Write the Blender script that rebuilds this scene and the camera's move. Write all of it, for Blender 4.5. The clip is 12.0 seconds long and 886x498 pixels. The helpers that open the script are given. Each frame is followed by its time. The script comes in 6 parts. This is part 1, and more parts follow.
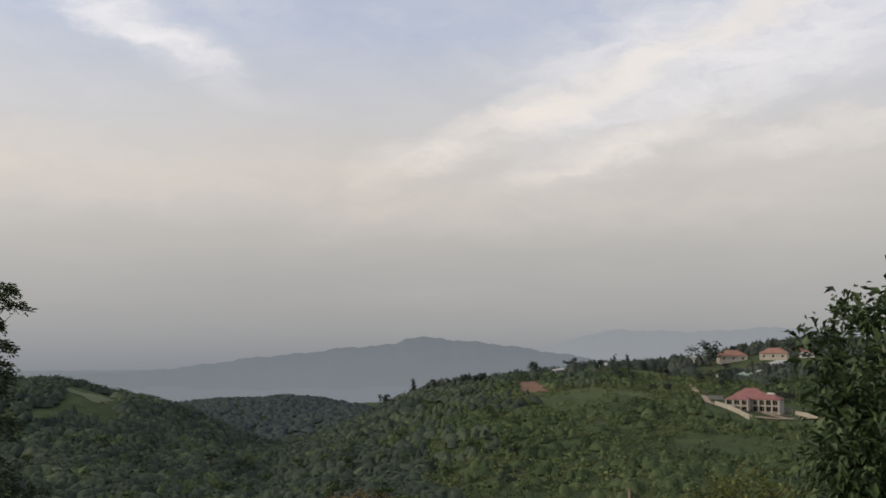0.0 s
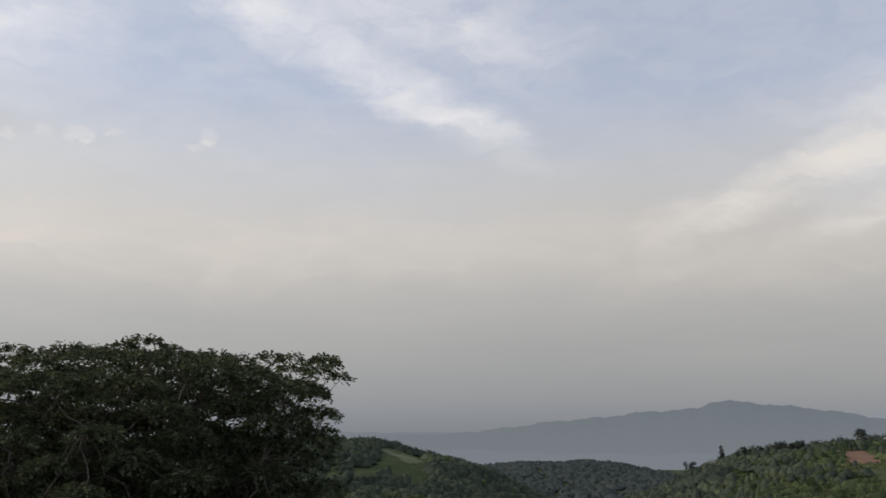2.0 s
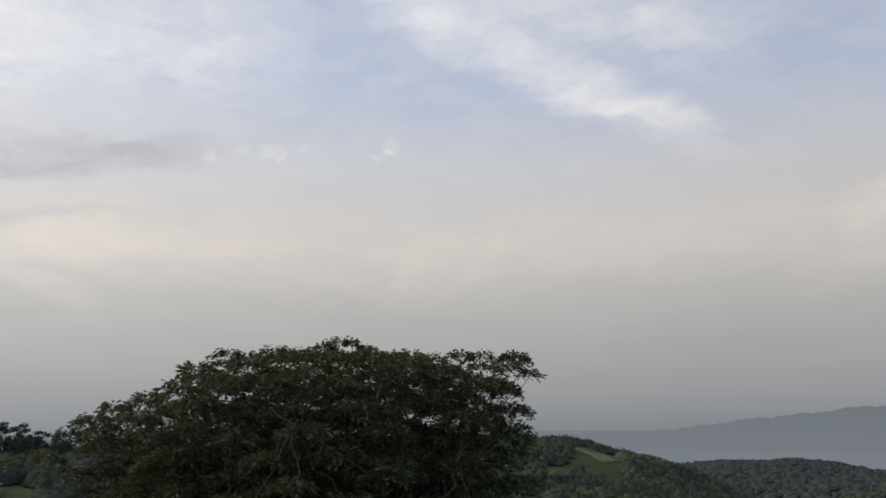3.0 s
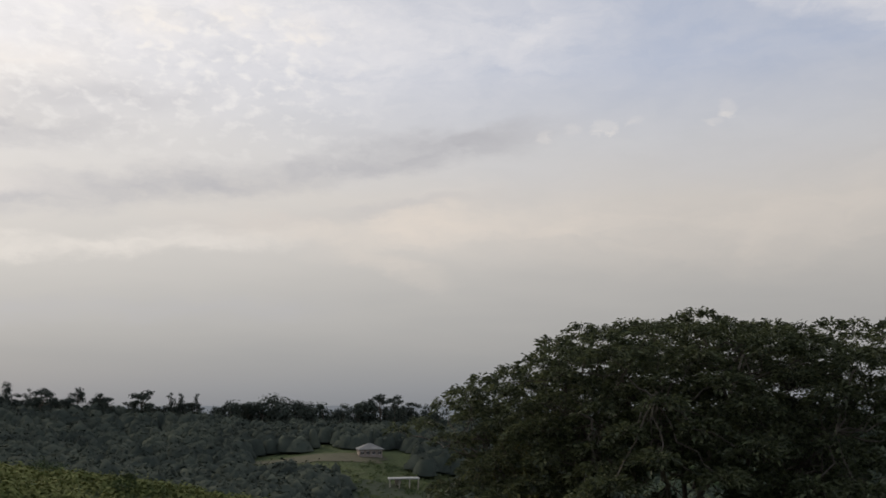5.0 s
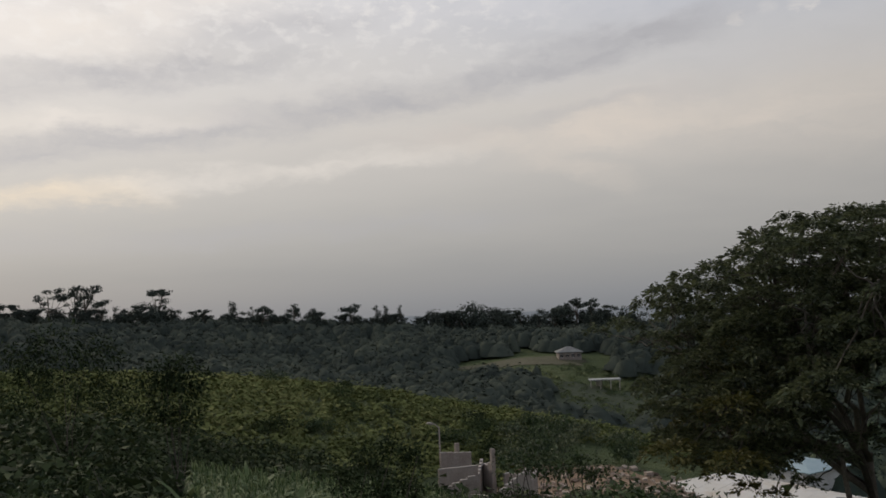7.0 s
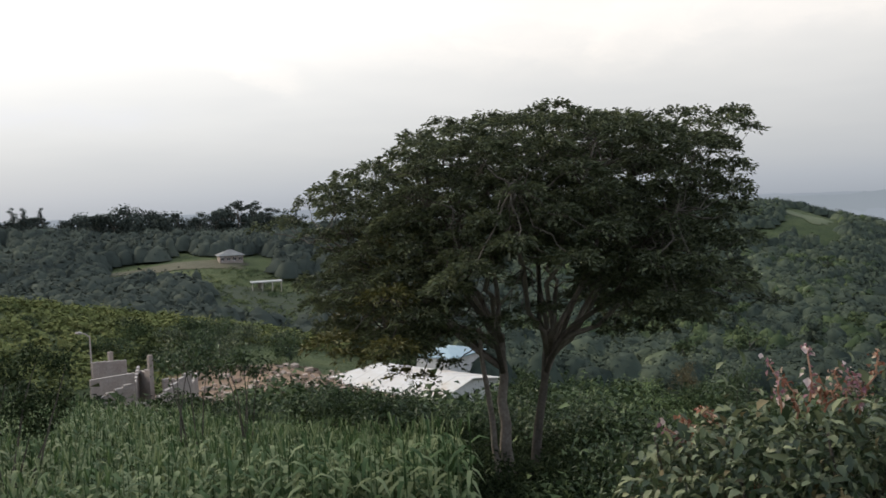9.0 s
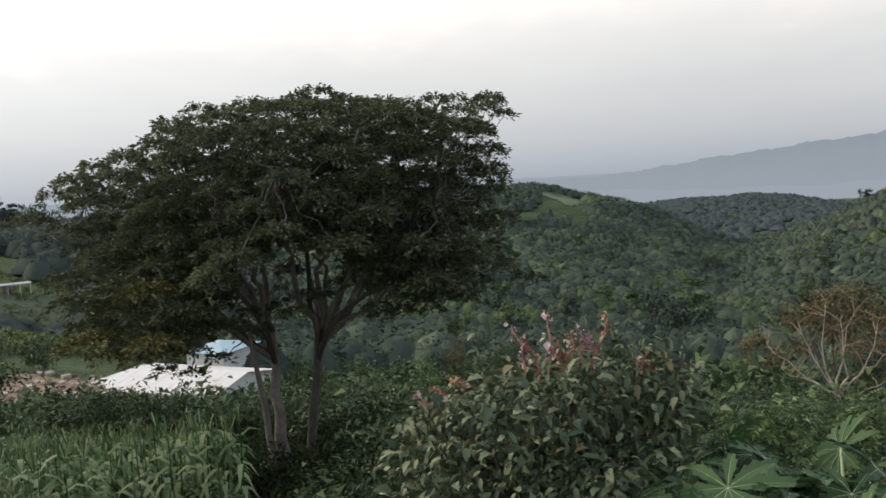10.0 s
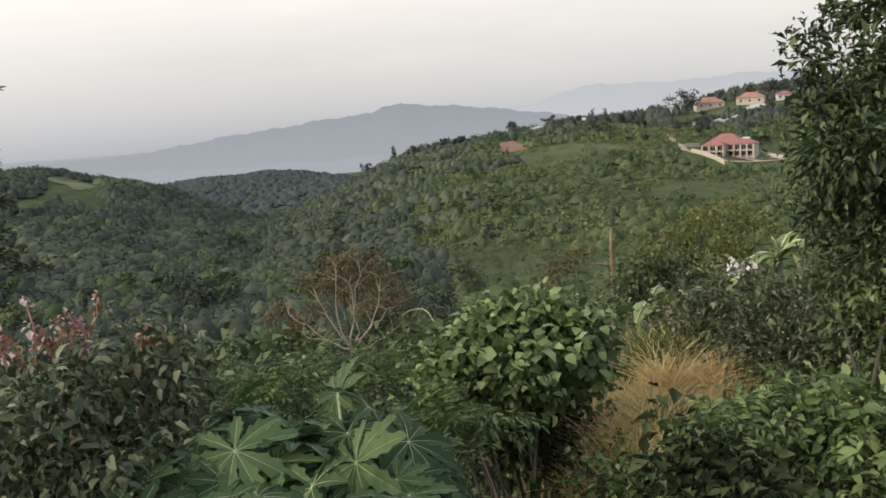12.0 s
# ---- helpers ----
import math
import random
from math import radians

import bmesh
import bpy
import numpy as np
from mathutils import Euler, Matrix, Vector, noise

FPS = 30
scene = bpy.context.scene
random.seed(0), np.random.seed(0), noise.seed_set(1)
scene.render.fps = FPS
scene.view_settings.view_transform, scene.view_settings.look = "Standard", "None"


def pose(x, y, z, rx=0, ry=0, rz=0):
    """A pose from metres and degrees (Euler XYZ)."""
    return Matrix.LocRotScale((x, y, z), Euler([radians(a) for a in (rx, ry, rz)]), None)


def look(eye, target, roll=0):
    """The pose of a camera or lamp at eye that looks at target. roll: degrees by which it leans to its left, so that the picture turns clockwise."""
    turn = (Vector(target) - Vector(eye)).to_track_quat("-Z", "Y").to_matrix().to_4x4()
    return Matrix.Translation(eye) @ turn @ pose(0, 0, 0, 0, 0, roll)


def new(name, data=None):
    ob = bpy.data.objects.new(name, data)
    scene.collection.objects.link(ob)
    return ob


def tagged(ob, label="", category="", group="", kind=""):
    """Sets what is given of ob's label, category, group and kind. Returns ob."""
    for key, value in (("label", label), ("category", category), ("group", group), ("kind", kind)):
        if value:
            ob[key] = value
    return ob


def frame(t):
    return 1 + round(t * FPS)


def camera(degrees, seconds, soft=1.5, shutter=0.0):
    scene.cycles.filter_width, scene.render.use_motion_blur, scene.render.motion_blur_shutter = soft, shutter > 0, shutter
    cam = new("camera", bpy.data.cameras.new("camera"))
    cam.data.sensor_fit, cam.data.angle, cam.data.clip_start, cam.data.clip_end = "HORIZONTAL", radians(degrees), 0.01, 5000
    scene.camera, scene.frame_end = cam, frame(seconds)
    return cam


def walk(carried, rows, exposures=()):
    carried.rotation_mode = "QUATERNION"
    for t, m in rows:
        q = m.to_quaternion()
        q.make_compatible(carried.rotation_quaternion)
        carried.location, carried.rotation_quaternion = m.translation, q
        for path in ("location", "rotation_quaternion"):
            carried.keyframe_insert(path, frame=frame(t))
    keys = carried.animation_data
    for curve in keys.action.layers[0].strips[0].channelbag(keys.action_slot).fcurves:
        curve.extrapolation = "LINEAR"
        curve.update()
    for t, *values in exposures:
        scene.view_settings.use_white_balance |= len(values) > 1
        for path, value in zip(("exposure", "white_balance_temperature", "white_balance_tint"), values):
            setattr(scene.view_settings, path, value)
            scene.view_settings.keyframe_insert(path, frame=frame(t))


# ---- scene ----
cam = camera(54.43, 12.0, soft=1.7)
EYE = 1.6
# seconds, eye offset in metres, yaw, pitch, roll in degrees
ROWS = [
    (0.0, 0.000, 0.000, 0.000, 0.00, 6.78, -0.04),
    (0.5, 0.000, 0.034, 0.027, 2.01, 8.23, -0.56),
    (1.0, -0.033, 0.029, 0.061, 6.39, 9.33, -0.71),
    (1.5, -0.032, 0.057, 0.074, 13.11, 10.44, -0.42),
    (2.0, -0.079, 0.061, 0.101, 19.43, 10.87, -0.35),
    (2.5, -0.088, 0.100, 0.094, 25.89, 10.99, -0.10),
    (3.0, -0.117, 0.047, 0.058, 31.82, 10.76, 0.24),
    (3.2, -0.103, 0.034, 0.072, 34.26, 10.60, -0.10),
    (4.8, -0.210, -0.144, -0.006, 52.14, 9.60, -0.13),
    (5.0, -0.223, -0.167, 0.001, 54.30, 9.15, -0.02),
    (5.5, -0.255, -0.175, 0.007, 59.47, 7.68, 0.27),
    (6.0, -0.304, -0.178, 0.007, 64.62, 6.19, 0.93),
    (6.5, -0.315, -0.173, -0.009, 68.74, 4.76, 2.09),
    (6.7, -0.309, -0.178, -0.031, 68.60, 4.20, 2.35),
    (8.3, -0.315, -0.251, -0.111, 52.94, -2.31, 2.59),
    (8.5, -0.311, -0.249, -0.136, 50.84, -3.27, 2.48),
    (9.0, -0.331, -0.213, -0.166, 44.95, -4.11, 2.11),
    (9.5, -0.279, -0.175, -0.186, 37.80, -4.42, 2.55),
    (10.0, -0.231, -0.156, -0.210, 29.78, -5.58, 3.06),
    (10.5, -0.208, -0.102, -0.268, 22.17, -7.28, 3.15),
    (11.0, -0.150, -0.054, -0.292, 14.74, -7.74, 2.96),
    (11.5, -0.115, -0.016, -0.307, 4.87, -8.83, 3.42),
    (12.0, -0.091, -0.027, -0.299, -1.47, -8.78, 3.59),
]
walk(cam, [(t, pose(x, y, EYE + z, 90 + pitch, roll, yaw)) for t, x, y, z, yaw, pitch, roll in ROWS],
     exposures=[(0.0, -0.04, 6600, 12), (0.5, -0.12, 6550, 12), (2.5, -0.15, 6450, 11), (5.0, -0.26, 6600, 12), (6.7, -0.42, 6650, 12), (8.3, 0.0, 6400, 12), (8.5, 0.10, 6400, 12), (9.0, 0.62, 6350, 11), (9.5, 0.68, 6300, 11), (10.1, 0.72, 6350, 11), (10.7, 0.68, 6450, 11), (12.0, 0.90, 6750, 12)])

# ---- world and light ----
SUN_AZ, SUN_EL = 108.0, 26.0


class Graph:
    """Short-hand for building node trees."""

    def __init__(self, tree):
        self.tree = tree

    def add(self, kind):
        return self.tree.nodes.new(kind)

    def link(self, value, socket):
        if isinstance(value, (int, float)):
            socket.default_value = value
        elif isinstance(value, (tuple, list)):
            socket.default_value = tuple(value) if len(value) == len(socket.default_value) else (*value, 1.0)
        else:
            self.tree.links.new(value, socket)

    def math(self, op, a, b=0.0, clamp=False):
        n = self.add("ShaderNodeMath")
        n.operation, n.use_clamp = op, clamp
        self.link(a, n.inputs[0])
        self.link(b, n.inputs[1])
        return n.outputs[0]

    def mix(self, f, a, b, blend="MIX"):
        n = self.add("ShaderNodeMix")
        n.data_type, n.blend_type = "RGBA", blend
        self.link(f, n.inputs[0])
        self.link(a, n.inputs[6])
        self.link(b, n.inputs[7])
        return n.outputs[2]

    def ramp(self, fac, stops):
        n = self.add("ShaderNodeValToRGB")
        e = n.color_ramp.elements
        while len(e) < len(stops):
            e.new(0.5)
        for el, (p, c) in zip(e, stops):
            el.position = p
            el.color = (*c, 1.0) if isinstance(c, (tuple, list)) else (c, c, c, 1.0)
        self.link(fac, n.inputs[0])
        return n.outputs[0]

    def noise(self, vec, scale, detail=4.0, rough=0.55, distort=0.0):
        n = self.add("ShaderNodeTexNoise")
        if vec is not None:
            self.link(vec, n.inputs["Vector"])
        n.inputs["Scale"].default_value = scale
        n.inputs["Detail"].default_value = detail
        n.inputs["Roughness"].default_value = rough
        n.inputs["Distortion"].default_value = distort
        return n.outputs[0]

    def vec(self, x, y, z=0.0):
        n = self.add("ShaderNodeCombineXYZ")
        for v, s in zip((x, y, z), n.inputs):
            self.link(v, s)
        return n.outputs[0]


def make_world():
    w = bpy.data.worlds.new("evening_sky")
    scene.world = w
    w.use_nodes = True
    w.node_tree.nodes.clear()
    g = Graph(w.node_tree)
    d = g.add("ShaderNodeTexCoord").outputs["Generated"]
    s = g.add("ShaderNodeSeparateXYZ")
    g.link(d, s.inputs[0])
    x, y, z = s.outputs
    el = g.math("MULTIPLY", g.math("ARCSINE", z), 57.2958)
    az = g.math("MULTIPLY", g.math("ARCTAN2", g.math("MULTIPLY", x, -1.0), y), 57.2958)
    # large soft warp so that no band runs ruler-straight
    flat = g.vec(g.math("DIVIDE", x, g.math("ADD", g.math("ABSOLUTE", z), 0.12)),
                 g.math("DIVIDE", y, g.math("ADD", g.math("ABSOLUTE", z), 0.12)), 0.3)
    wob = g.math("SUBTRACT", g.noise(flat, 0.9, 3.0), 0.5)
    elw = g.math("ADD", el, g.math("MULTIPLY", g.math("MULTIPLY", wob, 3.6), g.math("DIVIDE", el, 6.0, True)))
    base = g.ramp(g.math("DIVIDE", g.math("ADD", elw, 3.0), 63.0, True), [
        (0.024, (0.225, 0.247, 0.275)), (0.048, (0.285, 0.303, 0.326)), (0.071, (0.335, 0.345, 0.356)), (0.095, (0.385, 0.386, 0.385)),
        (0.162, (0.500, 0.487, 0.463)), (0.238, (0.630, 0.602, 0.560)), (0.300, (0.600, 0.612, 0.632)), (0.375, (0.480, 0.545, 0.675)),
        (0.62, (0.435, 0.500, 0.640)), (1.0, (0.40, 0.46, 0.56))])
    # brighter, warmer sky towards the hidden sun
    back = g.math("SUBTRACT", 1.0, g.math("DIVIDE", g.math("ADD", az, -112.0), 60.0, True))
    side = g.math("MULTIPLY", g.math("DIVIDE", g.math("ADD", az, -38.0), 52.0, True), back)
    glow = g.math("MULTIPLY", side, g.math("DIVIDE", g.math("SUBTRACT", el, 2.0), 14.0, True))
    base = g.mix(g.math("MULTIPLY", glow, 0.85), base, (0.76, 0.73, 0.68))

    # ragged coordinates shared by all clouds
    soft_at = g.vec(g.math("MULTIPLY", az, 0.10), g.math("MULTIPLY", el, 0.22), 0.0)
    warp_a = g.math("SUBTRACT", g.noise(soft_at, 1.3, 6.0, 0.58), 0.5)
    warp_b = g.math("SUBTRACT", g.noise(g.vec(g.math("MULTIPLY", az, 0.12), g.math("MULTIPLY", el, 0.26), 7.0), 1.5, 7.0, 0.62), 0.5)
    azr = g.math("ADD", az, g.math("MULTIPLY", warp_a, 6.5))
    elr = g.math("ADD", el, g.math("MULTIPLY", warp_b, 3.6))
    fleece = g.noise(g.vec(g.math("MULTIPLY", azr, 0.16), g.math("MULTIPLY", elr, 0.42), 3.0), 1.6, 7.0, 0.60, 0.3)
    fleece = g.math("MULTIPLY", g.math("SUBTRACT", fleece, 0.28), 2.3, True)

    def eased(v):
        return g.math("MULTIPLY", g.math("MULTIPLY", v, v), g.math("SUBTRACT", 3.0, g.math("MULTIPLY", v, 2.0)))

    def streak(az0, el0, az1, el1, width, amount):
        """A soft drawn-out cloud between two directions of the sky."""
        dx, dy = az1 - az0, el1 - el0
        ln = math.hypot(dx, dy)
        da, de = g.math("SUBTRACT", azr, az0), g.math("SUBTRACT", elr, el0)
        u = g.math("ADD", g.math("MULTIPLY", da, dx / ln), g.math("MULTIPLY", de, dy / ln))
        v = g.math("ADD", g.math("MULTIPLY", da, -dy / ln), g.math("MULTIPLY", de, dx / ln))
        across = eased(g.math("SUBTRACT", 1.0, g.math("DIVIDE", g.math("ABSOLUTE", v), width * 1.5), True))
        run = min(3.5, ln * 0.45)
        ends = g.math("MULTIPLY", g.math("DIVIDE", g.math("ADD", u, run), 2 * run, True), g.math("DIVIDE", g.math("SUBTRACT", ln + run, u), 2 * run, True))
        body = g.math("MULTIPLY", g.math("MULTIPLY", across, ends), g.math("ADD", g.math("MULTIPLY", fleece, 0.70), 0.32))
        return g.math("MULTIPLY", body, amount, True)

    cover = g.math("MULTIPLY", fleece, g.math("DIVIDE", g.math("SUBTRACT", el, 8.0), 14.0, True))
    sky = g.mix(g.math("MULTIPLY", cover, 0.26), base, (0.80, 0.79, 0.79))
    white, cream, grey, peach, rose = (0.92, 0.905, 0.90), (0.90, 0.845, 0.77), (0.46, 0.46, 0.48), (0.93, 0.79, 0.60), (0.80, 0.72, 0.63)
    for tone, st in ((white, (37, 27.5, 15, 18.0, 1.5, 0.85)), (white, (32, 28, 12, 24.0, 3.0, 0.6)), (white, (24, 20.6, 15.5, 18.6, 0.7, 0.6)),
                     (white, (-32, 25, -6, 15.5, 4.6, 0.85)), (cream, (-26, 22.6, 4, 12.0, 1.4, 0.95)), (cream, (-19, 15.4, -5, 11.2, 1.0, 0.85)),
                     (cream, (-34, 14.5, -18, 13.0, 1.2, 0.6)), (white, (-34, 19, -14, 17.5, 2.6, 0.6)), (rose, (2, 11.4, 32, 10.6, 2.6, 0.34)), (rose, (-24, 9.6, 8, 9.2, 1.8, 0.30)),
                     (rose, (57, 11.2, 30, 9.4, 2.6, 0.42)), (white, (100, 20, 60, 25, 5.5, 0.85)), (cream, (100, 17.5, 84, 16.5, 2.2, 0.6)), (white, (62, 22, 44, 24, 4.0, 0.5)),
                     (grey, (98, 9.4, 72, 12.7, 1.2, 0.85)), (grey, (74, 12.5, 48, 16.7, 1.05, 0.85)), (grey, (97, 13.4, 76, 15.8, 1.1, 0.75)), (grey, (84, 16.6, 72, 18.6, 0.9, 0.5)), (grey, (60, 16.2, 49, 16.8, 0.8, 0.6)),
                     (grey, (70, 10.2, 50, 12.6, 0.6, 0.35)), (grey, (98, 4.0, 62, 5.2, 0.9, 0.45)),
                     (peach, (100, 6.4, 86, 7.6, 0.8, 0.8)), (cream, (88, 7.6, 66, 9.6, 0.7, 0.6)), (cream, (96, 11.4, 80, 12.0, 0.6, 0.6)), (rose, (52.5, 11.6, 60.5, 9.4, 0.9, 0.55)),
                     (rose, (60.5, 9.5, 55, 7.2, 0.7, 0.45)), (rose, (70, 10.4, 45, 10.6, 0.9, 0.5)), (cream, (92, 17.8, 78, 19.5, 1.6, 0.6))):
        sky = g.mix(streak(*st), sky, tone)
    # small ruffled puffs high on the sunward side
    puff = g.noise(g.vec(g.math("MULTIPLY", az, 0.24), g.math("MULTIPLY", el, 0.42), 2.0), 3.0, 5.0, 0.55, 0.25)
    puff = g.math("MULTIPLY", g.math("SUBTRACT", puff, 0.50), 6.0, True)
    where = g.math("MULTIPLY", g.math("DIVIDE", g.math("SUBTRACT", az, 56.0), 10.0, True), g.math("DIVIDE", g.math("SUBTRACT", el, 13.5), 6.0, True))
    sky = g.mix(g.math("MULTIPLY", g.math("MULTIPLY", puff, where), 0.62), sky, (0.93, 0.91, 0.87))
    # a broken row of little bright tufts
    for a0, e0, ra, re, am in ((47.4, 16.4, 0.6, 0.30, 0.5), (45.4, 16.9, 0.5, 0.35, 0.3), (43.3, 17.2, 0.8, 0.38, 0.48), (41.2, 17.3, 0.5, 0.28, 0.3), (35.4, 17.5, 0.55, 0.5, 0.45), (36.4, 16.7, 0.6, 0.28, 0.35),
                               (74.0, 22.8, 2.2, 1.2, 0.7), (68.5, 23.6, 1.6, 1.0, 0.6), (64.0, 23.0, 1.4, 0.9, 0.6)):
        du = g.math("DIVIDE", g.math("SUBTRACT", g.math("ADD", az, g.math("MULTIPLY", warp_b, 2.6)), a0), ra)
        dv = g.math("DIVIDE", g.math("SUBTRACT", g.math("ADD", el, g.math("MULTIPLY", g.math("ADD", warp_a, g.math("MULTIPLY", puff, 0.25)), 2.0)), e0), re)
        near = eased(g.math("SUBTRACT", 1.0, g.math("MULTIPLY", g.math("ADD", g.math("MULTIPLY", du, du), g.math("MULTIPLY", dv, dv)), 0.45), True))
        sky = g.mix(g.math("MULTIPLY", near, g.math("ADD", g.math("MULTIPLY", puff, am * 0.6), am * 0.4)), sky, (0.94, 0.89, 0.82))
    gain = g.add("ShaderNodeVectorMath")
    gain.operation = "SCALE"
    g.link(sky, gain.inputs[0])
    g.link(g.math("ADD", 1.0, g.math("MULTIPLY", g.math("MULTIPLY", g.math("DIVIDE", g.math("ADD", az, -8.0), 90.0, True), back), 0.30)), gain.inputs["Scale"])
    sky = gain.outputs[0]
    nish = g.add("ShaderNodeTexSky")
    nish.sky_type, nish.sun_disc = "NISHITA", False
    nish.sun_elevation, nish.sun_rotation = radians(SUN_EL), radians(-SUN_AZ)
    bg1, bg2, out = g.add("ShaderNodeBackground"), g.add("ShaderNodeBackground"), g.add("ShaderNodeOutputWorld")
    g.link(sky, bg1.inputs[0])
    g.link(nish.outputs[0], bg2.inputs[0])
    bg1.inputs[1].default_value, bg2.inputs[1].default_value = 0.94, 0.006
    a = g.add("ShaderNodeAddShader")
    g.link(bg1.outputs[0], a.inputs[0])
    g.link(bg2.outputs[0], a.inputs[1])
    g.link(a.outputs[0], out.inputs[0])


make_world()
sun = new("sun", bpy.data.lights.new("sun", "SUN"))
sun.data.energy, sun.data.angle, sun.data.color = 2.0, radians(32), (1.0, 0.86, 0.66)
sun.matrix_world = look((-60 * math.sin(radians(SUN_AZ)), 60 * math.cos(radians(SUN_AZ)), 60 * math.tan(radians(SUN_EL))), (0, 0, 0))


# ---- materials ----
def material(name, colors, scale=1.0, rough=0.8, bump=0.3, fine=8.0, metal=0.0, per="", spread=0.25, translucent=0.0, spec=0.3):
    """A surface mixed from two or three colours by noise at two scales; per: 'object' or 'island' also varies piece by piece."""
    m = bpy.data.materials.new(name)
    m.use_nodes = True
    g = Graph(m.node_tree)
    p = m.node_tree.nodes["Principled BSDF"]
    at = g.add("ShaderNodeTexCoord").outputs["Object"]
    big, small = g.noise(at, scale, 5.0, 0.6), g.noise(at, scale * fine, 4.0, 0.65)
    f = g.math("ADD", g.math("MULTIPLY", big, 0.6), g.math("MULTIPLY", small, 0.4))
    if per == "island":
        r = g.add("ShaderNodeNewGeometry").outputs["Random Per Island"]
        f = g.math("ADD", f, g.math("MULTIPLY", g.math("SUBTRACT", r, 0.5), spread * 1.6))
    elif per == "object":
        r = g.add("ShaderNodeObjectInfo").outputs["Random"]
        f = g.math("ADD", f, g.math("MULTIPLY", g.math("SUBTRACT", r, 0.5), spread * 1.6))
    n = len(colors)
    c = g.ramp(f, [(0.32 + 0.36 * i / max(1, n - 1), k) for i, k in enumerate(colors)])
    g.link(c, p.inputs["Base Color"])
    p.inputs["Roughness"].default_value, p.inputs["Metallic"].default_value = rough, metal
    p.inputs["Specular IOR Level"].default_value = spec
    if bump:
        b = g.add("ShaderNodeBump")
        b.inputs["Strength"].default_value, b.inputs["Distance"].default_value = bump, 0.3 / scale / fine
        g.link(small, b.inputs["Height"])
        g.link(b.outputs[0], p.inputs["Normal"])
    if translucent:
        tr, mx = g.add("ShaderNodeBsdfTranslucent"), g.add("ShaderNodeMixShader")
        g.link(c, tr.inputs[0])
        mx.inputs[0].default_value = translucent
        g.link(p.outputs[0], mx.inputs[1])
        g.link(tr.outputs[0], mx.inputs[2])
        g.link(mx.outputs[0], m.node_tree.nodes["Material Output"].inputs[0])
    return m


def leaf_mat(name, dark, mid, light, rough=0.55, translucent=0.25, spec=0.35, scale=0.7, spread=0.42):
    return material(name, (dark, mid, light), scale, rough, 0.0, 6.0, 0.0, "island", spread, translucent, spec)


# Far woods: greyed leaf colours stand in for haze.
M_FOREST = leaf_mat("haze_greyed_forest_leaves", (0.024, 0.034, 0.030), (0.056, 0.072, 0.055), (0.112, 0.134, 0.082), 0.95, 0.0, 0.02, 0.030, 0.06)
# Blue-grey cast of distance haze is mixed into the leaf colour.
M_MIDHILL = leaf_mat("haze_tinted_forest_leaves", (0.046, 0.059, 0.060), (0.056, 0.070, 0.068), (0.068, 0.083, 0.077), 0.95, 0.0, 0.02, 0.07, 0.12)
M_KNOLL = leaf_mat("knoll_scrub_leaves", (0.052, 0.068, 0.026), (0.122, 0.142, 0.050), (0.205, 0.210, 0.082), 0.9, 0.0, 0.05, 0.07, 0.12)
# Thicket colours darkened: backlit western shade is put into the leaves.
M_WEST = leaf_mat("shade_darkened_leaves", (0.016, 0.026, 0.012), (0.031, 0.047, 0.020), (0.062, 0.082, 0.036), 0.8, 0.1, 0.1, 0.25, 0.3)
M_THICKET = leaf_mat("thicket_leaves", (0.024, 0.042, 0.018), (0.047, 0.073, 0.030), (0.094, 0.126, 0.054), 0.7, 0.15, 0.15, 0.25, 0.3)
# Ridge leaves are greyed too, haze carried in their colour.
M_RIDGE = leaf_mat("haze_greyed_ridge_leaves", (0.030, 0.038, 0.034), (0.054, 0.066, 0.056), (0.092, 0.106, 0.082), 0.95, 0.0, 0.02, 0.03, 0.05)
M_SCRUB = leaf_mat("hillside_scrub_leaves", (0.034, 0.054, 0.034), (0.090, 0.118, 0.056), (0.170, 0.186, 0.084), 0.95, 0.0, 0.02, 0.024, 0.12)
M_HILLBUSH = leaf_mat("hillside_bush_leaves", (0.030, 0.046, 0.026), (0.056, 0.078, 0.040), (0.100, 0.124, 0.060), 0.95, 0.0, 0.02, 0.05, 0.10)
M_TREE = leaf_mat("rain_tree_leaves", (0.040, 0.050, 0.029), (0.073, 0.089, 0.046), (0.118, 0.136, 0.070), 0.6, 0.34, 0.25, 0.9, 0.30)
M_TREE_OLIVE = leaf_mat("olive_tree_leaves", (0.05, 0.055, 0.015), (0.09, 0.09, 0.025), (0.14, 0.13, 0.04), 0.6, 0.2)
M_BUSH = leaf_mat("broad_dark_leaves", (0.038, 0.058, 0.029), (0.074, 0.102, 0.049), (0.175, 0.200, 0.108), 0.5, 0.2, 0.35)
M_GREEN = leaf_mat("fresh_green_leaves", (0.050, 0.086, 0.028), (0.090, 0.143, 0.048), (0.172, 0.228, 0.090), 0.5, 0.2, 0.35)
M_DARK = leaf_mat("deep_green_leaves", (0.024, 0.044, 0.018), (0.044, 0.074, 0.030), (0.086, 0.122, 0.050), 0.5, 0.2, 0.35)
M_YELLOW = leaf_mat("yellow_green_leaves", (0.07, 0.085, 0.02), (0.12, 0.14, 0.035), (0.20, 0.20, 0.06), 0.55, 0.25)
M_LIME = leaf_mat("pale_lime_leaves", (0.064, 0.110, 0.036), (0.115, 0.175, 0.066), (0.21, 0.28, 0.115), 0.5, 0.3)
M_MAIZE = leaf_mat("maize_leaves", (0.040, 0.076, 0.026), (0.085, 0.130, 0.050), (0.190, 0.230, 0.115), 0.65, 0.25, 0.2)
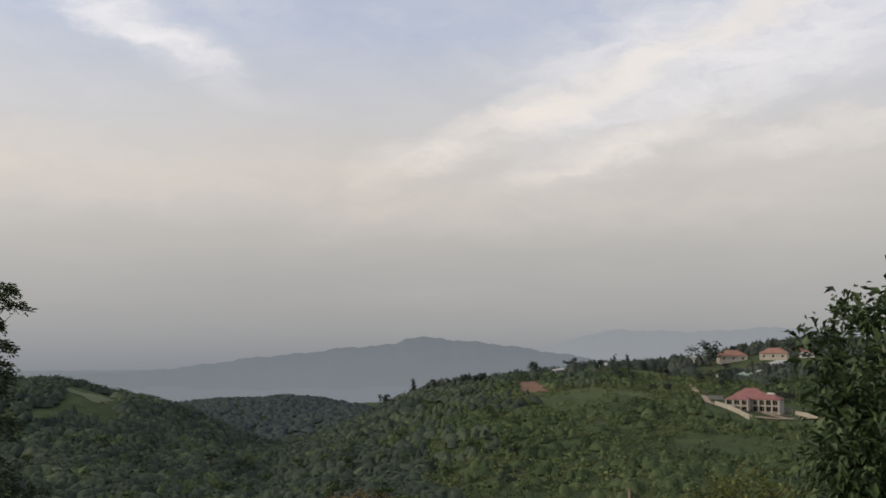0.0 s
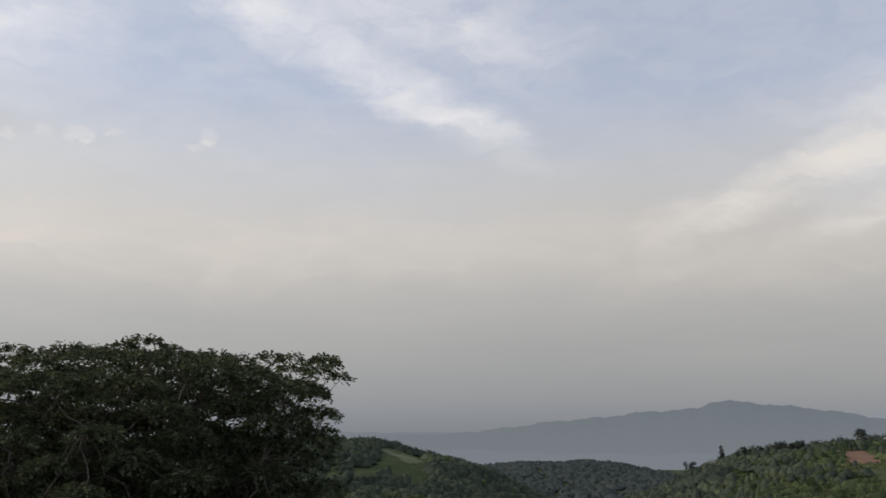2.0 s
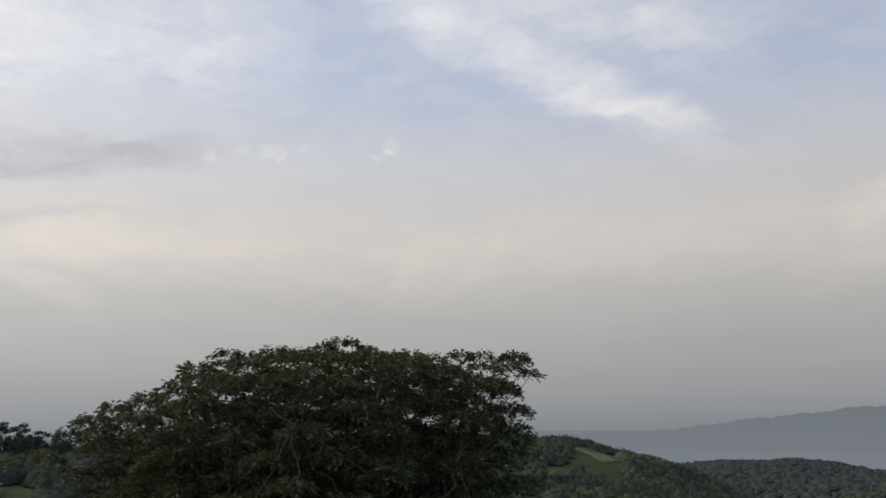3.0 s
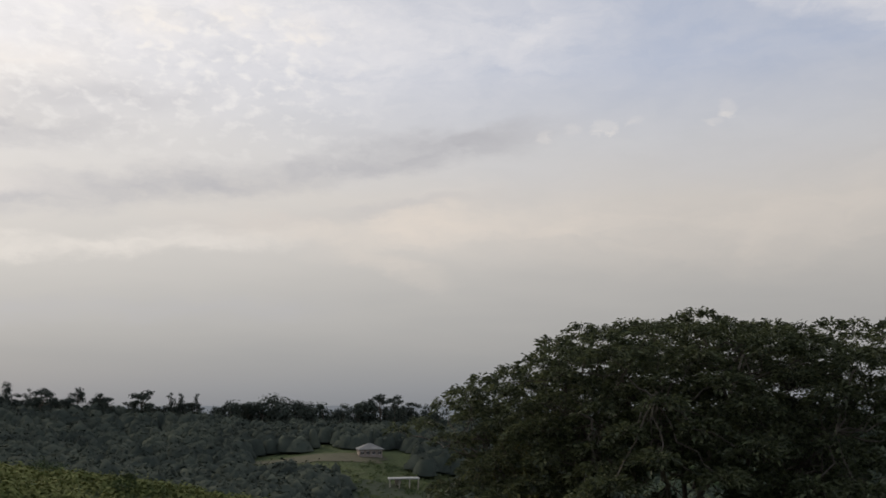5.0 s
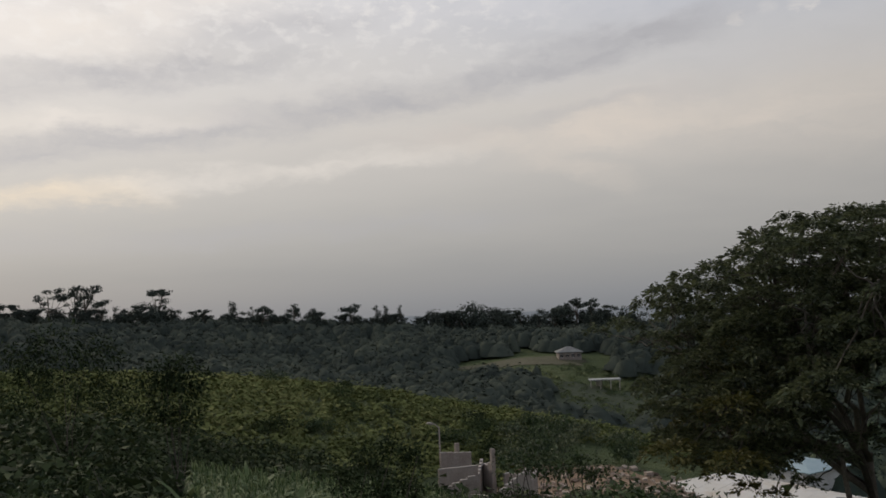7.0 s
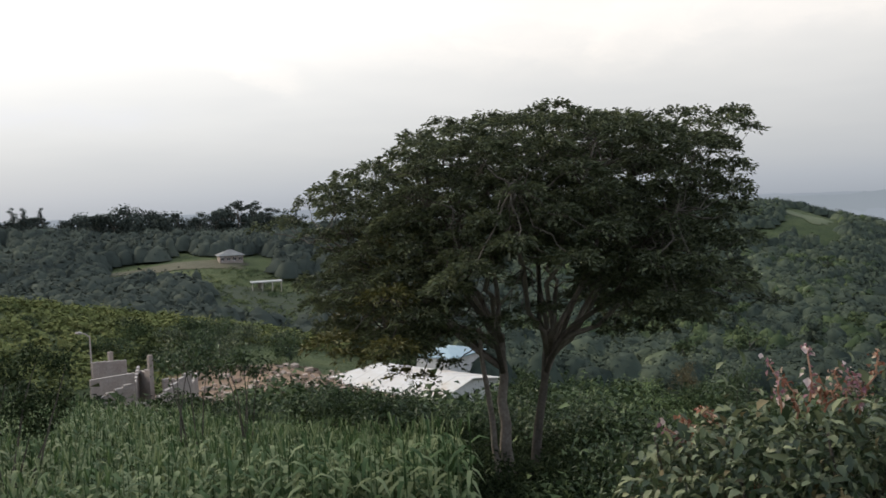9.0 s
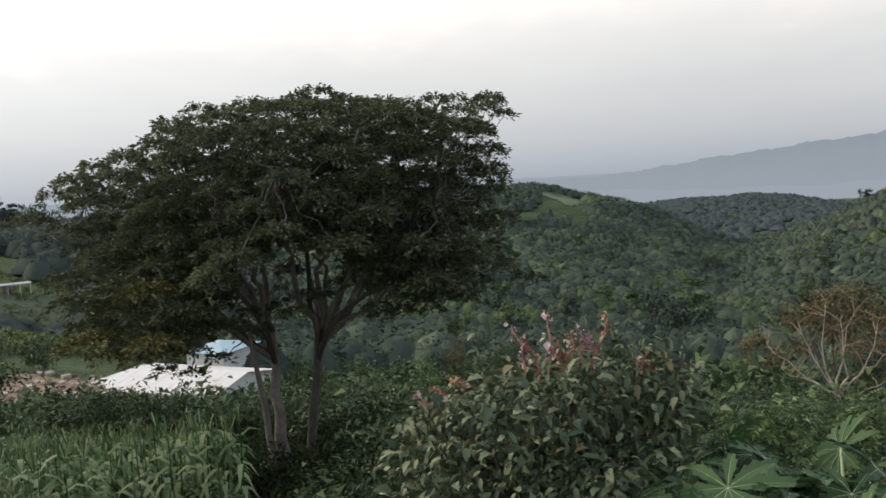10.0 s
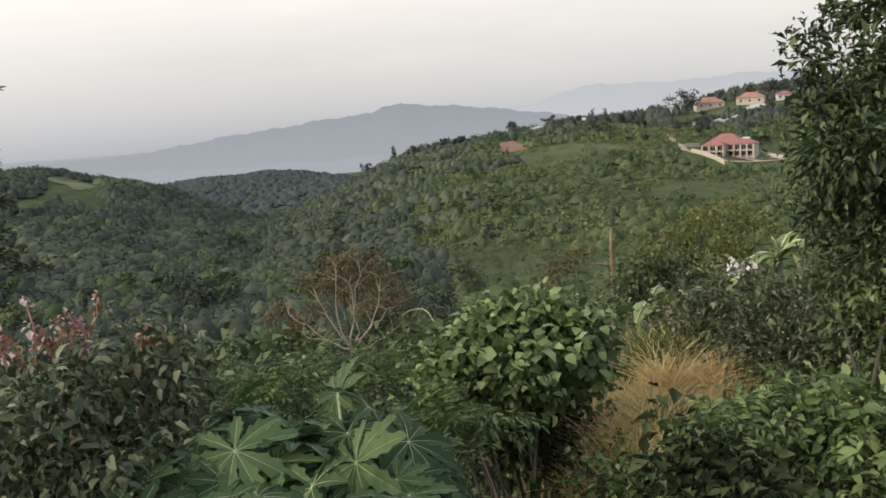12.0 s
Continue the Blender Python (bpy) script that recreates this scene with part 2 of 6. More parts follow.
M_STRAW = leaf_mat("dry_straw", (0.61, 0.47, 0.21), (0.79, 0.64, 0.33), (0.90, 0.79, 0.50), 0.7, 0.5)
M_GRASS = leaf_mat("green_grass", (0.05, 0.08, 0.02), (0.09, 0.13, 0.035), (0.16, 0.19, 0.06), 0.6, 0.25)
M_RUST = leaf_mat("rusty_brown_leaves", (0.070, 0.062, 0.030), (0.120, 0.100, 0.048), (0.17, 0.14, 0.07), 0.7, 0.2)
M_BARK = material("grey_brown_bark", ((0.09, 0.075, 0.06), (0.18, 0.158, 0.135), (0.30, 0.275, 0.24)), 2.0, 0.9, 0.6, 7.0)
M_BARK_DARK = material("dark_bark", ((0.04, 0.034, 0.028), (0.08, 0.07, 0.058), (0.13, 0.115, 0.095)), 2.0, 0.9, 0.6, 7.0)
M_PALE = material("bleached_dead_wood", ((0.22, 0.19, 0.15), (0.32, 0.28, 0.23), (0.44, 0.40, 0.34)), 1.5, 0.85, 0.4, 8.0)
M_BROWNWOOD = material("brown_dead_wood", ((0.12, 0.085, 0.055), (0.21, 0.155, 0.10), (0.30, 0.23, 0.16)), 1.5, 0.85, 0.4, 8.0)


def ground_material():
    m = bpy.data.materials.new("green_hillside")
    m.use_nodes = True
    g = Graph(m.node_tree)
    p = m.node_tree.nodes["Principled BSDF"]
    at = g.add("ShaderNodeTexCoord").outputs["Object"]
    a, b, c = g.noise(at, 0.012, 5.0, 0.6), g.noise(at, 0.11, 5.0, 0.65), g.noise(at, 0.9, 4.0, 0.7)
    f = g.math("ADD", g.math("ADD", g.math("MULTIPLY", a, 0.45), g.math("MULTIPLY", b, 0.35)), g.math("MULTIPLY", c, 0.25))
    col = g.ramp(f, [(0.36, (0.034, 0.049, 0.024)), (0.48, (0.054, 0.074, 0.034)), (0.60, (0.082, 0.102, 0.047)), (0.72, (0.118, 0.122, 0.062))])
    g.link(col, p.inputs["Base Color"])
    p.inputs["Roughness"].default_value, p.inputs["Specular IOR Level"].default_value = 0.95, 0.1
    bp = g.add("ShaderNodeBump")
    bp.inputs["Strength"].default_value, bp.inputs["Distance"].default_value = 1.0, 2.5
    g.link(g.math("ADD", b, g.math("MULTIPLY", c, 0.3)), bp.inputs["Height"])
    g.link(bp.outputs[0], p.inputs["Normal"])
    return m


M_GROUND = ground_material()


def haze_glow_material(name, low, high):
    """Distant hazy range: a plain backdrop kilometres behind everything else, the haze in front of it painted as
    emission, paler lower down.
    """
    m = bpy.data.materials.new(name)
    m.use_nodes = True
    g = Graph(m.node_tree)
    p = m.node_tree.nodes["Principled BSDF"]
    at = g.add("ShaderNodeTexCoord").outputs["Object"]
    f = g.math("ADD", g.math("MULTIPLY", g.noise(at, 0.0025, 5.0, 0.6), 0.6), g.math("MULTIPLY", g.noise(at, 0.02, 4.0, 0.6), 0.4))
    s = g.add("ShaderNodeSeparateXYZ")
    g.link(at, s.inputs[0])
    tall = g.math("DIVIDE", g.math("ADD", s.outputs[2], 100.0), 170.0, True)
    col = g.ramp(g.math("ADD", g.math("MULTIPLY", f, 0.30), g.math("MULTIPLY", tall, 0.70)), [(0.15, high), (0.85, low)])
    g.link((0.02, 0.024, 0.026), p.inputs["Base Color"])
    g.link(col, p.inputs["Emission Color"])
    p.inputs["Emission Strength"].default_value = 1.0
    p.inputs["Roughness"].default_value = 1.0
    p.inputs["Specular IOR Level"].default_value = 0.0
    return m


# ---- lie of the land ----
DIST = (25, 45, 80, 130, 200, 300, 430, 600, 800, 1200)
# slope angles of the ground as seen from the terrace, bearing by bearing (degrees left of north)
EAST = {
    -180: (-6, -4, -3, -2, -1, 0, 1, 1, 0, -1), -60: (-14, -12, -11, -10, -8, -5, -2, 0, 1, -1),
    -21: (-18, -16, -14.5, -12.5, -10, -6.9, -3.9, -1.4, 0.2, -1.5), -16: (-18, -16, -14.5, -12.8, -10.2, -6.8, -3.4, -1.4, -1.0, -2.5),
    -10: (-18, -16.5, -15, -13, -10.5, -6.5, -2.9, -1.2, -1.8, -3.5), -4: (-18, -16.5, -15, -13, -10.5, -6.5, -3.2, -2.0, -3.2, -4.5),
    2: (-18, -16.5, -15, -13.2, -11, -7.9, -4.7, -3.0, -4.2, -4.4), 6: (-18, -16.5, -15, -13.2, -11.2, -8.8, -6.3, -4.8, -6.0, -3.5),
}
WEST = {
    11: (-18, -16.5, -15, -13.2, -11.3, -9.4, -7.7, -6.1, -6.6, -3.1), 16: (-18, -16.5, -15, -13.2, -11, -9, -6.7, -4.1, -5.6, -3.3),
    20: (-18.5, -16.5, -15, -13, -10.8, -8.4, -5.6, -3.0, -5, -4), 25: (-19, -17, -15, -13, -10.8, -8, -4.8, -1.9, -3, -4),
    45: (-20, -16, -14.3, -11, -9.8, -6.6, -3.6, -2.6, -3, -4), 56: (-19.5, -15.5, -12.7, -9.2, -9.6, -4.7, -2.7, -3, -3, -4),
    66: (-18, -14.5, -12.8, -7.2, -8, -4.6, -2.6, -3, -3, -4), 75: (-16.5, -13, -10.5, -5.7, -7, -4.4, -2.2, -2.5, -3, -4),
    84: (-14.5, -11.5, -8, -4.5, -5.5, -3.6, -1.7, -2.5, -3, -4), 96: (-13, -9, -6, -3.6, -4.5, -2.6, -0.9, -2, -3, -4),
}
COLS = {**EAST, **WEST, 130: (-11, -8, -6, -4, -4, -2, 0, -1, -2, -3), 180: EAST[-180]}
AZ = np.array(sorted(COLS), float)
TAB = np.array([np.tan(np.radians(COLS[int(a)])) * DIST for a in AZ])
NEAR_D = np.array((0.0, 1.3, 2.4, 3.4, 5, 8, 14))
NEAR_Z = np.array((-1.6, -1.6, -2.6, -3.2, -3.75, -4.6, -6.0))
LOGD = np.log(np.array((*NEAR_D[1:], *DIST, 1700, 5200)))


def smooth_lookup(az):
    """Heights along the bearing for each of DIST, eased between the columns."""
    az = np.asarray(az, float)
    i = np.clip(np.searchsorted(AZ, az) - 1, 0, len(AZ) - 2)
    u = (az - AZ[i]) / (AZ[i + 1] - AZ[i])
    m = np.zeros_like(TAB)
    m[1:-1] = (TAB[2:] - TAB[:-2]) / (AZ[2:] - AZ[:-2])[:, None]
    h = (AZ[i + 1] - AZ[i])[:, None]
    u = u[:, None]
    return ((2 * u**3 - 3 * u**2 + 1) * TAB[i] + (u**3 - 2 * u**2 + u) * h * m[i]
            + (-2 * u**3 + 3 * u**2) * TAB[i + 1] + (u**3 - u**2) * h * m[i + 1])


def lie(x, y):
    """Ground height (world z) at arrays of plan points."""
    x, y = np.atleast_1d(np.asarray(x, float)), np.atleast_1d(np.asarray(y, float))
    d = np.maximum(np.hypot(x, y), 0.01)
    az = np.degrees(np.arctan2(-x, y))
    t = smooth_lookup(az)
    n = len(d)
    z = np.concatenate([np.tile(NEAR_Z[1:], (n, 1)), t, np.full((n, 1), -95.0), np.full((n, 1), -100.0)], 1)
    behind = np.clip((np.abs(az) - 80) / 60, 0, 1)[:, None]
    z[:, :6] = z[:, :6] * (1 - behind) + behind * np.linspace(-1.6, -2.4, 6)
    ld = np.log(np.maximum(d, 1.3))
    i = np.clip(np.searchsorted(LOGD, ld) - 1, 0, len(LOGD) - 2)
    r = np.arange(n)
    x0, x1 = LOGD[i], LOGD[i + 1]
    u = np.clip((ld - x0) / (x1 - x0), 0, 1)
    im, ip = np.maximum(i - 1, 0), np.minimum(i + 2, len(LOGD) - 1)
    m0 = (z[r, i + 1] - z[r, im]) / np.maximum(LOGD[i + 1] - LOGD[im], 1e-6)
    m1 = (z[r, ip] - z[r, i]) / np.maximum(LOGD[ip] - LOGD[i], 1e-6)
    h = x1 - x0
    out = ((2 * u**3 - 3 * u**2 + 1) * z[r, i] + (u**3 - 2 * u**2 + u) * h * m0
           + (-2 * u**3 + 3 * u**2) * z[r, i + 1] + (u**3 - u**2) * h * m1)
    roll = (np.sin(x * 0.031 + 1.3 * np.sin(y * 0.017)) * np.sin(y * 0.027 + 0.8 * np.sin(x * 0.021))
            + 0.5 * np.sin(x * 0.083 + y * 0.05) * np.sin(y * 0.071 - x * 0.03))
    return EYE + out + roll * np.clip((d - 60) / 300, 0, 1) * 2.2


def place(az, d):
    """Plan point and ground height on a bearing."""
    a = radians(az)
    x, y = -math.sin(a) * d, math.cos(a) * d
    return Vector((x, y, float(lie(x, y)[0])))


def aim(az, el, d):
    """A point at a bearing, slope angle and plan distance from the late standpoint."""
    a = radians(az)
    return Vector((-0.15 - math.sin(a) * d, -0.08 + math.cos(a) * d, EYE - 0.27 + d * math.tan(radians(el))))


# ---- mesh helpers ----
def mesh_from(name, verts, faces, mat, smooth=False):
    me = bpy.data.meshes.new(name)
    me.from_pydata([tuple(v) for v in verts] if not isinstance(verts, np.ndarray) else verts.tolist(), [], faces if isinstance(faces, list) else faces.tolist())
    if mat:
        me.materials.append(mat)
    if smooth:
        me.polygons.foreach_set("use_smooth", np.ones(len(me.polygons), bool))
    me.update()
    return me


def fast_mesh(name, verts, quads, mat, smooth=False):
    """A mesh of quads or triangles straight from arrays."""
    me = bpy.data.meshes.new(name)
    n, k = quads.shape
    me.vertices.add(len(verts))
    me.vertices.foreach_set("co", np.ascontiguousarray(verts, np.float32).ravel())
    me.loops.add(n * k)
    me.loops.foreach_set("vertex_index", np.ascontiguousarray(quads, np.int32).ravel())
    me.polygons.add(n)
    me.polygons.foreach_set("loop_start", np.arange(0, n * k, k, dtype=np.int32))
    me.materials.append(mat)
    me.update(calc_edges=True)
    if smooth:
        me.polygons.foreach_set("use_smooth", np.ones(n, bool))
    return me


def part(name, me, parent, label=""):
    """Links a mesh as one part under its thing; me is in the thing's own space."""
    ob = new(name, me)
    ob.parent = parent
    return tagged(ob, label)


def empty(name, at, label, category, group="", kind=""):
    ob = new(name)
    ob.empty_display_size = 0.3
    ob.location = at
    return tagged(ob, label, category, group, kind)


def unit(v):
    return v / np.maximum(np.linalg.norm(v, axis=-1, keepdims=True), 1e-9)


def leaf_cloud(rng, pts, out, size, aspect=0.5, droop=0.3, fold=0.18, jitter=0.7, round_leaf=False):
    """Folded pointed leaves at pts, growing along out; the rounder kind has three faces each, the other two."""
    n = len(pts)
    axis = unit(out + rng.normal(0, jitter, (n, 3)) - np.array((0, 0, droop)))
    side = unit(np.cross(axis, rng.normal(0, 0.45, (n, 3)) + np.array((0, 0, 1.0))))
    up = np.cross(side, axis)
    s = (size * rng.uniform(0.42, 1.0, n) * np.where(rng.random(n) < 0.14, 1.75, 1.15))[:, None]
    w = s * aspect * 0.5 * rng.uniform(0.6, 1.12, (n, 1))
    tip = pts + axis * s - up * s * 0.22
    mid = pts + axis * s * 0.5
    if not round_leaf:
        v = np.stack([pts, mid + side * w + up * s * fold, tip, mid - side * w + up * s * fold], 1).reshape(-1, 3)
        b = (np.arange(n) * 4)[:, None]
        return v, np.concatenate([b + np.array([[0, 1, 2]]), b + np.array([[0, 2, 3]])], 0)
    near, far = pts + axis * s * 0.28 + up * s * fold * 0.9, pts + axis * s * 0.68 + up * s * fold * 0.5
    v = np.stack([pts, near + side * w, far + side * w * 0.85, tip, far - side * w * 0.85, near - side * w, mid], 1).reshape(-1, 3)
    b = (np.arange(n) * 7)[:, None]
    return v, np.concatenate([b + np.array([[0, 1, 2, 6]]), b + np.array([[0, 6, 4, 5]]), b + np.array([[6, 2, 3, 4]])], 0)


def card_cloud(rng, pts, out, size, flat=0.0, corners=4, stray=0.38):
    """Single ragged sprays of leaves for what is seen from afar."""
    n = len(pts)
    nor = unit(out + rng.normal(0, stray, (n, 3)) + np.array((0, 0, flat)))
    a = unit(np.cross(nor, rng.normal(0, 1, (n, 3))))
    b = np.cross(nor, a)
    s = (size * rng.uniform(0.55, 1.35, n))[:, None]
    k = rng.uniform(0.35, 1.0, (n, 4, 1))
    if corners == 3:
        k = k * 1.15
        v = np.stack([pts + a * s * k[:, 0], pts + (b * 0.87 - a * 0.5) * s * k[:, 1], pts - (b * 0.87 + a * 0.5) * s * k[:, 2]], 1).reshape(-1, 3)
        return v, (np.arange(n) * 3)[:, None] + np.array([[0, 1, 2]])
    v = np.stack([pts + a * s * k[:, 0], pts + b * s * k[:, 1], pts - a * s * k[:, 2], pts - b * s * k[:, 3]], 1).reshape(-1, 3)
    return v, (np.arange(n) * 4)[:, None] + np.array([[0, 1, 2, 3]])


def shell(rng, n, fill=0.35):
    """Points in a unit ball, most of them near its skin, and their outward directions."""
    d = unit(rng.normal(0, 1, (n, 3)))
    return d * (1 - fill * rng.random((n, 1)) ** 1.5), d


def tube(path, radii, sides=8, wob=0.0, rng=None):
    """A tapered limb along a path."""
    path = [Vector(p) for p in path]
    vs, fs = [], []
    ref = Vector((0.31, 0.22, 0.92)).normalized()
    for i, p in enumerate(path):
        d = (path[min(i + 1, len(path) - 1)] - path[max(i - 1, 0)]).normalized()
        a = d.cross(ref)
        a = (a if a.length > 0.05 else d.cross(Vector((1, 0, 0)))).normalized()
        b = d.cross(a)
        for k in range(sides):
            t = 2 * math.pi * k / sides
            r = radii[i] * (1 + (rng.uniform(-wob, wob) if rng is not None else 0))
            vs.append(p + a * math.cos(t) * r + b * math.sin(t) * r)
    for i in range(len(path) - 1):
        for k in range(sides):
            k2 = (k + 1) % sides
            fs.append((i * sides + k, i * sides + k2, (i + 1) * sides + k2, (i + 1) * sides + k))
    fs.append(tuple(range(sides))[::-1])
    fs.append(tuple((len(path) - 1) * sides + k for k in range(sides)))
    return vs, fs


def merge(pieces):
    vs, fs = [], []
    for v, f in pieces:
        o = len(vs)
        vs += list(v)
        fs += [tuple(i + o for i in q) for q in f]
    return vs, fs


def bend(a, b, sag, n=6, rng=None, wild=0.0):
    """A curved run of points from a to b that bows by sag."""
    a, b, sag = Vector(a), Vector(b), Vector(sag)
    out = []
    for i in range(n):
        t = i / (n - 1)
        p = a.lerp(b, t) + sag * (4 * t * (1 - t))
        if rng is not None and 0 < i < n - 1:
            p += Vector(rng.normal(0, wild, 3))
        out.append(p)
    return out


# ---- ground ----
def build_ground():
    az = np.concatenate([np.arange(-180, -40, 2.0), np.arange(-40, 105, 0.5), np.arange(105, 180, 2.0)])
    d = np.concatenate([[0.02, 0.7], np.geomspace(1.3, 30, 36)[:-1], np.geomspace(30, 1300, 130)[:-1], np.geomspace(1300, 4900, 14)])
    na, nd = len(az), len(d)
    A, D = np.meshgrid(np.radians(az), d, indexing="ij")
    x, y = (-np.sin(A) * D).ravel(), (np.cos(A) * D).ravel()
    z = lie(x, y)
    i, j = np.meshgrid(np.arange(na), np.arange(nd - 1), indexing="ij")
    i2 = (i + 1) % na
    q = np.stack([i * nd + j, i * nd + j + 1, i2 * nd + j + 1, i2 * nd + j], -1).reshape(-1, 4)
    me = fast_mesh("ground", np.stack([x, y, z], 1), q, M_GROUND, True)
    # Faces past 1450 m take the haze colour as emission.
    me.materials.append(haze_glow_material("hazy_plain", (0.186, 0.206, 0.229), (0.190, 0.210, 0.233)))
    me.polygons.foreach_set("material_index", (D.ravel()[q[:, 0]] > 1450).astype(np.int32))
    tagged(new("ground", me),
           "green scrubby hillside falling into a wooded valley", "ground", kind="structure")


build_ground()


def far_range(name, mat, d0, depth, crest, label):
    """A distant range as one long ridge with folds; crest: bearing and slope angle of its skyline."""
    crest = sorted(crest)
    ca = np.array([c[0] for c in crest], float)
    ce = np.array([c[1] for c in crest], float)
    az = np.arange(ca[0], ca[-1] + 0.01, 0.25)
    e = np.interp(az, ca, ce)
    k = np.ones(3) / 3
    e = np.convolve(np.pad(e, 1, mode="edge"), k, "valid")
    e = e + 0.04 * np.sin(az * 2.1) + 0.03 * np.sin(az * 5.3 + 1) + 0.02 * np.sin(az * 11.0)
    rows = np.linspace(0, 1, 15)
    vs = []
    for a, el in zip(az, e):
        top = d0 * math.tan(radians(el))
        for t in rows:
            d = d0 - depth * (1 - t) if t < 1 else d0 + depth * 0.6
            fold = 1 + 0.03 * math.sin(a * 0.7 + t * 3) + 0.012 * math.sin(a * 1.9 - t * 7)
            h = (-101 + (top + 101) * min(1, (t / 0.93)) ** (1.5 * fold)) if t < 1 else -101
            vs.append((-math.sin(radians(a)) * d, math.cos(radians(a)) * d, EYE + h))
    n = len(rows)
    q = [(i * n + j, i * n + j + 1, (i + 1) * n + j + 1, (i + 1) * n + j) for i in range(len(az) - 1) for j in range(n - 1)]
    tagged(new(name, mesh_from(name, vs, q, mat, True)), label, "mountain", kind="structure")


# Haze over both ranges is put into their emission colours.
far_range("backdrop_range", haze_glow_material("hazy_range", (0.150, 0.172, 0.192), (0.178, 0.198, 0.216)), 3600, 1300,
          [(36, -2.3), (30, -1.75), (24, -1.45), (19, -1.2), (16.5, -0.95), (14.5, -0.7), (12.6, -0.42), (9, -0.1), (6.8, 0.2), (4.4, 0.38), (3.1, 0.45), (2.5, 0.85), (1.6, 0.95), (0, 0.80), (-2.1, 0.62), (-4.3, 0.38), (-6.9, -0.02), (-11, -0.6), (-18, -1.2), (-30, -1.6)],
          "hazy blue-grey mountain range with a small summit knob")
far_range("backdrop_range_far", haze_glow_material("hazier_range", (0.262, 0.284, 0.306), (0.278, 0.299, 0.320)), 4600, 900,
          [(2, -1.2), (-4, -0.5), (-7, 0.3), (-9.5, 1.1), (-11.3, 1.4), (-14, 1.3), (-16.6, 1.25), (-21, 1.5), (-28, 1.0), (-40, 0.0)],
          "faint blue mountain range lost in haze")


# ---- woods and scrub on the far hills ----
def scatter(rng, n, az0, az1, d0, d1, keep=None):
    """Plan points spread evenly over a fan of ground."""
    a = rng.uniform(az0, az1, n * 3)
    d = np.sqrt(rng.uniform(d0 * d0, d1 * d1, n * 3))
    x, y = -np.sin(np.radians(a)) * d, np.cos(np.radians(a)) * d
    patch = np.sin(x * 0.045 + 2 * np.sin(y * 0.02)) + np.sin(y * 0.052 + 1.5 * np.sin(x * 0.024))
    ok = np.ones(len(a), bool) if keep is None else keep(a, d, patch + rng.normal(0, 0.4, len(a)))
    i = np.nonzero(ok)[0][:n]
    return x[i], y[i], a[i], d[i]


def crowns(name, mat, seed, pts, radius, tall, leaves, size, label, category="woodland", lift=0.55, corners=3, level=0.4):
    """Many crowns as one body of leaf sprays standing on the ground."""
    rng = np.random.default_rng(seed)
    x, y = pts[0], pts[1]
    n = len(x)
    r = radius * rng.uniform(0.55, 1.5, n)
    h = r * tall * rng.uniform(0.7, 1.4, n)
    z = lie(x, y) + h * lift
    c = np.repeat(np.stack([x, y, z], 1), leaves, 0)
    p, o = shell(rng, n * leaves, 0.55)
    p[:, 2] = np.where(p[:, 2] < -0.35, -p[:, 2] * 0.6, p[:, 2])
    lump = 1 + 0.28 * np.sin(p[:, 0] * 5 + c[:, 0]) * np.sin(p[:, 1] * 4 + c[:, 1])
    sc = np.repeat(np.stack([r, r, h], 1), leaves, 0) * lump[:, None]
    v, q = card_cloud(rng, c + p * sc, o, size * np.repeat(r, leaves), level, corners)
    return tagged(new(name, fast_mesh(name, v, q, mat)), label, category, kind="stuff")


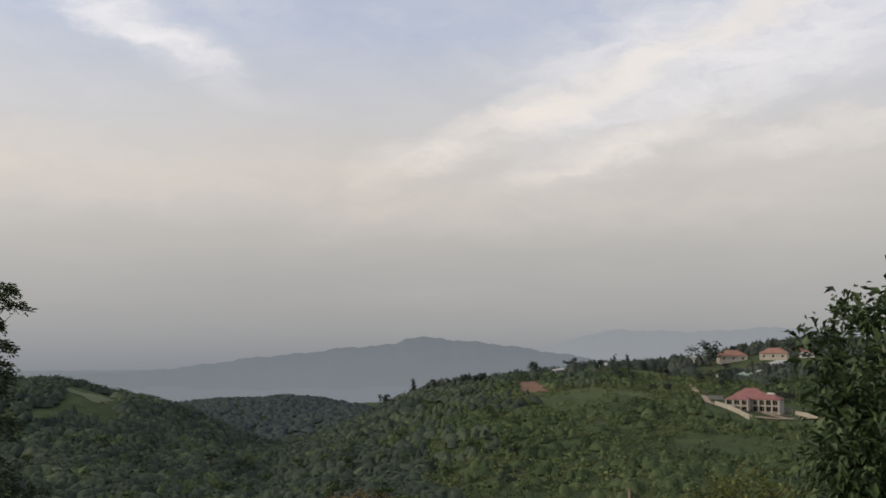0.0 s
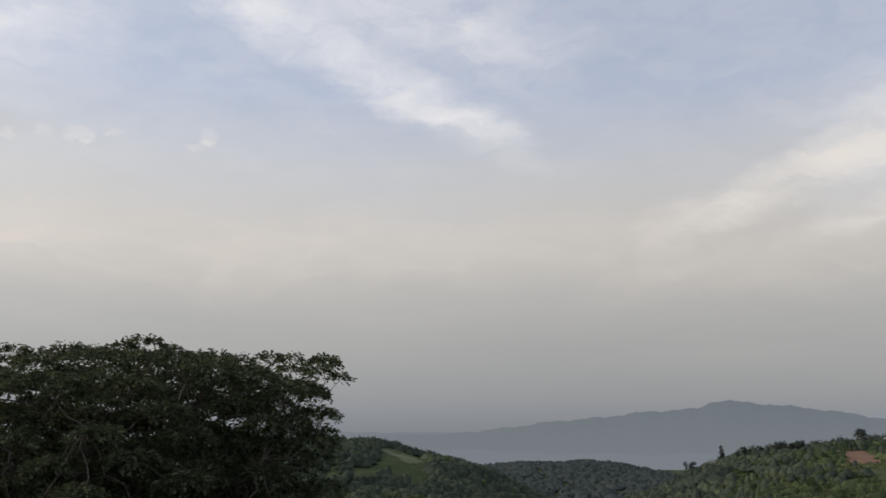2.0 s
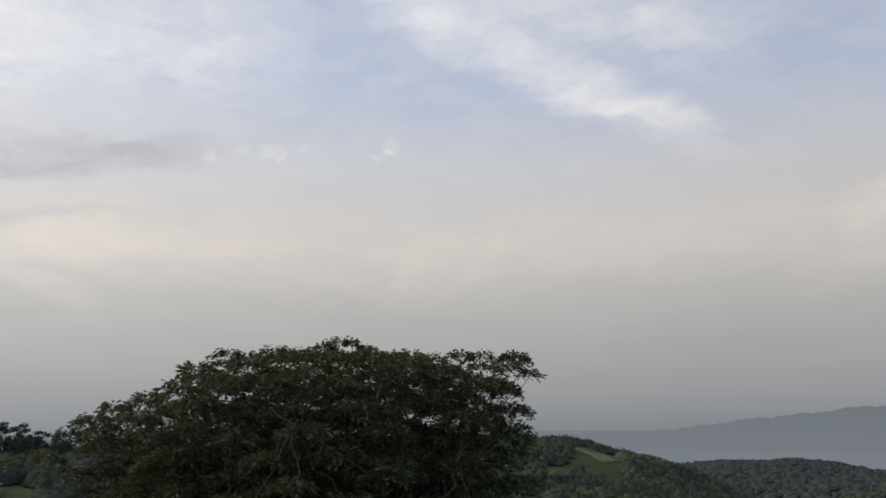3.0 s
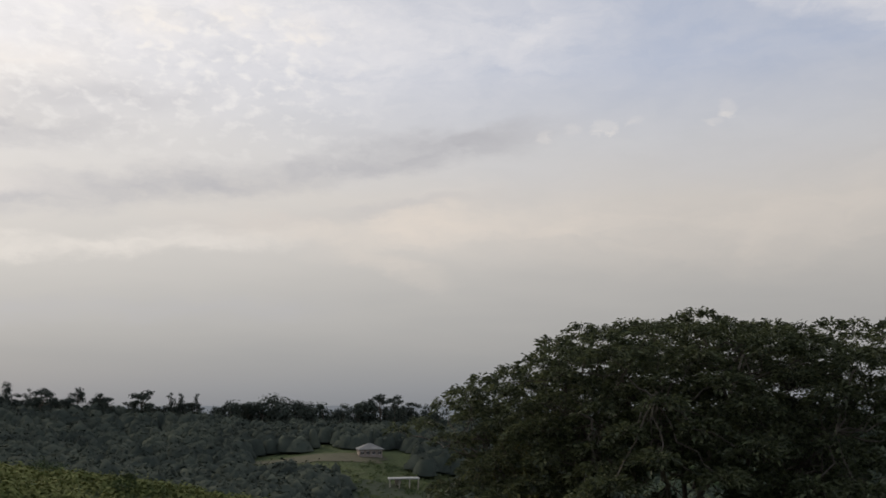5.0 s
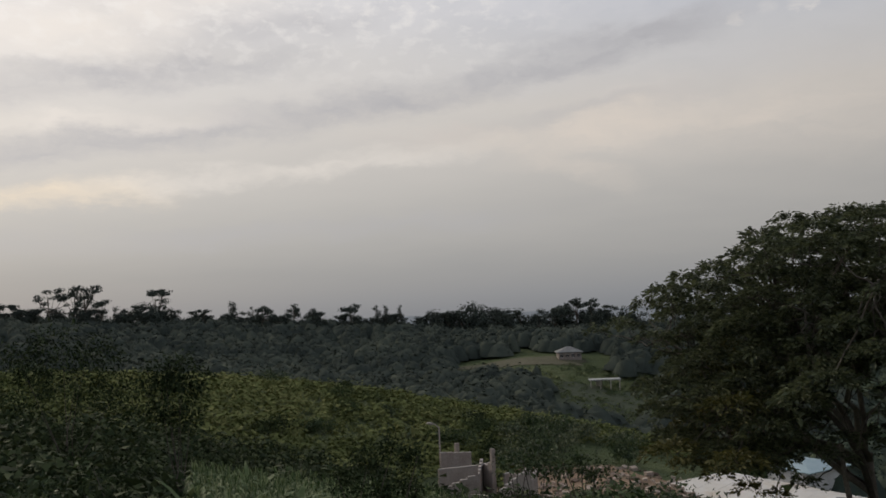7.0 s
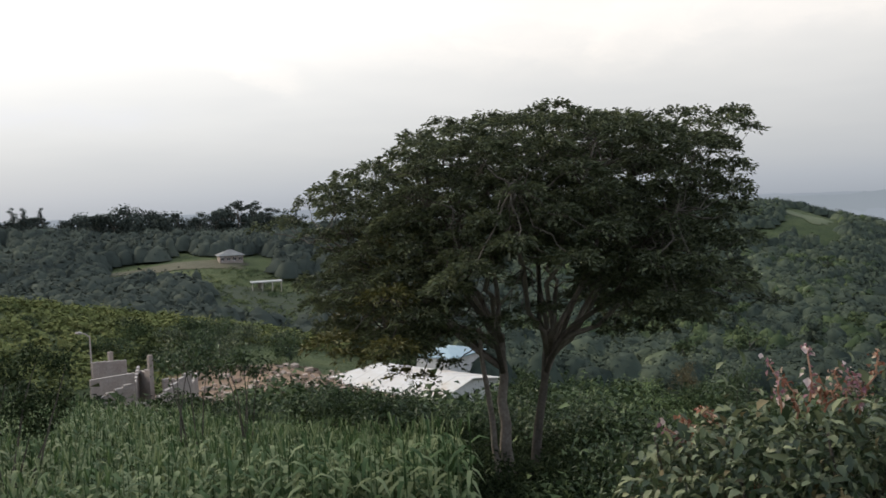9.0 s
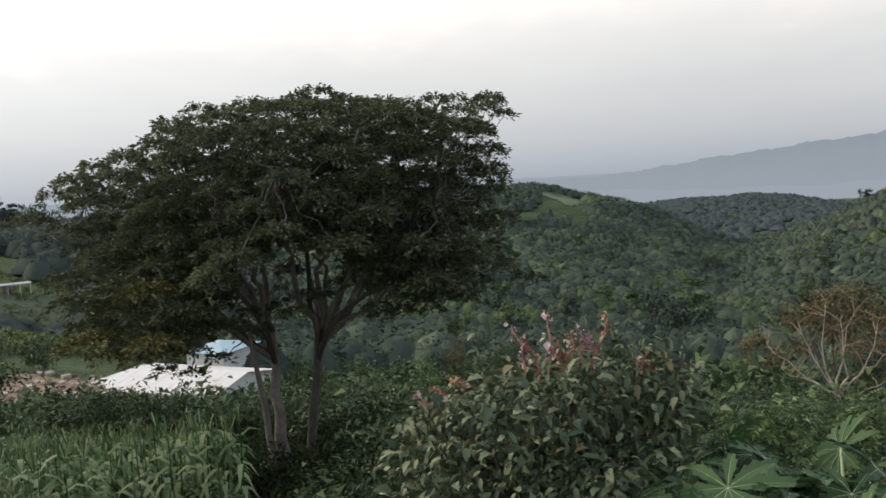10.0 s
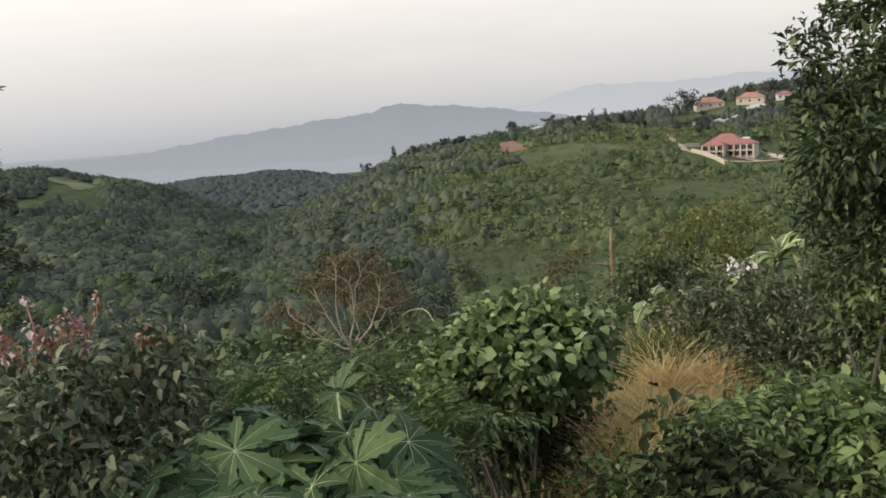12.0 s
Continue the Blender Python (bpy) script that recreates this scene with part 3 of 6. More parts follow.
def wood(name, mat, seed, pts, radius, tall, leaves, size, label, category="woodland", top=1.0):
    """Woodland seen from afar: low domes of small leaf sprays that run into one uneven canopy."""
    rng = np.random.default_rng(seed)
    x, y = pts[0], pts[1]
    n = len(x)
    r = radius * np.where(rng.random(n) < 0.18, rng.uniform(1.2, 1.7, n), rng.uniform(0.5, 1.15, n))
    h = radius * tall * rng.uniform(0.75, 1.35, n) * top
    th, rho = rng.uniform(0, 6.283, n * leaves), np.sqrt(rng.random(n * leaves))
    rho = rho * (1 + 0.30 * np.sin(th * 2 + np.repeat(x, leaves)) + 0.2 * np.sin(th * 5 + np.repeat(y, leaves)))
    R, H = np.repeat(r, leaves) * 1.12, np.repeat(h, leaves)
    px, py = np.repeat(x, leaves) + R * rho * np.cos(th), np.repeat(y, leaves) + R * rho * np.sin(th)
    pz = np.repeat(lie(x, y), leaves) + H * (0.15 + 0.85 * np.clip(1 - rho**2.6, 0, 1)) * (1 - 0.25 * rng.random(n * leaves) ** 2)
    out = np.stack([rho**2 * np.cos(th) * 1.1, rho**2 * np.sin(th) * 1.1, np.full(n * leaves, 0.5)], 1)
    v2, q2 = card_cloud(rng, np.stack([px, py, pz], 1), out, size * np.repeat(np.maximum(r, radius * 0.7), leaves), 0.25, 3, 0.28)
    # the closed inner body of each crown
    ring = np.concatenate([[0.0], np.full(7, 0.55), np.full(7, 1.0)])
    turn = np.concatenate([[0.0], np.arange(7) * 0.8976, np.arange(7) * 0.8976 + 0.45])
    rr = ring[None] * rng.uniform(0.75, 1.25, (n, 15)) * r[:, None] * 1.15
    tt = turn[None] + rng.uniform(0, 6.28, (n, 1))
    zz = lie(x, y)[:, None] + h[:, None] * (0.88 - 0.80 * ring[None] ** 2.6) * rng.uniform(0.82, 1.12, (n, 15))
    v1 = np.stack([x[:, None] + rr * np.cos(tt), y[:, None] + rr * np.sin(tt), zz], -1).reshape(-1, 3)
    fan = []
    for k in range(7):
        m = (k + 1) % 7
        fan += [(0, 1 + k, 1 + m), (1 + k, 8 + k, 1 + m), (1 + m, 8 + k, 8 + m)]
    q1 = (np.array(fan)[None] + (np.arange(n) * 15)[:, None, None]).reshape(-1, 3)
    me = fast_mesh(name, np.concatenate([v1, v2]), np.concatenate([q1, q2 + len(v1)]), mat)
    me.polygons.foreach_set("use_smooth", np.arange(len(q1) + len(q2)) < len(q1))
    return tagged(new(name, me), label, category, kind="stuff")


rg = np.random.default_rng(5)


def edge_of_wood(a, d, p):
    """Bearing at which the valley wood gives way to the open hillside."""
    return np.interp(d, (120, 200, 300, 430, 640), (-2, 1.0, 2.5, 3.5, 3.0)) + 1.6 * p


def clear_spots(a, d):
    """Fields, yards and scars that stay free of trees."""
    return (((d > 480) & (d < 600) & (a > 20.4) & (a < 23.6)) | ((d > 395) & (d < 470) & (a < -16.5)) | ((np.abs(a + 5.8 - (d - 478) * 0.012) < 0.85) & (d > 452) & (d < 506)))


woods = scatter(rg, 1150, -8, 47, 95, 250, lambda a, d, p: (a > edge_of_wood(a, d, p)))
wood("valley_woods", M_FOREST, 10, woods, 2.6, 1.5, 150, 0.11, "dark mixed woodland in the valley bottom")
left_woods = scatter(rg, 6600, -6, 47, 245, 650, lambda a, d, p: (a > edge_of_wood(a, d, p)) & (p > -1.5) & ~clear_spots(a, d))
wood("hill_woods", M_FOREST, 11, left_woods, 3.3, 1.5, 48, 0.165, "dark mixed woodland filling the valley and hillside")
pale_woods = scatter(rg, 1300, -4, 44, 130, 560, lambda a, d, p: (a > edge_of_wood(a, d, p)) & (p > 0.2) & ~clear_spots(a, d))
wood("pale_woods", M_HILLBUSH, 25, pale_woods, 2.6, 1.8, 44, 0.17, "paler green trees among the dark woods")
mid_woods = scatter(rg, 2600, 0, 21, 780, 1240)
wood("middle_hill_woods", M_MIDHILL, 12, mid_woods, 5.6, 0.8, 16, 0.18, "even forest on the middle hill, tinted blue green as haze")
low_scrub = scatter(rg, 1500, -36, 6, 88, 240, lambda a, d, p: (a < edge_of_wood(a, d, p) + 1.5) & (p > -1.7))
crowns("lower_scrub", M_SCRUB, 22, low_scrub, 1.2, 0.85, 84, 0.15, "low green scrub at the foot of the hillside", "scrub", 0.4)
scrub = scatter(rg, 6600, -34, 6, 235, 620, lambda a, d, p: (a < edge_of_wood(a, d, p) + 1.5) & (p > -1.2) & ~clear_spots(a, d))
crowns("hillside_scrub", M_SCRUB, 13, scrub, 1.75, 0.75, 30, 0.25, "low green scrub on the open hillside", "scrub", 0.4)
flank = scatter(rg, 900, -10, 7, 300, 680, lambda a, d, p: (a < edge_of_wood(a, d, p) + 3) & (p > -1.3) & ((d > 470) | (a > -4 + 2 * p)) & ~clear_spots(a, d))
wood("flank_woods", M_FOREST, 23, flank, 2.3, 1.7, 34, 0.19, "dark woods along the shoulder of the open hill")
tall_scrub = scatter(rg, 1100, -34, 4, 130, 560, lambda a, d, p: (p > 0.2) & ~clear_spots(a, d))
wood("hillside_thicket", M_HILLBUSH, 17, tall_scrub, 2.1, 1.5, 50, 0.16, "darker thickets dotted over the open hillside", "thicket")
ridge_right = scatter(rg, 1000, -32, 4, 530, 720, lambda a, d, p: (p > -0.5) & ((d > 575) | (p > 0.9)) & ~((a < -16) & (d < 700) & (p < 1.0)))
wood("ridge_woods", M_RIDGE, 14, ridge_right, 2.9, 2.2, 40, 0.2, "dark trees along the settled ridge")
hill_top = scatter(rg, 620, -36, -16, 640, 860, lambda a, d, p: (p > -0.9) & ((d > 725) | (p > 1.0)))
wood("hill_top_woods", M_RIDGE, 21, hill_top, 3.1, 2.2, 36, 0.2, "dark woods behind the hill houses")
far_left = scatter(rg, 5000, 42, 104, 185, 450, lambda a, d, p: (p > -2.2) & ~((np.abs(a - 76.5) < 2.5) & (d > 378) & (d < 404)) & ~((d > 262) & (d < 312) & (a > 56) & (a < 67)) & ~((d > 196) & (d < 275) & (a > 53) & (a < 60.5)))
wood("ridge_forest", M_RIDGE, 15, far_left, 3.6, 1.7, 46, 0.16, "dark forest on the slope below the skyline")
low_ridge = scatter(rg, 3400, 46, 104, 70, 142, lambda a, d, p: ~((a < 63) & (d < 108)) & ~((a < 70) & (d < 84)))
crowns("grassy_knoll_scrub", M_KNOLL, 16, low_ridge, 0.9, 0.8, 46, 0.29, "yellow-green scrub over a low knoll", "scrub", 0.4, level=1.3)
slope_cover = scatter(rg, 1900, -40, 64, 28, 110, lambda a, d, p: ~((a > 49) & (d > 68)) & ~((a > 60) & (d > 52)) & ~((a > 44) & (d < 40)) & ~((a > 42) & (a < 53.5) & (d > 55) & (d < 100)))
crowns("slope_thicket", M_THICKET, 18, slope_cover, 1.2, 0.9, 64, 0.19, "mixed green thicket covering the near slope", "thicket", 0.4, 3)
near_cover = scatter(rg, 900, -42, 46, 7.5, 30, lambda a, d, p: ~((a > 46 - 0.2 * d) & (d > 11)) & ~((a < -10) & (a > -22) & (d < 9)))
crowns("near_undergrowth", M_THICKET, 19, near_cover, 0.42, 0.9, 150, 0.16, "tangled green undergrowth on the near slope", "undergrowth", 0.35, 3)
pasture_scrub = scatter(rg, 420, 53, 61, 205, 285)
crowns("pasture_scrub", M_SCRUB, 24, pasture_scrub, 1.0, 0.7, 40, 0.24, "low green scrub over the pasture", "scrub", 0.3, level=1.0)
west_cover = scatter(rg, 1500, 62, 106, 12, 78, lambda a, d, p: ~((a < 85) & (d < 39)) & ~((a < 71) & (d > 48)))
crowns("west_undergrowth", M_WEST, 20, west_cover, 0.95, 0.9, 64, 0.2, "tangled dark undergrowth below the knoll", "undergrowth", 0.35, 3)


# ---- the large rain tree ----
def build_rain_tree():
    rng = np.random.default_rng(21)
    base = aim(41.2, -19.6, 21.5)
    base.z = place(41.2, 21.5).z - 0.1
    tree = empty("rain_tree", base, "large spreading tree, flat dark green crown, two trunks", "tree")
    a = radians(41.2)
    right, away = Vector((math.cos(a), math.sin(a), 0)), Vector((-math.sin(a), math.cos(a), 0))

    def loc(az, el, depth=0.0):
        """Point of the crown plane through the trunk, in the tree's own space."""
        d = 21.5 / math.cos(radians(az - 41.2))
        p = aim(az, el, d) - base
        return p + away * depth

    fork1, fork2 = loc(42.0, -9.6), loc(38.8, -9.4)
    root1, root2 = loc(41.6, -19.6), loc(40.2, -19.6)
    root1.z = root2.z = -0.25
    for nm, r0, f0, rad, mat, lb in (("trunk", root1, fork1, 0.155, M_BARK, "pale grey trunk"), ("trunk", root2, fork2, 0.125, M_BARK_DARK, "darker slim trunk"),
                                      ("trunk", root1 - right * 0.12, loc(43.4, -9.0, -0.4), 0.085, M_BARK, "thin pale side trunk")):
        v, f = tube(bend(r0, f0, right * -0.05, 9, rng, 0.02), np.linspace(rad * 1.3, rad * 0.55, 9), 10, 0.07, rng)
        part(nm, mesh_from(nm, v, f, mat, True), tree, lb)
    # outline of the crown: bearing, top, bottom
    oaz = (54.8, 53.4, 51.7, 48.0, 46.4, 44.5, 42.3, 40.0, 37.1, 34.9, 33.0, 30.6, 28.0, 26.4, 25.3)
    otop = (-0.2, 0.9, 1.6, 2.9, 4.7, 4.9, 5.2, 5.2, 5.2, 4.8, 4.8, 4.6, 4.7, 4.4, 3.0)
    obot = (-2.2, -9.6, -11.2, -11.4, -10.4, -7.6, -5.6, -5.0, -6.0, -8.4, -9.4, -9.0, -6.4, -4.2, -2.2)
    pads, centres = [], []

    def add_pad(p, r, gap):
        q = np.array((p.x, p.y, p.z * 1.5))
        if centres and gap and np.min(np.linalg.norm(np.array(centres) - q, axis=1)) < gap:
            return
        centres.append(q)
        pads.append((p, r))

    for az in np.arange(27.6, 48.2, 1.5):
        top = np.interp(az, oaz[::-1], otop[::-1])
        add_pad(loc(az + rng.uniform(-0.3, 0.3), top - rng.uniform(0.2, 0.85), rng.uniform(-1.2, 1.2)), rng.uniform(0.36, 0.54), 0)
    for az, el, r in ((54.6, -0.6, 0.42), (53.3, 0.3, 0.42), (51.8, 1.0, 0.4), (50.2, 1.7, 0.4), (48.6, 2.4, 0.42), (56.4, -1.7, 0.34), (57.6, -2.1, 0.28), (55.4, -1.9, 0.36), (27.0, 4.3, 0.34), (26.2, 3.1, 0.30), (27.6, 1.9, 0.40), (26.4, 0.7, 0.34), (27.4, -0.7, 0.42), (26.1, -1.3, 0.28), (28.2, -2.4, 0.42), (29.4, -3.4, 0.40), (27.9, -3.7, 0.28),
                      (30.4, -6.4, 0.46), (29.0, -6.3, 0.42), (27.6, -6.3, 0.4), (26.3, -6.8, 0.38), (25.0, -7.4, 0.32), (23.9, -7.8, 0.3), (28.2, -7.6, 0.36), (30.0, -8.4, 0.4), (32.0, -8.6, 0.42), (33.4, -9.2, 0.4), (35.0, -9.0, 0.36), (31.2, -9.6, 0.36), (29.2, -8.8, 0.34), (53.8, -6.0, 0.34), (53.4, -7.6, 0.4), (52.6, -9.6, 0.42), (50.8, -11.2, 0.4), (49.0, -12.0, 0.34), (47.2, -12.2, 0.32), (45.6, -11.6, 0.32), (48.2, -10.8, 0.4)):
        add_pad(loc(az, el, rng.uniform(-0.7, 0.7)), r, 0)
    for i in range(5200):
        az = rng.uniform(27.9, 53.0)
        top, bot = np.interp(az, oaz[::-1], otop[::-1]), np.interp(az, oaz[::-1], obot[::-1])
        t = 1 - rng.random() ** 1.1
        el = bot + 0.5 + (top - bot - 1.5) * t
        edge = max(1 - abs((az - 40.2) / 15.2) ** 2, 0.03)
        deep = rng.uniform(-1, 1) * 5.4 * math.sqrt(edge) * (0.6 + 0.4 * (1 - t))
        if az < 30.5 and rng.random() < 0.5:
            continue
        if t < 0.3 and 35 < az < 46 and rng.random() < 0.6:
            continue
        p = loc(az, el, deep)
        p.z = (p.z + base.z - EYE) * (1 + deep / 21.5) + EYE - base.z
        add_pad(p, rng.uniform(0.40, 0.74) * (0.75 if edge < 0.25 else 1), 0.80)
    for i in range(30):
        az = rng.uniform(33, 47)
        add_pad(loc(az, rng.uniform(-8.8, -5.2), rng.uniform(-3.5, 3.5)), rng.uniform(0.22, 0.36), 0.6)
    limbs, boughs = [], []
    for az, el, dp in ((47.0, -1.0, -0.8), (53, -2.5, -1.0), (48.5, 0.0, 2.0), (46, 1.5, -2.5), (43, 3.0, 0.5), (39, 3.2, 2.5), (36, 2.8, -2.0), (32, 2.2, 0.5), (28.0, 0.8, 1.2), (27.0, -6.0, -0.6), (32, -1.5, -3.0), (50, -5.5, -2.5), (41, 0.5, -4.0), (40.5, 1.0, 4.2), (51, -8.5, 1.0), (49, -2.5, 3.5), (44.5, -1.0, -3.0), (37.5, -1.5, 3.5), (34, -3.5, 0.5), (30.0, -4.0, 2.0), (47.5, -9.0, 0.5), (34, 1.0, 3.0)):
        tip = loc(az, el, dp)
        src = (root1.lerp(fork1, rng.uniform(0.72, 1.0)) if az > 41 else root2.lerp(fork2, rng.uniform(0.72, 1.0)))
        path = bend(src, tip, Vector((0, 0, 0.28)) + right * rng.uniform(-0.3, 0.3), 9, rng, 0.10)
        limbs.append(path)
        part("limb", mesh_from("limb", *tube(path, np.linspace(0.075, 0.022, 9), 7, 0.08, rng), M_BARK_DARK if rng.random() < 0.35 else M_BARK, True), tree)
    for p, r in pads:
        path = min(limbs, key=lambda L: min((q - p).length for q in L[3:]))
        q = sorted(path[2:], key=lambda q: (q - p).length)[int(rng.integers(0, 3))]
        if (q - p).length > 0.35:
            boughs.append(tube(bend(q, p, Vector((0, 0, -0.06 * (q - p).length)), 6, rng, 0.07), np.linspace(0.022, 0.007, 6), 4))
    v, f = merge(boughs)
    tagged(part("twig", mesh_from("twig", v, f, M_BARK_DARK), tree), kind="stuff")
    vs, qs, vo, qo, off, offo = [], [], [], [], 0, 0
    for p, r in pads:
        # a flat spray of feathery leaves: level in its middle, hanging at the rim
        n = int(1080 * r * r) + 60
        th, rho = rng.uniform(0, 6.283, n), np.sqrt(rng.random(n))
        rho = rho * (1 + 0.28 * np.sin(th * 3 + p.x * 5) + 0.18 * np.sin(th * 5 + p.y * 3))
        P = np.stack([r * 0.86 * rho * np.cos(th), r * 0.86 * rho * np.sin(th), 0.30 * r * (1 - rho * rho) + rng.normal(0, 0.05, n)], 1)
        O = np.stack([np.cos(th), np.sin(th), 0.50 - 0.50 * rho], 1)
        v, q = leaf_cloud(rng, np.array(p) + P, O, 0.118, 0.50, 0.0, 0.10, 0.34)
        olive = p.dot(right) < -2.2 and p.z + base.z < EYE - 1.2 and rng.random() < 0.30
        if olive:
            vo.append(v), qo.append(q + offo)
            offo += len(v)
        else:
            vs.append(v), qs.append(q + off)
            off += len(v)
    tagged(part("crown", fast_mesh("crown", np.concatenate(vs), np.concatenate(qs), M_TREE), tree), kind="stuff")
    tagged(part("crown", fast_mesh("crown", np.concatenate(vo), np.concatenate(qo), M_TREE_OLIVE), tree, "olive tinged lower leaves"), kind="stuff")


build_rain_tree()


# ---- bushes ----
def bush_thing(name, seed, base, lobes, leaf, count, mat, label, category="bush", group="", stems=7, aspect=0.5, droop=0.3, bark=None, jitter=0.7, round_leaf=False):
    """A leafy shrub: stems from the ground to each lobe, and leaves round the lobes. lobes: (offset, radii) in the bush's own space."""
    rng = np.random.default_rng(seed)
    ob = empty(name, base, label, category, group)
    st = []
    for k in range(stems):
        c, r = lobes[k % len(lobes)]
        root = Vector((rng.uniform(-0.25, 0.25), rng.uniform(-0.25, 0.25), -0.15))
        tip = Vector(c) + Vector(rng.normal(0, 0.35, 3)) * min(r)
        st.append(tube(bend(root, tip, (rng.normal(0, 0.12), rng.normal(0, 0.12), 0.1), 6, rng, 0.02), np.linspace(0.03, 0.008, 6), 5))
    v, f = merge(st)
    tagged(part("stem", mesh_from("stem", v, f, bark or M_BARK_DARK), ob), kind="stuff")
    vol = [r[0] * r[1] + r[0] * r[2] for _, r in lobes]
    vs, qs, off = [], [], 0
    for (c, r), w in zip(lobes, vol):
        n = max(20, int(count * w / sum(vol)))
        m = 9
        s, o = shell(rng, max(3, n // m), 0.5)
        s, o = np.repeat(s, m, 0), np.repeat(o, m, 0)
        lump = 1 + 0.22 * np.sin(s[:, 0] * 6 + seed) * np.sin(s[:, 1] * 5) + 0.14 * np.sin(s[:, 2] * 8)
        P = np.array(c) + s * np.array(r) * lump[:, None] + rng.normal(0, 0.85 * leaf, s.shape) - o * rng.random((len(s), 1)) * leaf * 1.5
        v, q = leaf_cloud(rng, P, o + np.array((0, 0, 0.15)), leaf, aspect, droop, 0.14, jitter, round_leaf)
        vs.append(v), qs.append(q + off)
        off += len(v)
    tagged(part("foliage", fast_mesh("foliage", np.concatenate(vs), np.concatenate(qs), mat), ob), kind="stuff")
    return ob


def rough_lobes(rng, n, w, h):
    return [((rng.uniform(-w, w) * 0.6, rng.uniform(-w, w) * 0.6, h * rng.uniform(0.35, 0.8)), (w * rng.uniform(0.35, 0.6),) * 2 + (h * rng.uniform(0.2, 0.38),)) for _ in range(n)]


mr = np.random.default_rng(31)
MATS = (M_DARK, M_DARK, M_BUSH, M_GREEN)
WMATS = (M_WEST, M_WEST, M_WEST, M_DARK)
for k in range(84):
    az, d = mr.uniform(-24, 62), mr.uniform(11, 46)
    w, h = mr.uniform(1.0, 2.1), mr.uniform(1.2, 2.4)
    if 0 < az < 15 and d < 31:
        h *= 0.5
    if az > 44 and d < 36 or (36 < az < 47 and d < 24) or abs(az + 16) < 5 and d < 14:
        continue
    bush_thing("bush", 100 + k, place(az, d), rough_lobes(mr, 6, w, h), 0.10 if d < 22 else 0.17, 1400 if d < 22 else 750, MATS[int(mr.integers(0, 4))],
               "dense green shrub on the slope", "bush", "slope shrubs", 4)
for k in range(46):
    az, d = mr.uniform(66, 103), mr.uniform(14, 62)
    w, h = mr.uniform(1.2, 2.6), mr.uniform(1.2, 2.2)
    if az < 80 and d < 38:
        continue
    bush_thing("bush", 300 + k, place(az, d), rough_lobes(mr, 6, w, h), 0.18, 650, WMATS[int(mr.integers(0, 4))],
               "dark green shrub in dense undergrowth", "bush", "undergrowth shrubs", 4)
for k in range(34):
    az, d = mr.uniform(60, 101), mr.uniform(76, 128)
    if az < 70 and d < 96:
        continue
    w = mr.uniform(1.2, 2.8)
    bush_thing("bush", 360 + k, place(az, d), rough_lobes(mr, 7, w, w * mr.uniform(0.7, 1.1)), 0.26, 1000, (M_WEST, M_DARK, M_THICKET)[k % 3],
               "dark rounded shrub on the grassy knoll", "bush", "knoll shrubs", 4)
# Shade under the tree is put into the darker leaf colour.
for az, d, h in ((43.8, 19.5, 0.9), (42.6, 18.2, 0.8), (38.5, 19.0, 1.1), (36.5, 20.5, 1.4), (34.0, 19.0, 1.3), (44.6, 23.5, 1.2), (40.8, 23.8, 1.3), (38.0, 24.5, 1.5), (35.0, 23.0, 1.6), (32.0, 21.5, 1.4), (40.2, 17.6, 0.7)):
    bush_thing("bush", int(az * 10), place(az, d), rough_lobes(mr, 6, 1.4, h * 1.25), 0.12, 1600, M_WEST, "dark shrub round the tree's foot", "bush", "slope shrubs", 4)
tree_mats = (M_FOREST, M_DARK, M_THICKET, M_GREEN, M_RUST, M_FOREST)
for k in range(20):
    az, d = mr.uniform(-9, 33), mr.uniform(33, 78)
    h = mr.uniform(2.6, 5.0)
    w = h * mr.uniform(0.3, 0.5)
    bush_thing("small_tree", 600 + k, place(az, d), [((mr.uniform(-w, w) * 0.7, mr.uniform(-w, w) * 0.7, h * mr.uniform(0.5, 0.9)), (w * mr.uniform(0.3, 0.5),) * 2 + (h * mr.uniform(0.1, 0.16),)) for _ in range(8)],
               0.19, 1300, tree_mats[k % 6], ("small dark green tree on the valley side", "small brownish tree on the valley side")[k % 6 == 4], "tree", "valley side trees", 6)


# ---- bare ground, fields and tracks ----
def patch(name, az, d, raz, rd, mat, label, category, seed=1, lift=0.3, turn=0.0):
    """A ragged oval of other ground laid on the hillside."""
    n, k = 40, 7
    c = place(az, d)
    vs, fs = [], []
    ca, sa = math.cos(radians(az)), math.sin(radians(az))
    ct, s_t = math.cos(radians(turn)), math.sin(radians(turn))
    for i in range(n):
        t = 2 * math.pi * i / n
        rag = 1 + 0.16 * math.sin(3 * t + seed) + 0.10 * math.sin(7 * t + 2 * seed) + 0.07 * math.sin(13 * t)
        for j in range(1, k + 1):
            a, b = raz * rag * j / k * math.cos(t), rd * rag * j / k * math.sin(t)
            u, v = a * ct - b * s_t, a * s_t + b * ct
            vs.append((c.x + u * ca - v * sa, c.y + u * sa + v * ca))
    p = np.array([(c.x, c.y)] + vs)
    z = lie(p[:, 0], p[:, 1]) + lift
    v3 = np.column_stack([p, z])
    for i in range(n):
        i2 = (i + 1) % n
        fs.append((0, 1 + i * k, 1 + i2 * k))
        fs += [(1 + i * k + j, 1 + i * k + j + 1, 1 + i2 * k + j + 1, 1 + i2 * k + j) for j in range(k - 1)]
    tagged(new(name, mesh_from(name, v3.tolist(), fs, mat, True)), label, category, kind="structure")


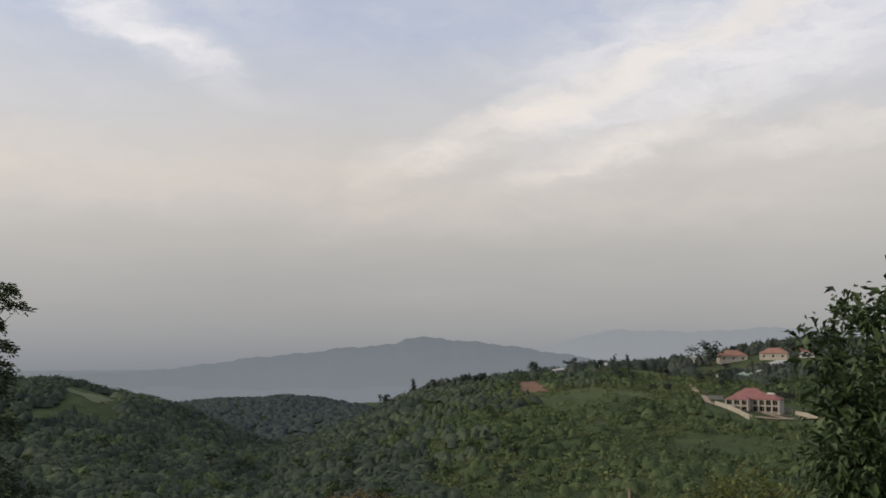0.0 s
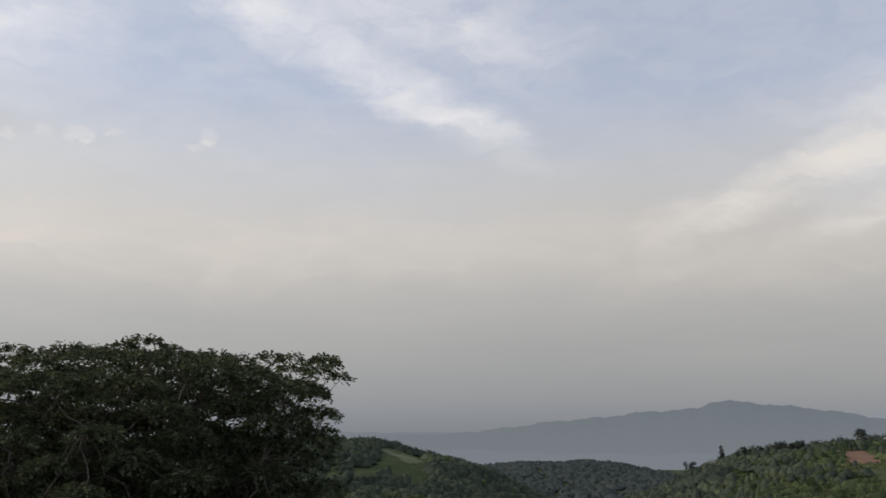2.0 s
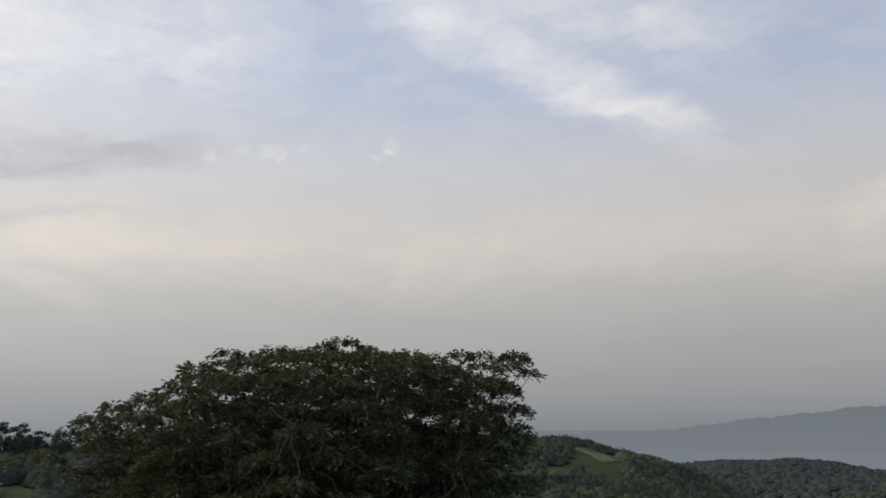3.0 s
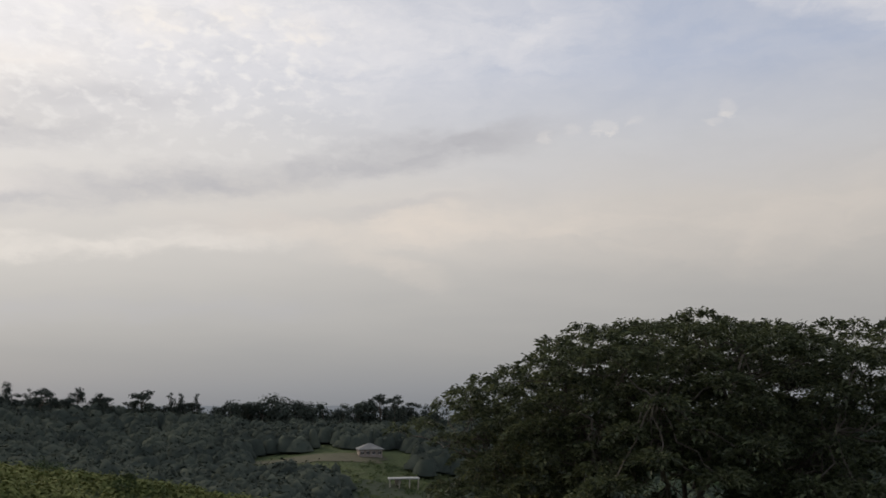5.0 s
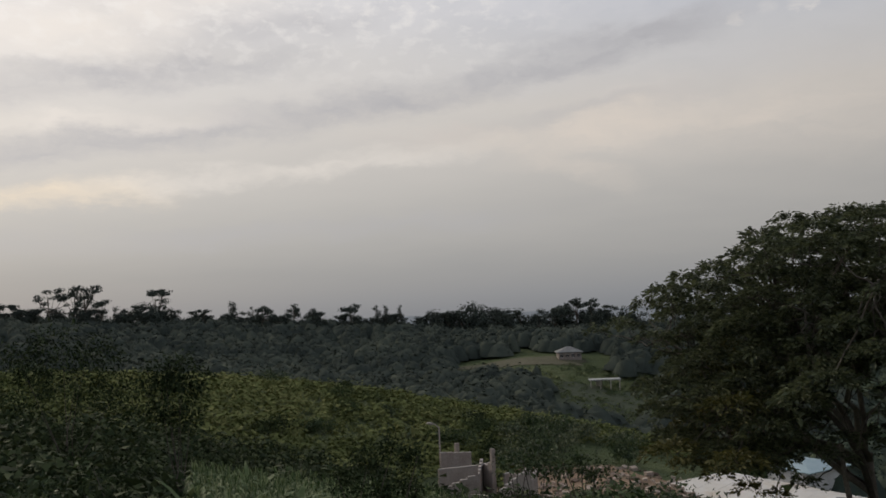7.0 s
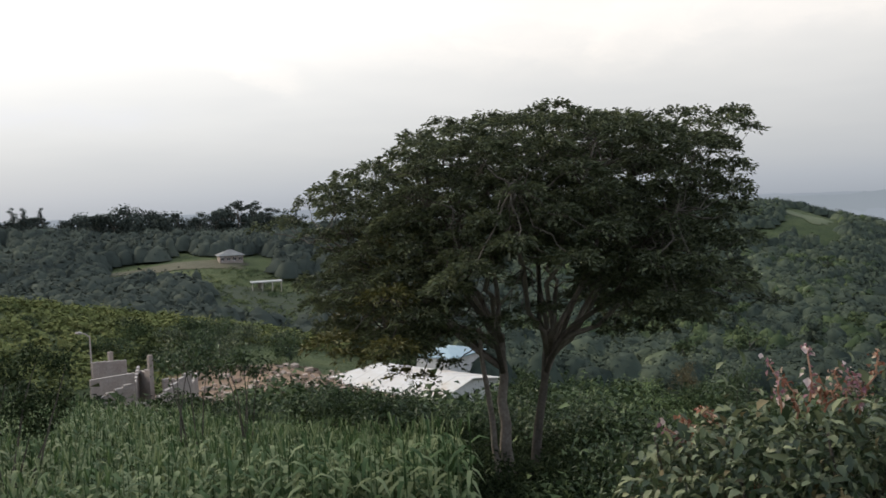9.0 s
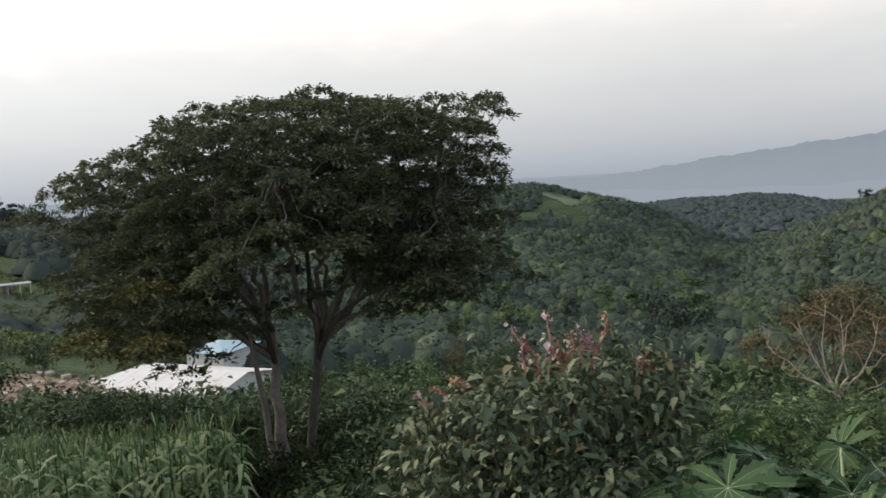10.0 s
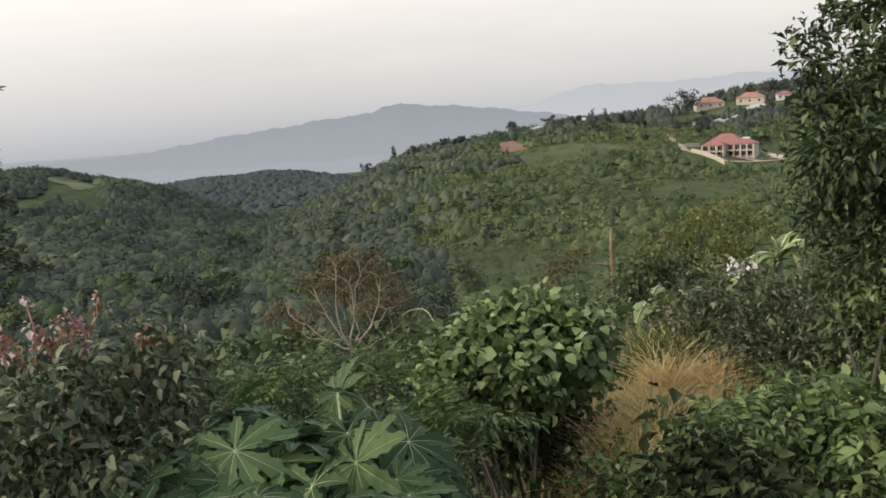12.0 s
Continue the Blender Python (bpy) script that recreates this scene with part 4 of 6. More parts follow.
def ribbon(name, pts, width, mat, label, category, lift=0.4):
    """A track along (bearing, distance) points."""
    P = [place(*q) for q in pts]
    path = []
    for a, b in zip(P[:-1], P[1:]):
        path += [a.lerp(b, t / 6) for t in range(6)]
    path.append(P[-1])
    vs = []
    for i, p in enumerate(path):
        t = (path[min(i + 1, len(path) - 1)] - path[max(i - 1, 0)])
        s = Vector((-t.y, t.x, 0)).normalized() * width * (0.5 + 0.08 * math.sin(i * 1.7))
        for q in (p - s, p, p + s):
            vs.append((q.x, q.y, float(lie(q.x, q.y)[0]) + lift))
    fs = [(i * 3 + j, i * 3 + j + 1, i * 3 + j + 4, i * 3 + j + 3) for i in range(len(path) - 1) for j in (0, 1)]
    tagged(new(name, mesh_from(name, vs, fs, mat, True)), label, category, kind="structure")


M_SOIL = material("brown_soil", ((0.10, 0.07, 0.045), (0.19, 0.13, 0.085), (0.28, 0.20, 0.13)), 0.35, 0.95, 0.5, 9.0)
M_RED = material("red_earth", ((0.12, 0.065, 0.045), (0.17, 0.095, 0.065), (0.20, 0.13, 0.085)), 0.08, 0.95, 0.5, 9.0)
M_TRACK = material("pale_dirt_track", ((0.20, 0.155, 0.11), (0.29, 0.23, 0.165), (0.38, 0.31, 0.23)), 0.15, 0.95, 0.4, 9.0)
M_FIELD = material("pale_green_field", ((0.060, 0.080, 0.040), (0.085, 0.105, 0.052), (0.11, 0.125, 0.066)), 0.05, 0.95, 0.4, 9.0)
M_DRYFIELD = material("dry_grass_field", ((0.050, 0.055, 0.030), (0.075, 0.074, 0.044), (0.10, 0.092, 0.058)), 0.05, 0.95, 0.4, 9.0)
M_PASTURE = material("dull_pasture", ((0.024, 0.036, 0.020), (0.034, 0.048, 0.026), (0.048, 0.062, 0.034)), 0.05, 0.95, 0.4, 9.0)
patch("red_earth_slope", -5.8, 478, 10, 26, M_RED, "bare red earth scar on the hillside", "bare earth", 3, 0.3)
patch("red_earth_slope", -1.2, 170, 9, 5, M_SOIL, "bare brown earth bank among scrub", "bare earth", 5, 0.2)
patch("hill_field", 22.2, 540, 9, 30, M_FIELD, "pale green cleared field on the hill", "field", 2, 0.3, 18)
patch("dry_field", 62.5, 292, 24, 8, M_DRYFIELD, "dry grass strip below the forest", "field", 4, 0.15)
patch("dry_field", 76.5, 392, 14, 9, M_DRYFIELD, "pale dry grass on the wooded slope", "field", 6, 0.2)
patch("hut_field", 57.2, 235, 22, 30, M_PASTURE, "green pasture below the hut", "field", 7, 0.15)
patch("building_site", 57.0, 82, 13, 11, M_SOIL, "bare brown soil of a building site", "bare earth", 8, 0.12)
patch("villa_yard", -20.2, 430, 17, 13, M_DRYFIELD, "dry grass yard round a large villa", "yard", 9, 0.25)
ribbon("dirt_road", ((-15.6, 640), (-15.9, 560), (-16.2, 480), (-16.9, 436), (-19.4, 402), (-21.6, 408), (-23.2, 415)), 3.4, M_TRACK, "pale dirt road climbing past the villa", "road", 0.35)
ribbon("yard_path", ((-19.8, 430), (-20.6, 418), (-21.4, 408)), 4.0, M_TRACK, "pale dirt drive in the villa yard", "path", 0.4)


# ---- houses ----
M_WALL = material("cream_render", ((0.30, 0.27, 0.225), (0.38, 0.35, 0.295), (0.45, 0.42, 0.365)), 0.5, 0.9, 0.2, 8.0)
M_WHITE = material("white_render", ((0.42, 0.42, 0.40), (0.52, 0.52, 0.50), (0.60, 0.60, 0.58)), 0.5, 0.9, 0.2, 8.0)
M_ROOFRED = material("faded_red_roof", ((0.17, 0.072, 0.070), (0.23, 0.105, 0.10), (0.28, 0.145, 0.135)), 0.4, 0.85, 0.2, 8.0)
M_ROOFORANGE = material("orange_tile_roof", ((0.21, 0.105, 0.078), (0.27, 0.145, 0.11), (0.33, 0.20, 0.155)), 0.4, 0.85, 0.2, 8.0)
M_ROOFGREY = material("grey_sheet_roof", ((0.28, 0.29, 0.29), (0.36, 0.37, 0.36), (0.44, 0.45, 0.44)), 0.4, 0.6, 0.2, 8.0)
M_ROOFDULL = material("dull_grey_roof", ((0.14, 0.145, 0.145), (0.19, 0.195, 0.19), (0.24, 0.245, 0.24)), 0.4, 0.8, 0.2, 8.0)
M_ROOFGREEN = material("green_sheet_roof", ((0.18, 0.27, 0.22), (0.25, 0.34, 0.28), (0.30, 0.38, 0.33)), 0.4, 0.7, 0.2, 8.0)
M_ROOFWHITE = material("weathered_white_sheet_roof", ((0.46, 0.37, 0.26), (0.54, 0.52, 0.48), (0.60, 0.60, 0.585)), 0.16, 0.55, 0.1, 9.0)
M_ROOFBLUE = material("pale_blue_sheet_roof", ((0.22, 0.32, 0.36), (0.28, 0.38, 0.42), (0.32, 0.42, 0.46)), 0.3, 0.5, 0.1, 9.0)
M_OPEN = material("dark_opening", ((0.012, 0.012, 0.012), (0.02, 0.02, 0.02)), 1.0, 0.6, 0.0)
M_BLOCK = material("grey_concrete_block", ((0.20, 0.165, 0.145), (0.28, 0.24, 0.215), (0.36, 0.32, 0.29)), 0.9, 0.95, 0.5, 9.0)
M_CAP = material("pale_mortar", ((0.30, 0.27, 0.25), (0.38, 0.35, 0.325)), 1.0, 0.9, 0.3)


def box(x0, y0, z0, x1, y1, z1):
    v = [(x, y, z) for z in (z0, z1) for x, y in ((x0, y0), (x1, y0), (x1, y1), (x0, y1))]
    return v, [(3, 2, 1, 0), (4, 5, 6, 7), (0, 1, 5, 4), (1, 2, 6, 5), (2, 3, 7, 6), (3, 0, 4, 7)]


def hip(x0, y0, x1, y1, z, rise, over=0.6, thick=0.18):
    """A hipped roof with eaves and a fascia."""
    x0, y0, x1, y1 = x0 - over, y0 - over, x1 + over, y1 + over
    w, d = x1 - x0, y1 - y0
    k = min(w, d) / 2
    if w >= d:
        r0, r1 = (x0 + k, (y0 + y1) / 2), (x1 - k * 1.001, (y0 + y1) / 2)
    else:
        r0, r1 = ((x0 + x1) / 2, y0 + k), ((x0 + x1) / 2, y1 - k * 1.001)
    v = [(x0, y0, z), (x1, y0, z), (x1, y1, z), (x0, y1, z), (x0, y0, z + thick), (x1, y0, z + thick), (x1, y1, z + thick), (x0, y1, z + thick),
         (*r0, z + rise), (*r1, z + rise)]
    f = [(3, 2, 1, 0), (0, 1, 5, 4), (1, 2, 6, 5), (2, 3, 7, 6), (3, 0, 4, 7)]
    f += [(4, 5, 9, 8), (5, 6, 9), (6, 7, 8, 9), (7, 4, 8)] if w >= d else [(4, 5, 8), (5, 6, 9, 8), (6, 7, 9), (7, 4, 8, 9)]
    return v, f


def window_part(parent, x, z, w, h, y):
    """An opening with its frame and sill on the front wall; front is towards -y."""
    win = part("window", mesh_from("window", *box(x - w / 2, y - 0.05, z, x + w / 2, y + 0.10, z + h), M_OPEN), parent)
    fr = [box(x - w / 2 - 0.1, y - 0.10, z - 0.08, x + w / 2 + 0.1, y - 0.052, z), box(x - w / 2 - 0.1, y - 0.08, z + h, x + w / 2 + 0.1, y - 0.052, z + h + 0.1),
          box(x - 0.04, y - 0.08, z, x + 0.04, y - 0.052, z + h)]
    part("window_frame", mesh_from("window_frame", *merge(fr), M_WHITE), win)
    return win


def house(az, d, w, dep, h, rise, turn, wall, roof, label, base=None, group="hill houses", windows=3):
    at = base or place(az, d)
    ob = empty("house", at, label, "house", group)
    ob.rotation_euler = (0, 0, radians(az + turn))
    part("wall", mesh_from("wall", *box(-w / 2, -dep / 2, -2.5, w / 2, dep / 2, h), wall), ob)
    part("roof", mesh_from("roof", *hip(-w / 2, -dep / 2, w / 2, dep / 2, h + 0.003, rise), roof), ob)
    for k in range(windows):
        window_part(ob, -w / 2 + w * (k + 0.5) / windows, h * 0.33, min(1.5, w / windows * 0.5), h * 0.42, -dep / 2)
    return ob


def find_d(az, el, d0=380, d1=720):
    """Distance on a bearing at which the ground shows at that slope angle."""
    ds = np.arange(d0, d1, 4.0)
    a = radians(az)
    z = lie(-math.sin(a) * ds, math.cos(a) * ds) - EYE
    return float(ds[np.argmin(np.abs(np.degrees(np.arctan2(z, ds)) - el))])


for az, el, w, dep, h, rise, turn, wall, roof, lb in (
        (-18.4, -0.6, 20, 12, 4.0, 4.2, 12, M_WALL, M_ROOFORANGE, "cream house with an orange hipped roof"),
        (-20.9, -0.45, 19, 12, 4.2, 4.0, -8, M_WALL, M_ROOFORANGE, "cream house with a long orange hipped roof"),
        (-21.4, -1.1, 19, 10, 3.4, 2.6, 6, M_WALL, M_ROOFGREY, "cream bungalow with a grey sheet roof"),
        (-19.2, -1.75, 12, 8, 3.2, 1.8, 10, M_WHITE, M_ROOFGREEN, "white bungalow with a pale green roof"),
        (-20.1, -1.65, 7, 7, 4.2, 1.2, 0, M_WHITE, M_ROOFGREY, "small white block house"),
        (-17.7, -1.75, 6, 5, 2.8, 1.0, 15, M_WHITE, M_ROOFGREY, "small white outhouse on the slope"),
        (-22.8, -0.3, 11, 9, 3.6, 2.6, 14, M_WHITE, M_ROOFRED, "white house with a red roof"),
        (-13.9, -1.0, 20, 9, 3.2, 2.0, 8, M_WALL, M_ROOFGREY, "long tan house on the ridge"),
        (-12.3, -1.0, 9, 8, 3.0, 1.6, 0, M_WHITE, M_ROOFGREY, "white house among ridge trees"),
        (-10.6, -1.1, 9, 8, 3.0, 1.8, 0, M_WALL, M_ROOFGREY, "small cream house among ridge trees"),
        (-7.7, -1.25, 9, 7, 3.0, 1.4, 12, M_WHITE, M_ROOFGREY, "white roofed house on the ridge"),
        (-1.9, -2.35, 9, 7, 3.0, 1.4, -10, M_WHITE, M_ROOFGREY, "small white house half hidden by scrub"),
        (2.4, -3.0, 6, 5, 2.6, 1.0, 0, M_WHITE, M_ROOFGREY, "tiny white house on the shoulder"),
        (-16.2, -0.9, 11, 8, 6.0, 1.2, 5, M_WHITE, M_ROOFGREY, "pale two storey house on the skyline"),
        (-15.1, -0.9, 10, 8, 4.0, 1.6, 0, M_WALL, M_ROOFORANGE, "cream house on the skyline"),
        (-21.3, 0.1, 12, 8, 4.0, 2.6, 10, M_WALL, M_ROOFORANGE, "tan house higher on the hill"),
        (-22.4, 0.1, 10, 8, 3.6, 2.0, 0, M_WHITE, M_ROOFRED, "pale house near the hill top"),
        (-23.6, 0.15, 14, 8, 3.6, 2.0, -6, M_WHITE, M_ROOFGREY, "white house near the hill top"),
        (24.9, -2.0, 8, 6, 3.0, 1.2, 0, M_WHITE, M_ROOFGREY, "small white house on the wooded hill")):
    house(az, find_d(az, el), w, dep, h, rise, turn, wall, roof, lb)
house(59.1, 296, 7.6, 6.4, 2.2, 1.9, 8, M_BLOCK, M_ROOFDULL, "pale hut with a grey hipped roof", group="", windows=4)


def build_villa():
    base = place(-19.7, 432)
    ob = empty("villa", base, "large unfinished two storey villa with faded red hipped roofs", "villa")
    ob.rotation_euler = (0, 0, radians(-19.7 - 14))
    ob.scale = (0.9, 0.9, 0.9)
    part("wall", mesh_from("wall", *box(-12.5, -3, -3, 12.5, 7, 6.2), M_WALL), ob)
    part("wall", mesh_from("wall", *box(-12.5, -9, -3, -1.5, -3.003, 6.2), M_WALL), ob)
    part("wall", mesh_from("wall", *box(-12, 7.003, -3, 2, 15, 8.0), M_WALL), ob)
    part("roof", mesh_from("roof", *hip(-12.5, -3, 12.5, 7, 6.21, 3.2), M_ROOFRED), ob)
    part("roof", mesh_from("roof", *hip(-12.5, -9, -1.5, -2.0, 6.22, 2.6), M_ROOFRED), ob)
    part("roof", mesh_from("roof", *hip(-12, 7.2, 2, 15, 8.01, 3.4), M_ROOFRED), ob)
    part("dormer", mesh_from("dormer", *box(5.5, 1.0, 7.2, 9.0, 4.0, 9.6), M_WHITE), ob, "white box dormer")
    # Black panels paint the shade inside the open galleries.
    for z in (0.4, 3.6):
        for x in (-10.8, -7.0, -3.2):
            window_part(ob, x, z, 2.9, 2.3, -9)
        for x in (0.8, 4.0, 7.2, 10.4):
            window_part(ob, x, z, 2.6, 2.3, -3)
    for x in (-12.4, -9.0, -5.2, -1.6):
        part("column", mesh_from("column", *box(x - 0.3, -10.6, -3, x + 0.3, -10.0, 6.2), M_WALL), ob)
    for x in (2.3, 5.6, 8.8, 12.1):
        part("column", mesh_from("column", *box(x - 0.3, -4.8, -3, x + 0.3, -4.2, 6.2), M_WALL), ob)
    part("balcony", mesh_from("balcony", *box(-12.7, -10.7, 2.9, -1.3, -9.003, 3.25), M_WALL), ob)
    part("balcony", mesh_from("balcony", *box(-1.2, -4.9, 2.9, 12.5, -3.003, 3.25), M_WALL), ob)


build_villa()


def compound_wall(pts, h, label):
    for (a0, d0), (a1, d1) in zip(pts[:-1], pts[1:]):
        A, B = place(a0, d0), place(a1, d1)
        n = 6
        vs, fs = [], []
        s = Vector((-(B - A).y, (B - A).x, 0)).normalized() * 0.15
        for i in range(n + 1):
            p = A.lerp(B, i / n)
            z = float(lie(p.x, p.y)[0])
            for q, zz in ((p - s, z - 1.5), (p - s, z + h), (p + s, z + h), (p + s, z - 1.5)):
                vs.append((q.x, q.y, zz))
        fs = [(i * 4 + j, i * 4 + (j + 1) % 4, i * 4 + 4 + (j + 1) % 4, i * 4 + 4 + j) for i in range(n) for j in range(4)]
        fs += [(0, 1, 2, 3), (n * 4 + 3, n * 4 + 2, n * 4 + 1, n * 4)]
        tagged(new("compound_wall", mesh_from("compound_wall", vs, fs, M_WALL)), label, "wall", "compound walls")


compound_wall(((-17.3, 428), (-18.3, 410), (-19.3, 396)), 2.0, "pale rendered compound wall beside the villa")
compound_wall(((-21.4, 440), (-22.4, 424), (-23.2, 410)), 2.0, "pale rendered compound wall beside the villa")
compound_wall(((-16.9, 446), (-17.8, 452)), 1.8, "pale rendered wall behind the dirt road")


def build_shed():
    c = place(56.9, 262)
    ob = empty("shelter", c, "open shelter with a flat pale grey roof on posts", "shelter")
    ob.rotation_euler = (0, 0, radians(56.9 + 6))
    part("roof", mesh_from("roof", *box(-4.6, -2, 2.5, 4.6, 2, 2.8), M_ROOFGREY), ob)
    for x in (-4.2, -1.4, 1.6, 4.2):
        part("post", mesh_from("post", *box(x - 0.15, -1.8, -1, x + 0.15, -1.5, 2.5), M_WALL), ob)
    part("back_wall", mesh_from("back_wall", *box(-2.4, 1.2, -1, -0.6, 1.5, 2.5), M_WALL), ob)


build_shed()


def build_long_building():
    c1 = aim(45.8, -14.0, 76)
    ground_z = place(47.5, 80).z
    ob = empty("long_building", (c1.x, c1.y, ground_z), "long white building under a stained white sheet roof", "building")
    ob.rotation_euler = (0, 0, radians(8))
    e = c1.z - ground_z
    L, W, rise = 16.0, 10.5, 1.0
    part("wall", mesh_from("wall", *box(-L + 0.5, 0.4, -3.0, -0.35, W - 0.4, e - 0.08), M_WHITE), ob)
    gab = [(-0.35, 0.4, e - 0.08), (-0.35, W - 0.4, e - 0.08), (-0.35, W / 2, e + rise - 0.2), (-0.65, 0.4, e - 0.08), (-0.65, W - 0.4, e - 0.08), (-0.65, W / 2, e + rise - 0.2)]
    part("gable", mesh_from("gable", gab, [(0, 1, 2), (5, 4, 3), (0, 2, 5, 3), (1, 4, 5, 2)], M_WHITE), ob)
    sheets = 16
    for s in (0, 1):
        for k in range(sheets):
            x0, x1 = -L + L * k / sheets, -L + L * (k + 1) / sheets - 0.02
            lift = 0.012 * (k % 2)
            t0, t1 = min(1, (x0 + L) / 3.0 + 0.02), min(1, (x1 + L) / 3.0 + 0.02)
            edge = lambda x, t: (x, W / 2 * t, e + rise * t + lift) if s == 0 else (x, W - W / 2 * t, e + rise * t + lift)
            v = [edge(x0, 0), edge(x1, 0), edge(x1, t1), edge(x0, t0)]
            v += [(x, y, z - 0.07) for x, y, z in v]
            part("roof_sheet", mesh_from("roof_sheet", v, [(0, 1, 2, 3), (7, 6, 5, 4), (0, 4, 5, 1), (1, 5, 6, 2), (2, 6, 7, 3), (3, 7, 4, 0)], M_ROOFWHITE), ob)
    v = [(-L, 0, e), (-L + 3, W / 2, e + rise), (-L, W, e)]
    v += [(x + 0.05, y, z - 0.07) for x, y, z in v]
    part("hip_sheet", mesh_from("hip_sheet", v, [(0, 1, 2), (5, 4, 3), (0, 3, 4, 1), (1, 4, 5, 2), (2, 5, 3, 0)], M_ROOFWHITE), ob)
    part("blue_roof", mesh_from("blue_roof", *hip(-13.0, W + 2.0, -8.0, W + 8.0, e + 0.7, 0.7, 0.3, 0.1), M_ROOFBLUE), ob, "pale blue roof of the annexe")
    part("annexe_wall", mesh_from("annexe_wall", *box(-12.8, W + 2.0, -3.0, -8.2, W + 8.0, e + 0.695), M_WHITE), ob)
    for k, y in enumerate((1.6, 4.4, 6.0, 8.6)):
        hh = 1.5 if k in (0, 2) else 1.0
        part("window", mesh_from("window", *box(-0.40, y - 0.38, e - 0.3 - hh, -0.28, y + 0.38, e - 0.3), M_OPEN), ob)
    for x in (-2, -5, -8, -11, -14):
        part("window", mesh_from("window", *box(x - 0.5, 0.33, e - 1.3, x + 0.5, 0.45, e - 0.4), M_OPEN), ob)


build_long_building()


def block_wall(p, q, h0, h1, label):
    """An unfinished block wall with a pale mortar cap and stepped top."""
    n = 5
    ob = empty("block_wall", p, label, "wall", "unfinished walls")
    d = q - p
    ob.rotation_euler = (0, 0, math.atan2(d.y, d.x))
    L = math.hypot(d.x, d.y)
    low = min(p.z, q.z) - p.z - 1.0
    for k in range(n):
        x0, x1 = L * k / n, L * (k + 1) / n - 0.004
        h = h0 + (h1 - h0) * k / (n - 1)
        part("wall_panel", mesh_from("wall_panel", *box(x0, -0.09, low, x1, 0.09, h), M_BLOCK), ob)
        part("cap", mesh_from("cap", *box(x0, -0.11, h + 0.002, x1, 0.11, h + 0.07), M_CAP), ob)


for (a0, d0), (a1, d1), h0, h1 in (((68.2, 66), (65.6, 67), 3.0, 3.0), ((65.6, 67), (65.3, 71), 3.0, 3.4), ((68.0, 71), (66.0, 72), 4.2, 4.0), ((66.0, 72.0), (64.6, 68.5), 3.4, 4.2),
                                   ((68.4, 62), (65.8, 63), 1.5, 2.2), ((64.3, 63), (62.2, 68), 1.9, 2.5), ((63.9, 68), (62.2, 70), 3.0, 2.4), ((66.2, 60), (64.6, 61), 1.5, 1.2), ((62.2, 68), (61.8, 71), 2.4, 2.6)):
    block_wall(place(a0, d0), place(a1, d1), h0, h1, "unfinished grey block wall with pale mortar top")
for a0, d0, h in ((64.6, 68.7, 5.0), (66.9, 72.5, 5.2)):
    p = place(a0, d0)
    ob = tagged(new("concrete_pillar", mesh_from("concrete_pillar", *box(-0.16, -0.16, -0.5, 0.16, 0.16, h), M_BLOCK)), "bare grey concrete pillar of an unfinished house", "pillar", "site pillars")
    ob.location = p


def build_street_lamp():
    p = place(68.0, 76)
    ob = empty("street_lamp", p, "slim grey street lamp with a white head", "lamp")
    v, f = tube([(0, 0, -0.4), (0, 0, 3), (0, 0, 6.2)], (0.10, 0.08, 0.06), 8)
    part("pole", mesh_from("pole", v, f, M_BLOCK, True), ob)
    v, f = tube([(0, 0, 6.1), (-0.4, -0.2, 6.35), (-0.8, -0.4, 6.4)], (0.05, 0.05, 0.05), 6)
    part("arm", mesh_from("arm", v, f, M_BLOCK, True), ob)
    v, f = tube([(-0.6, -0.3, 6.38), (-0.9, -0.45, 6.42), (-1.3, -0.65, 6.4)], (0.07, 0.13, 0.06), 8)
    part("head", mesh_from("head", v, f, M_CAP, True), ob)


build_street_lamp()
rb = np.random.default_rng(55)
vs, fs = [], []
for k in range(300):
    p = place(rb.uniform(51.5, 62.5), rb.uniform(73, 94))
    s = rb.uniform(0.10, 0.42)
    v, f = box(-s, -s * 0.7, -s * 0.3, s, s * 0.7, s * rb.uniform(0.3, 0.8))
    m = Matrix.Translation(p + Vector((0, 0, 0.12))) @ Euler((rb.uniform(-0.4, 0.4), rb.uniform(-0.4, 0.4), rb.uniform(0, 6))).to_matrix().to_4x4()
    o = len(vs)
    vs += [m @ (Vector(q) * 1.0 + Vector(rb.normal(0, 0.05, 3)) * s) for q in v]
    fs += [tuple(i + o for i in q) for q in f]
M_RUBBLE = material("pale_rubble", ((0.13, 0.095, 0.07), (0.22, 0.165, 0.125), (0.36, 0.30, 0.25)), 0.6, 0.95, 0.3, 8.0, 0, "island", 0.6)
tagged(new("rubble", mesh_from("rubble", vs, fs, M_RUBBLE)), "pale stones and rubble over bare soil", "rubble", kind="stuff")


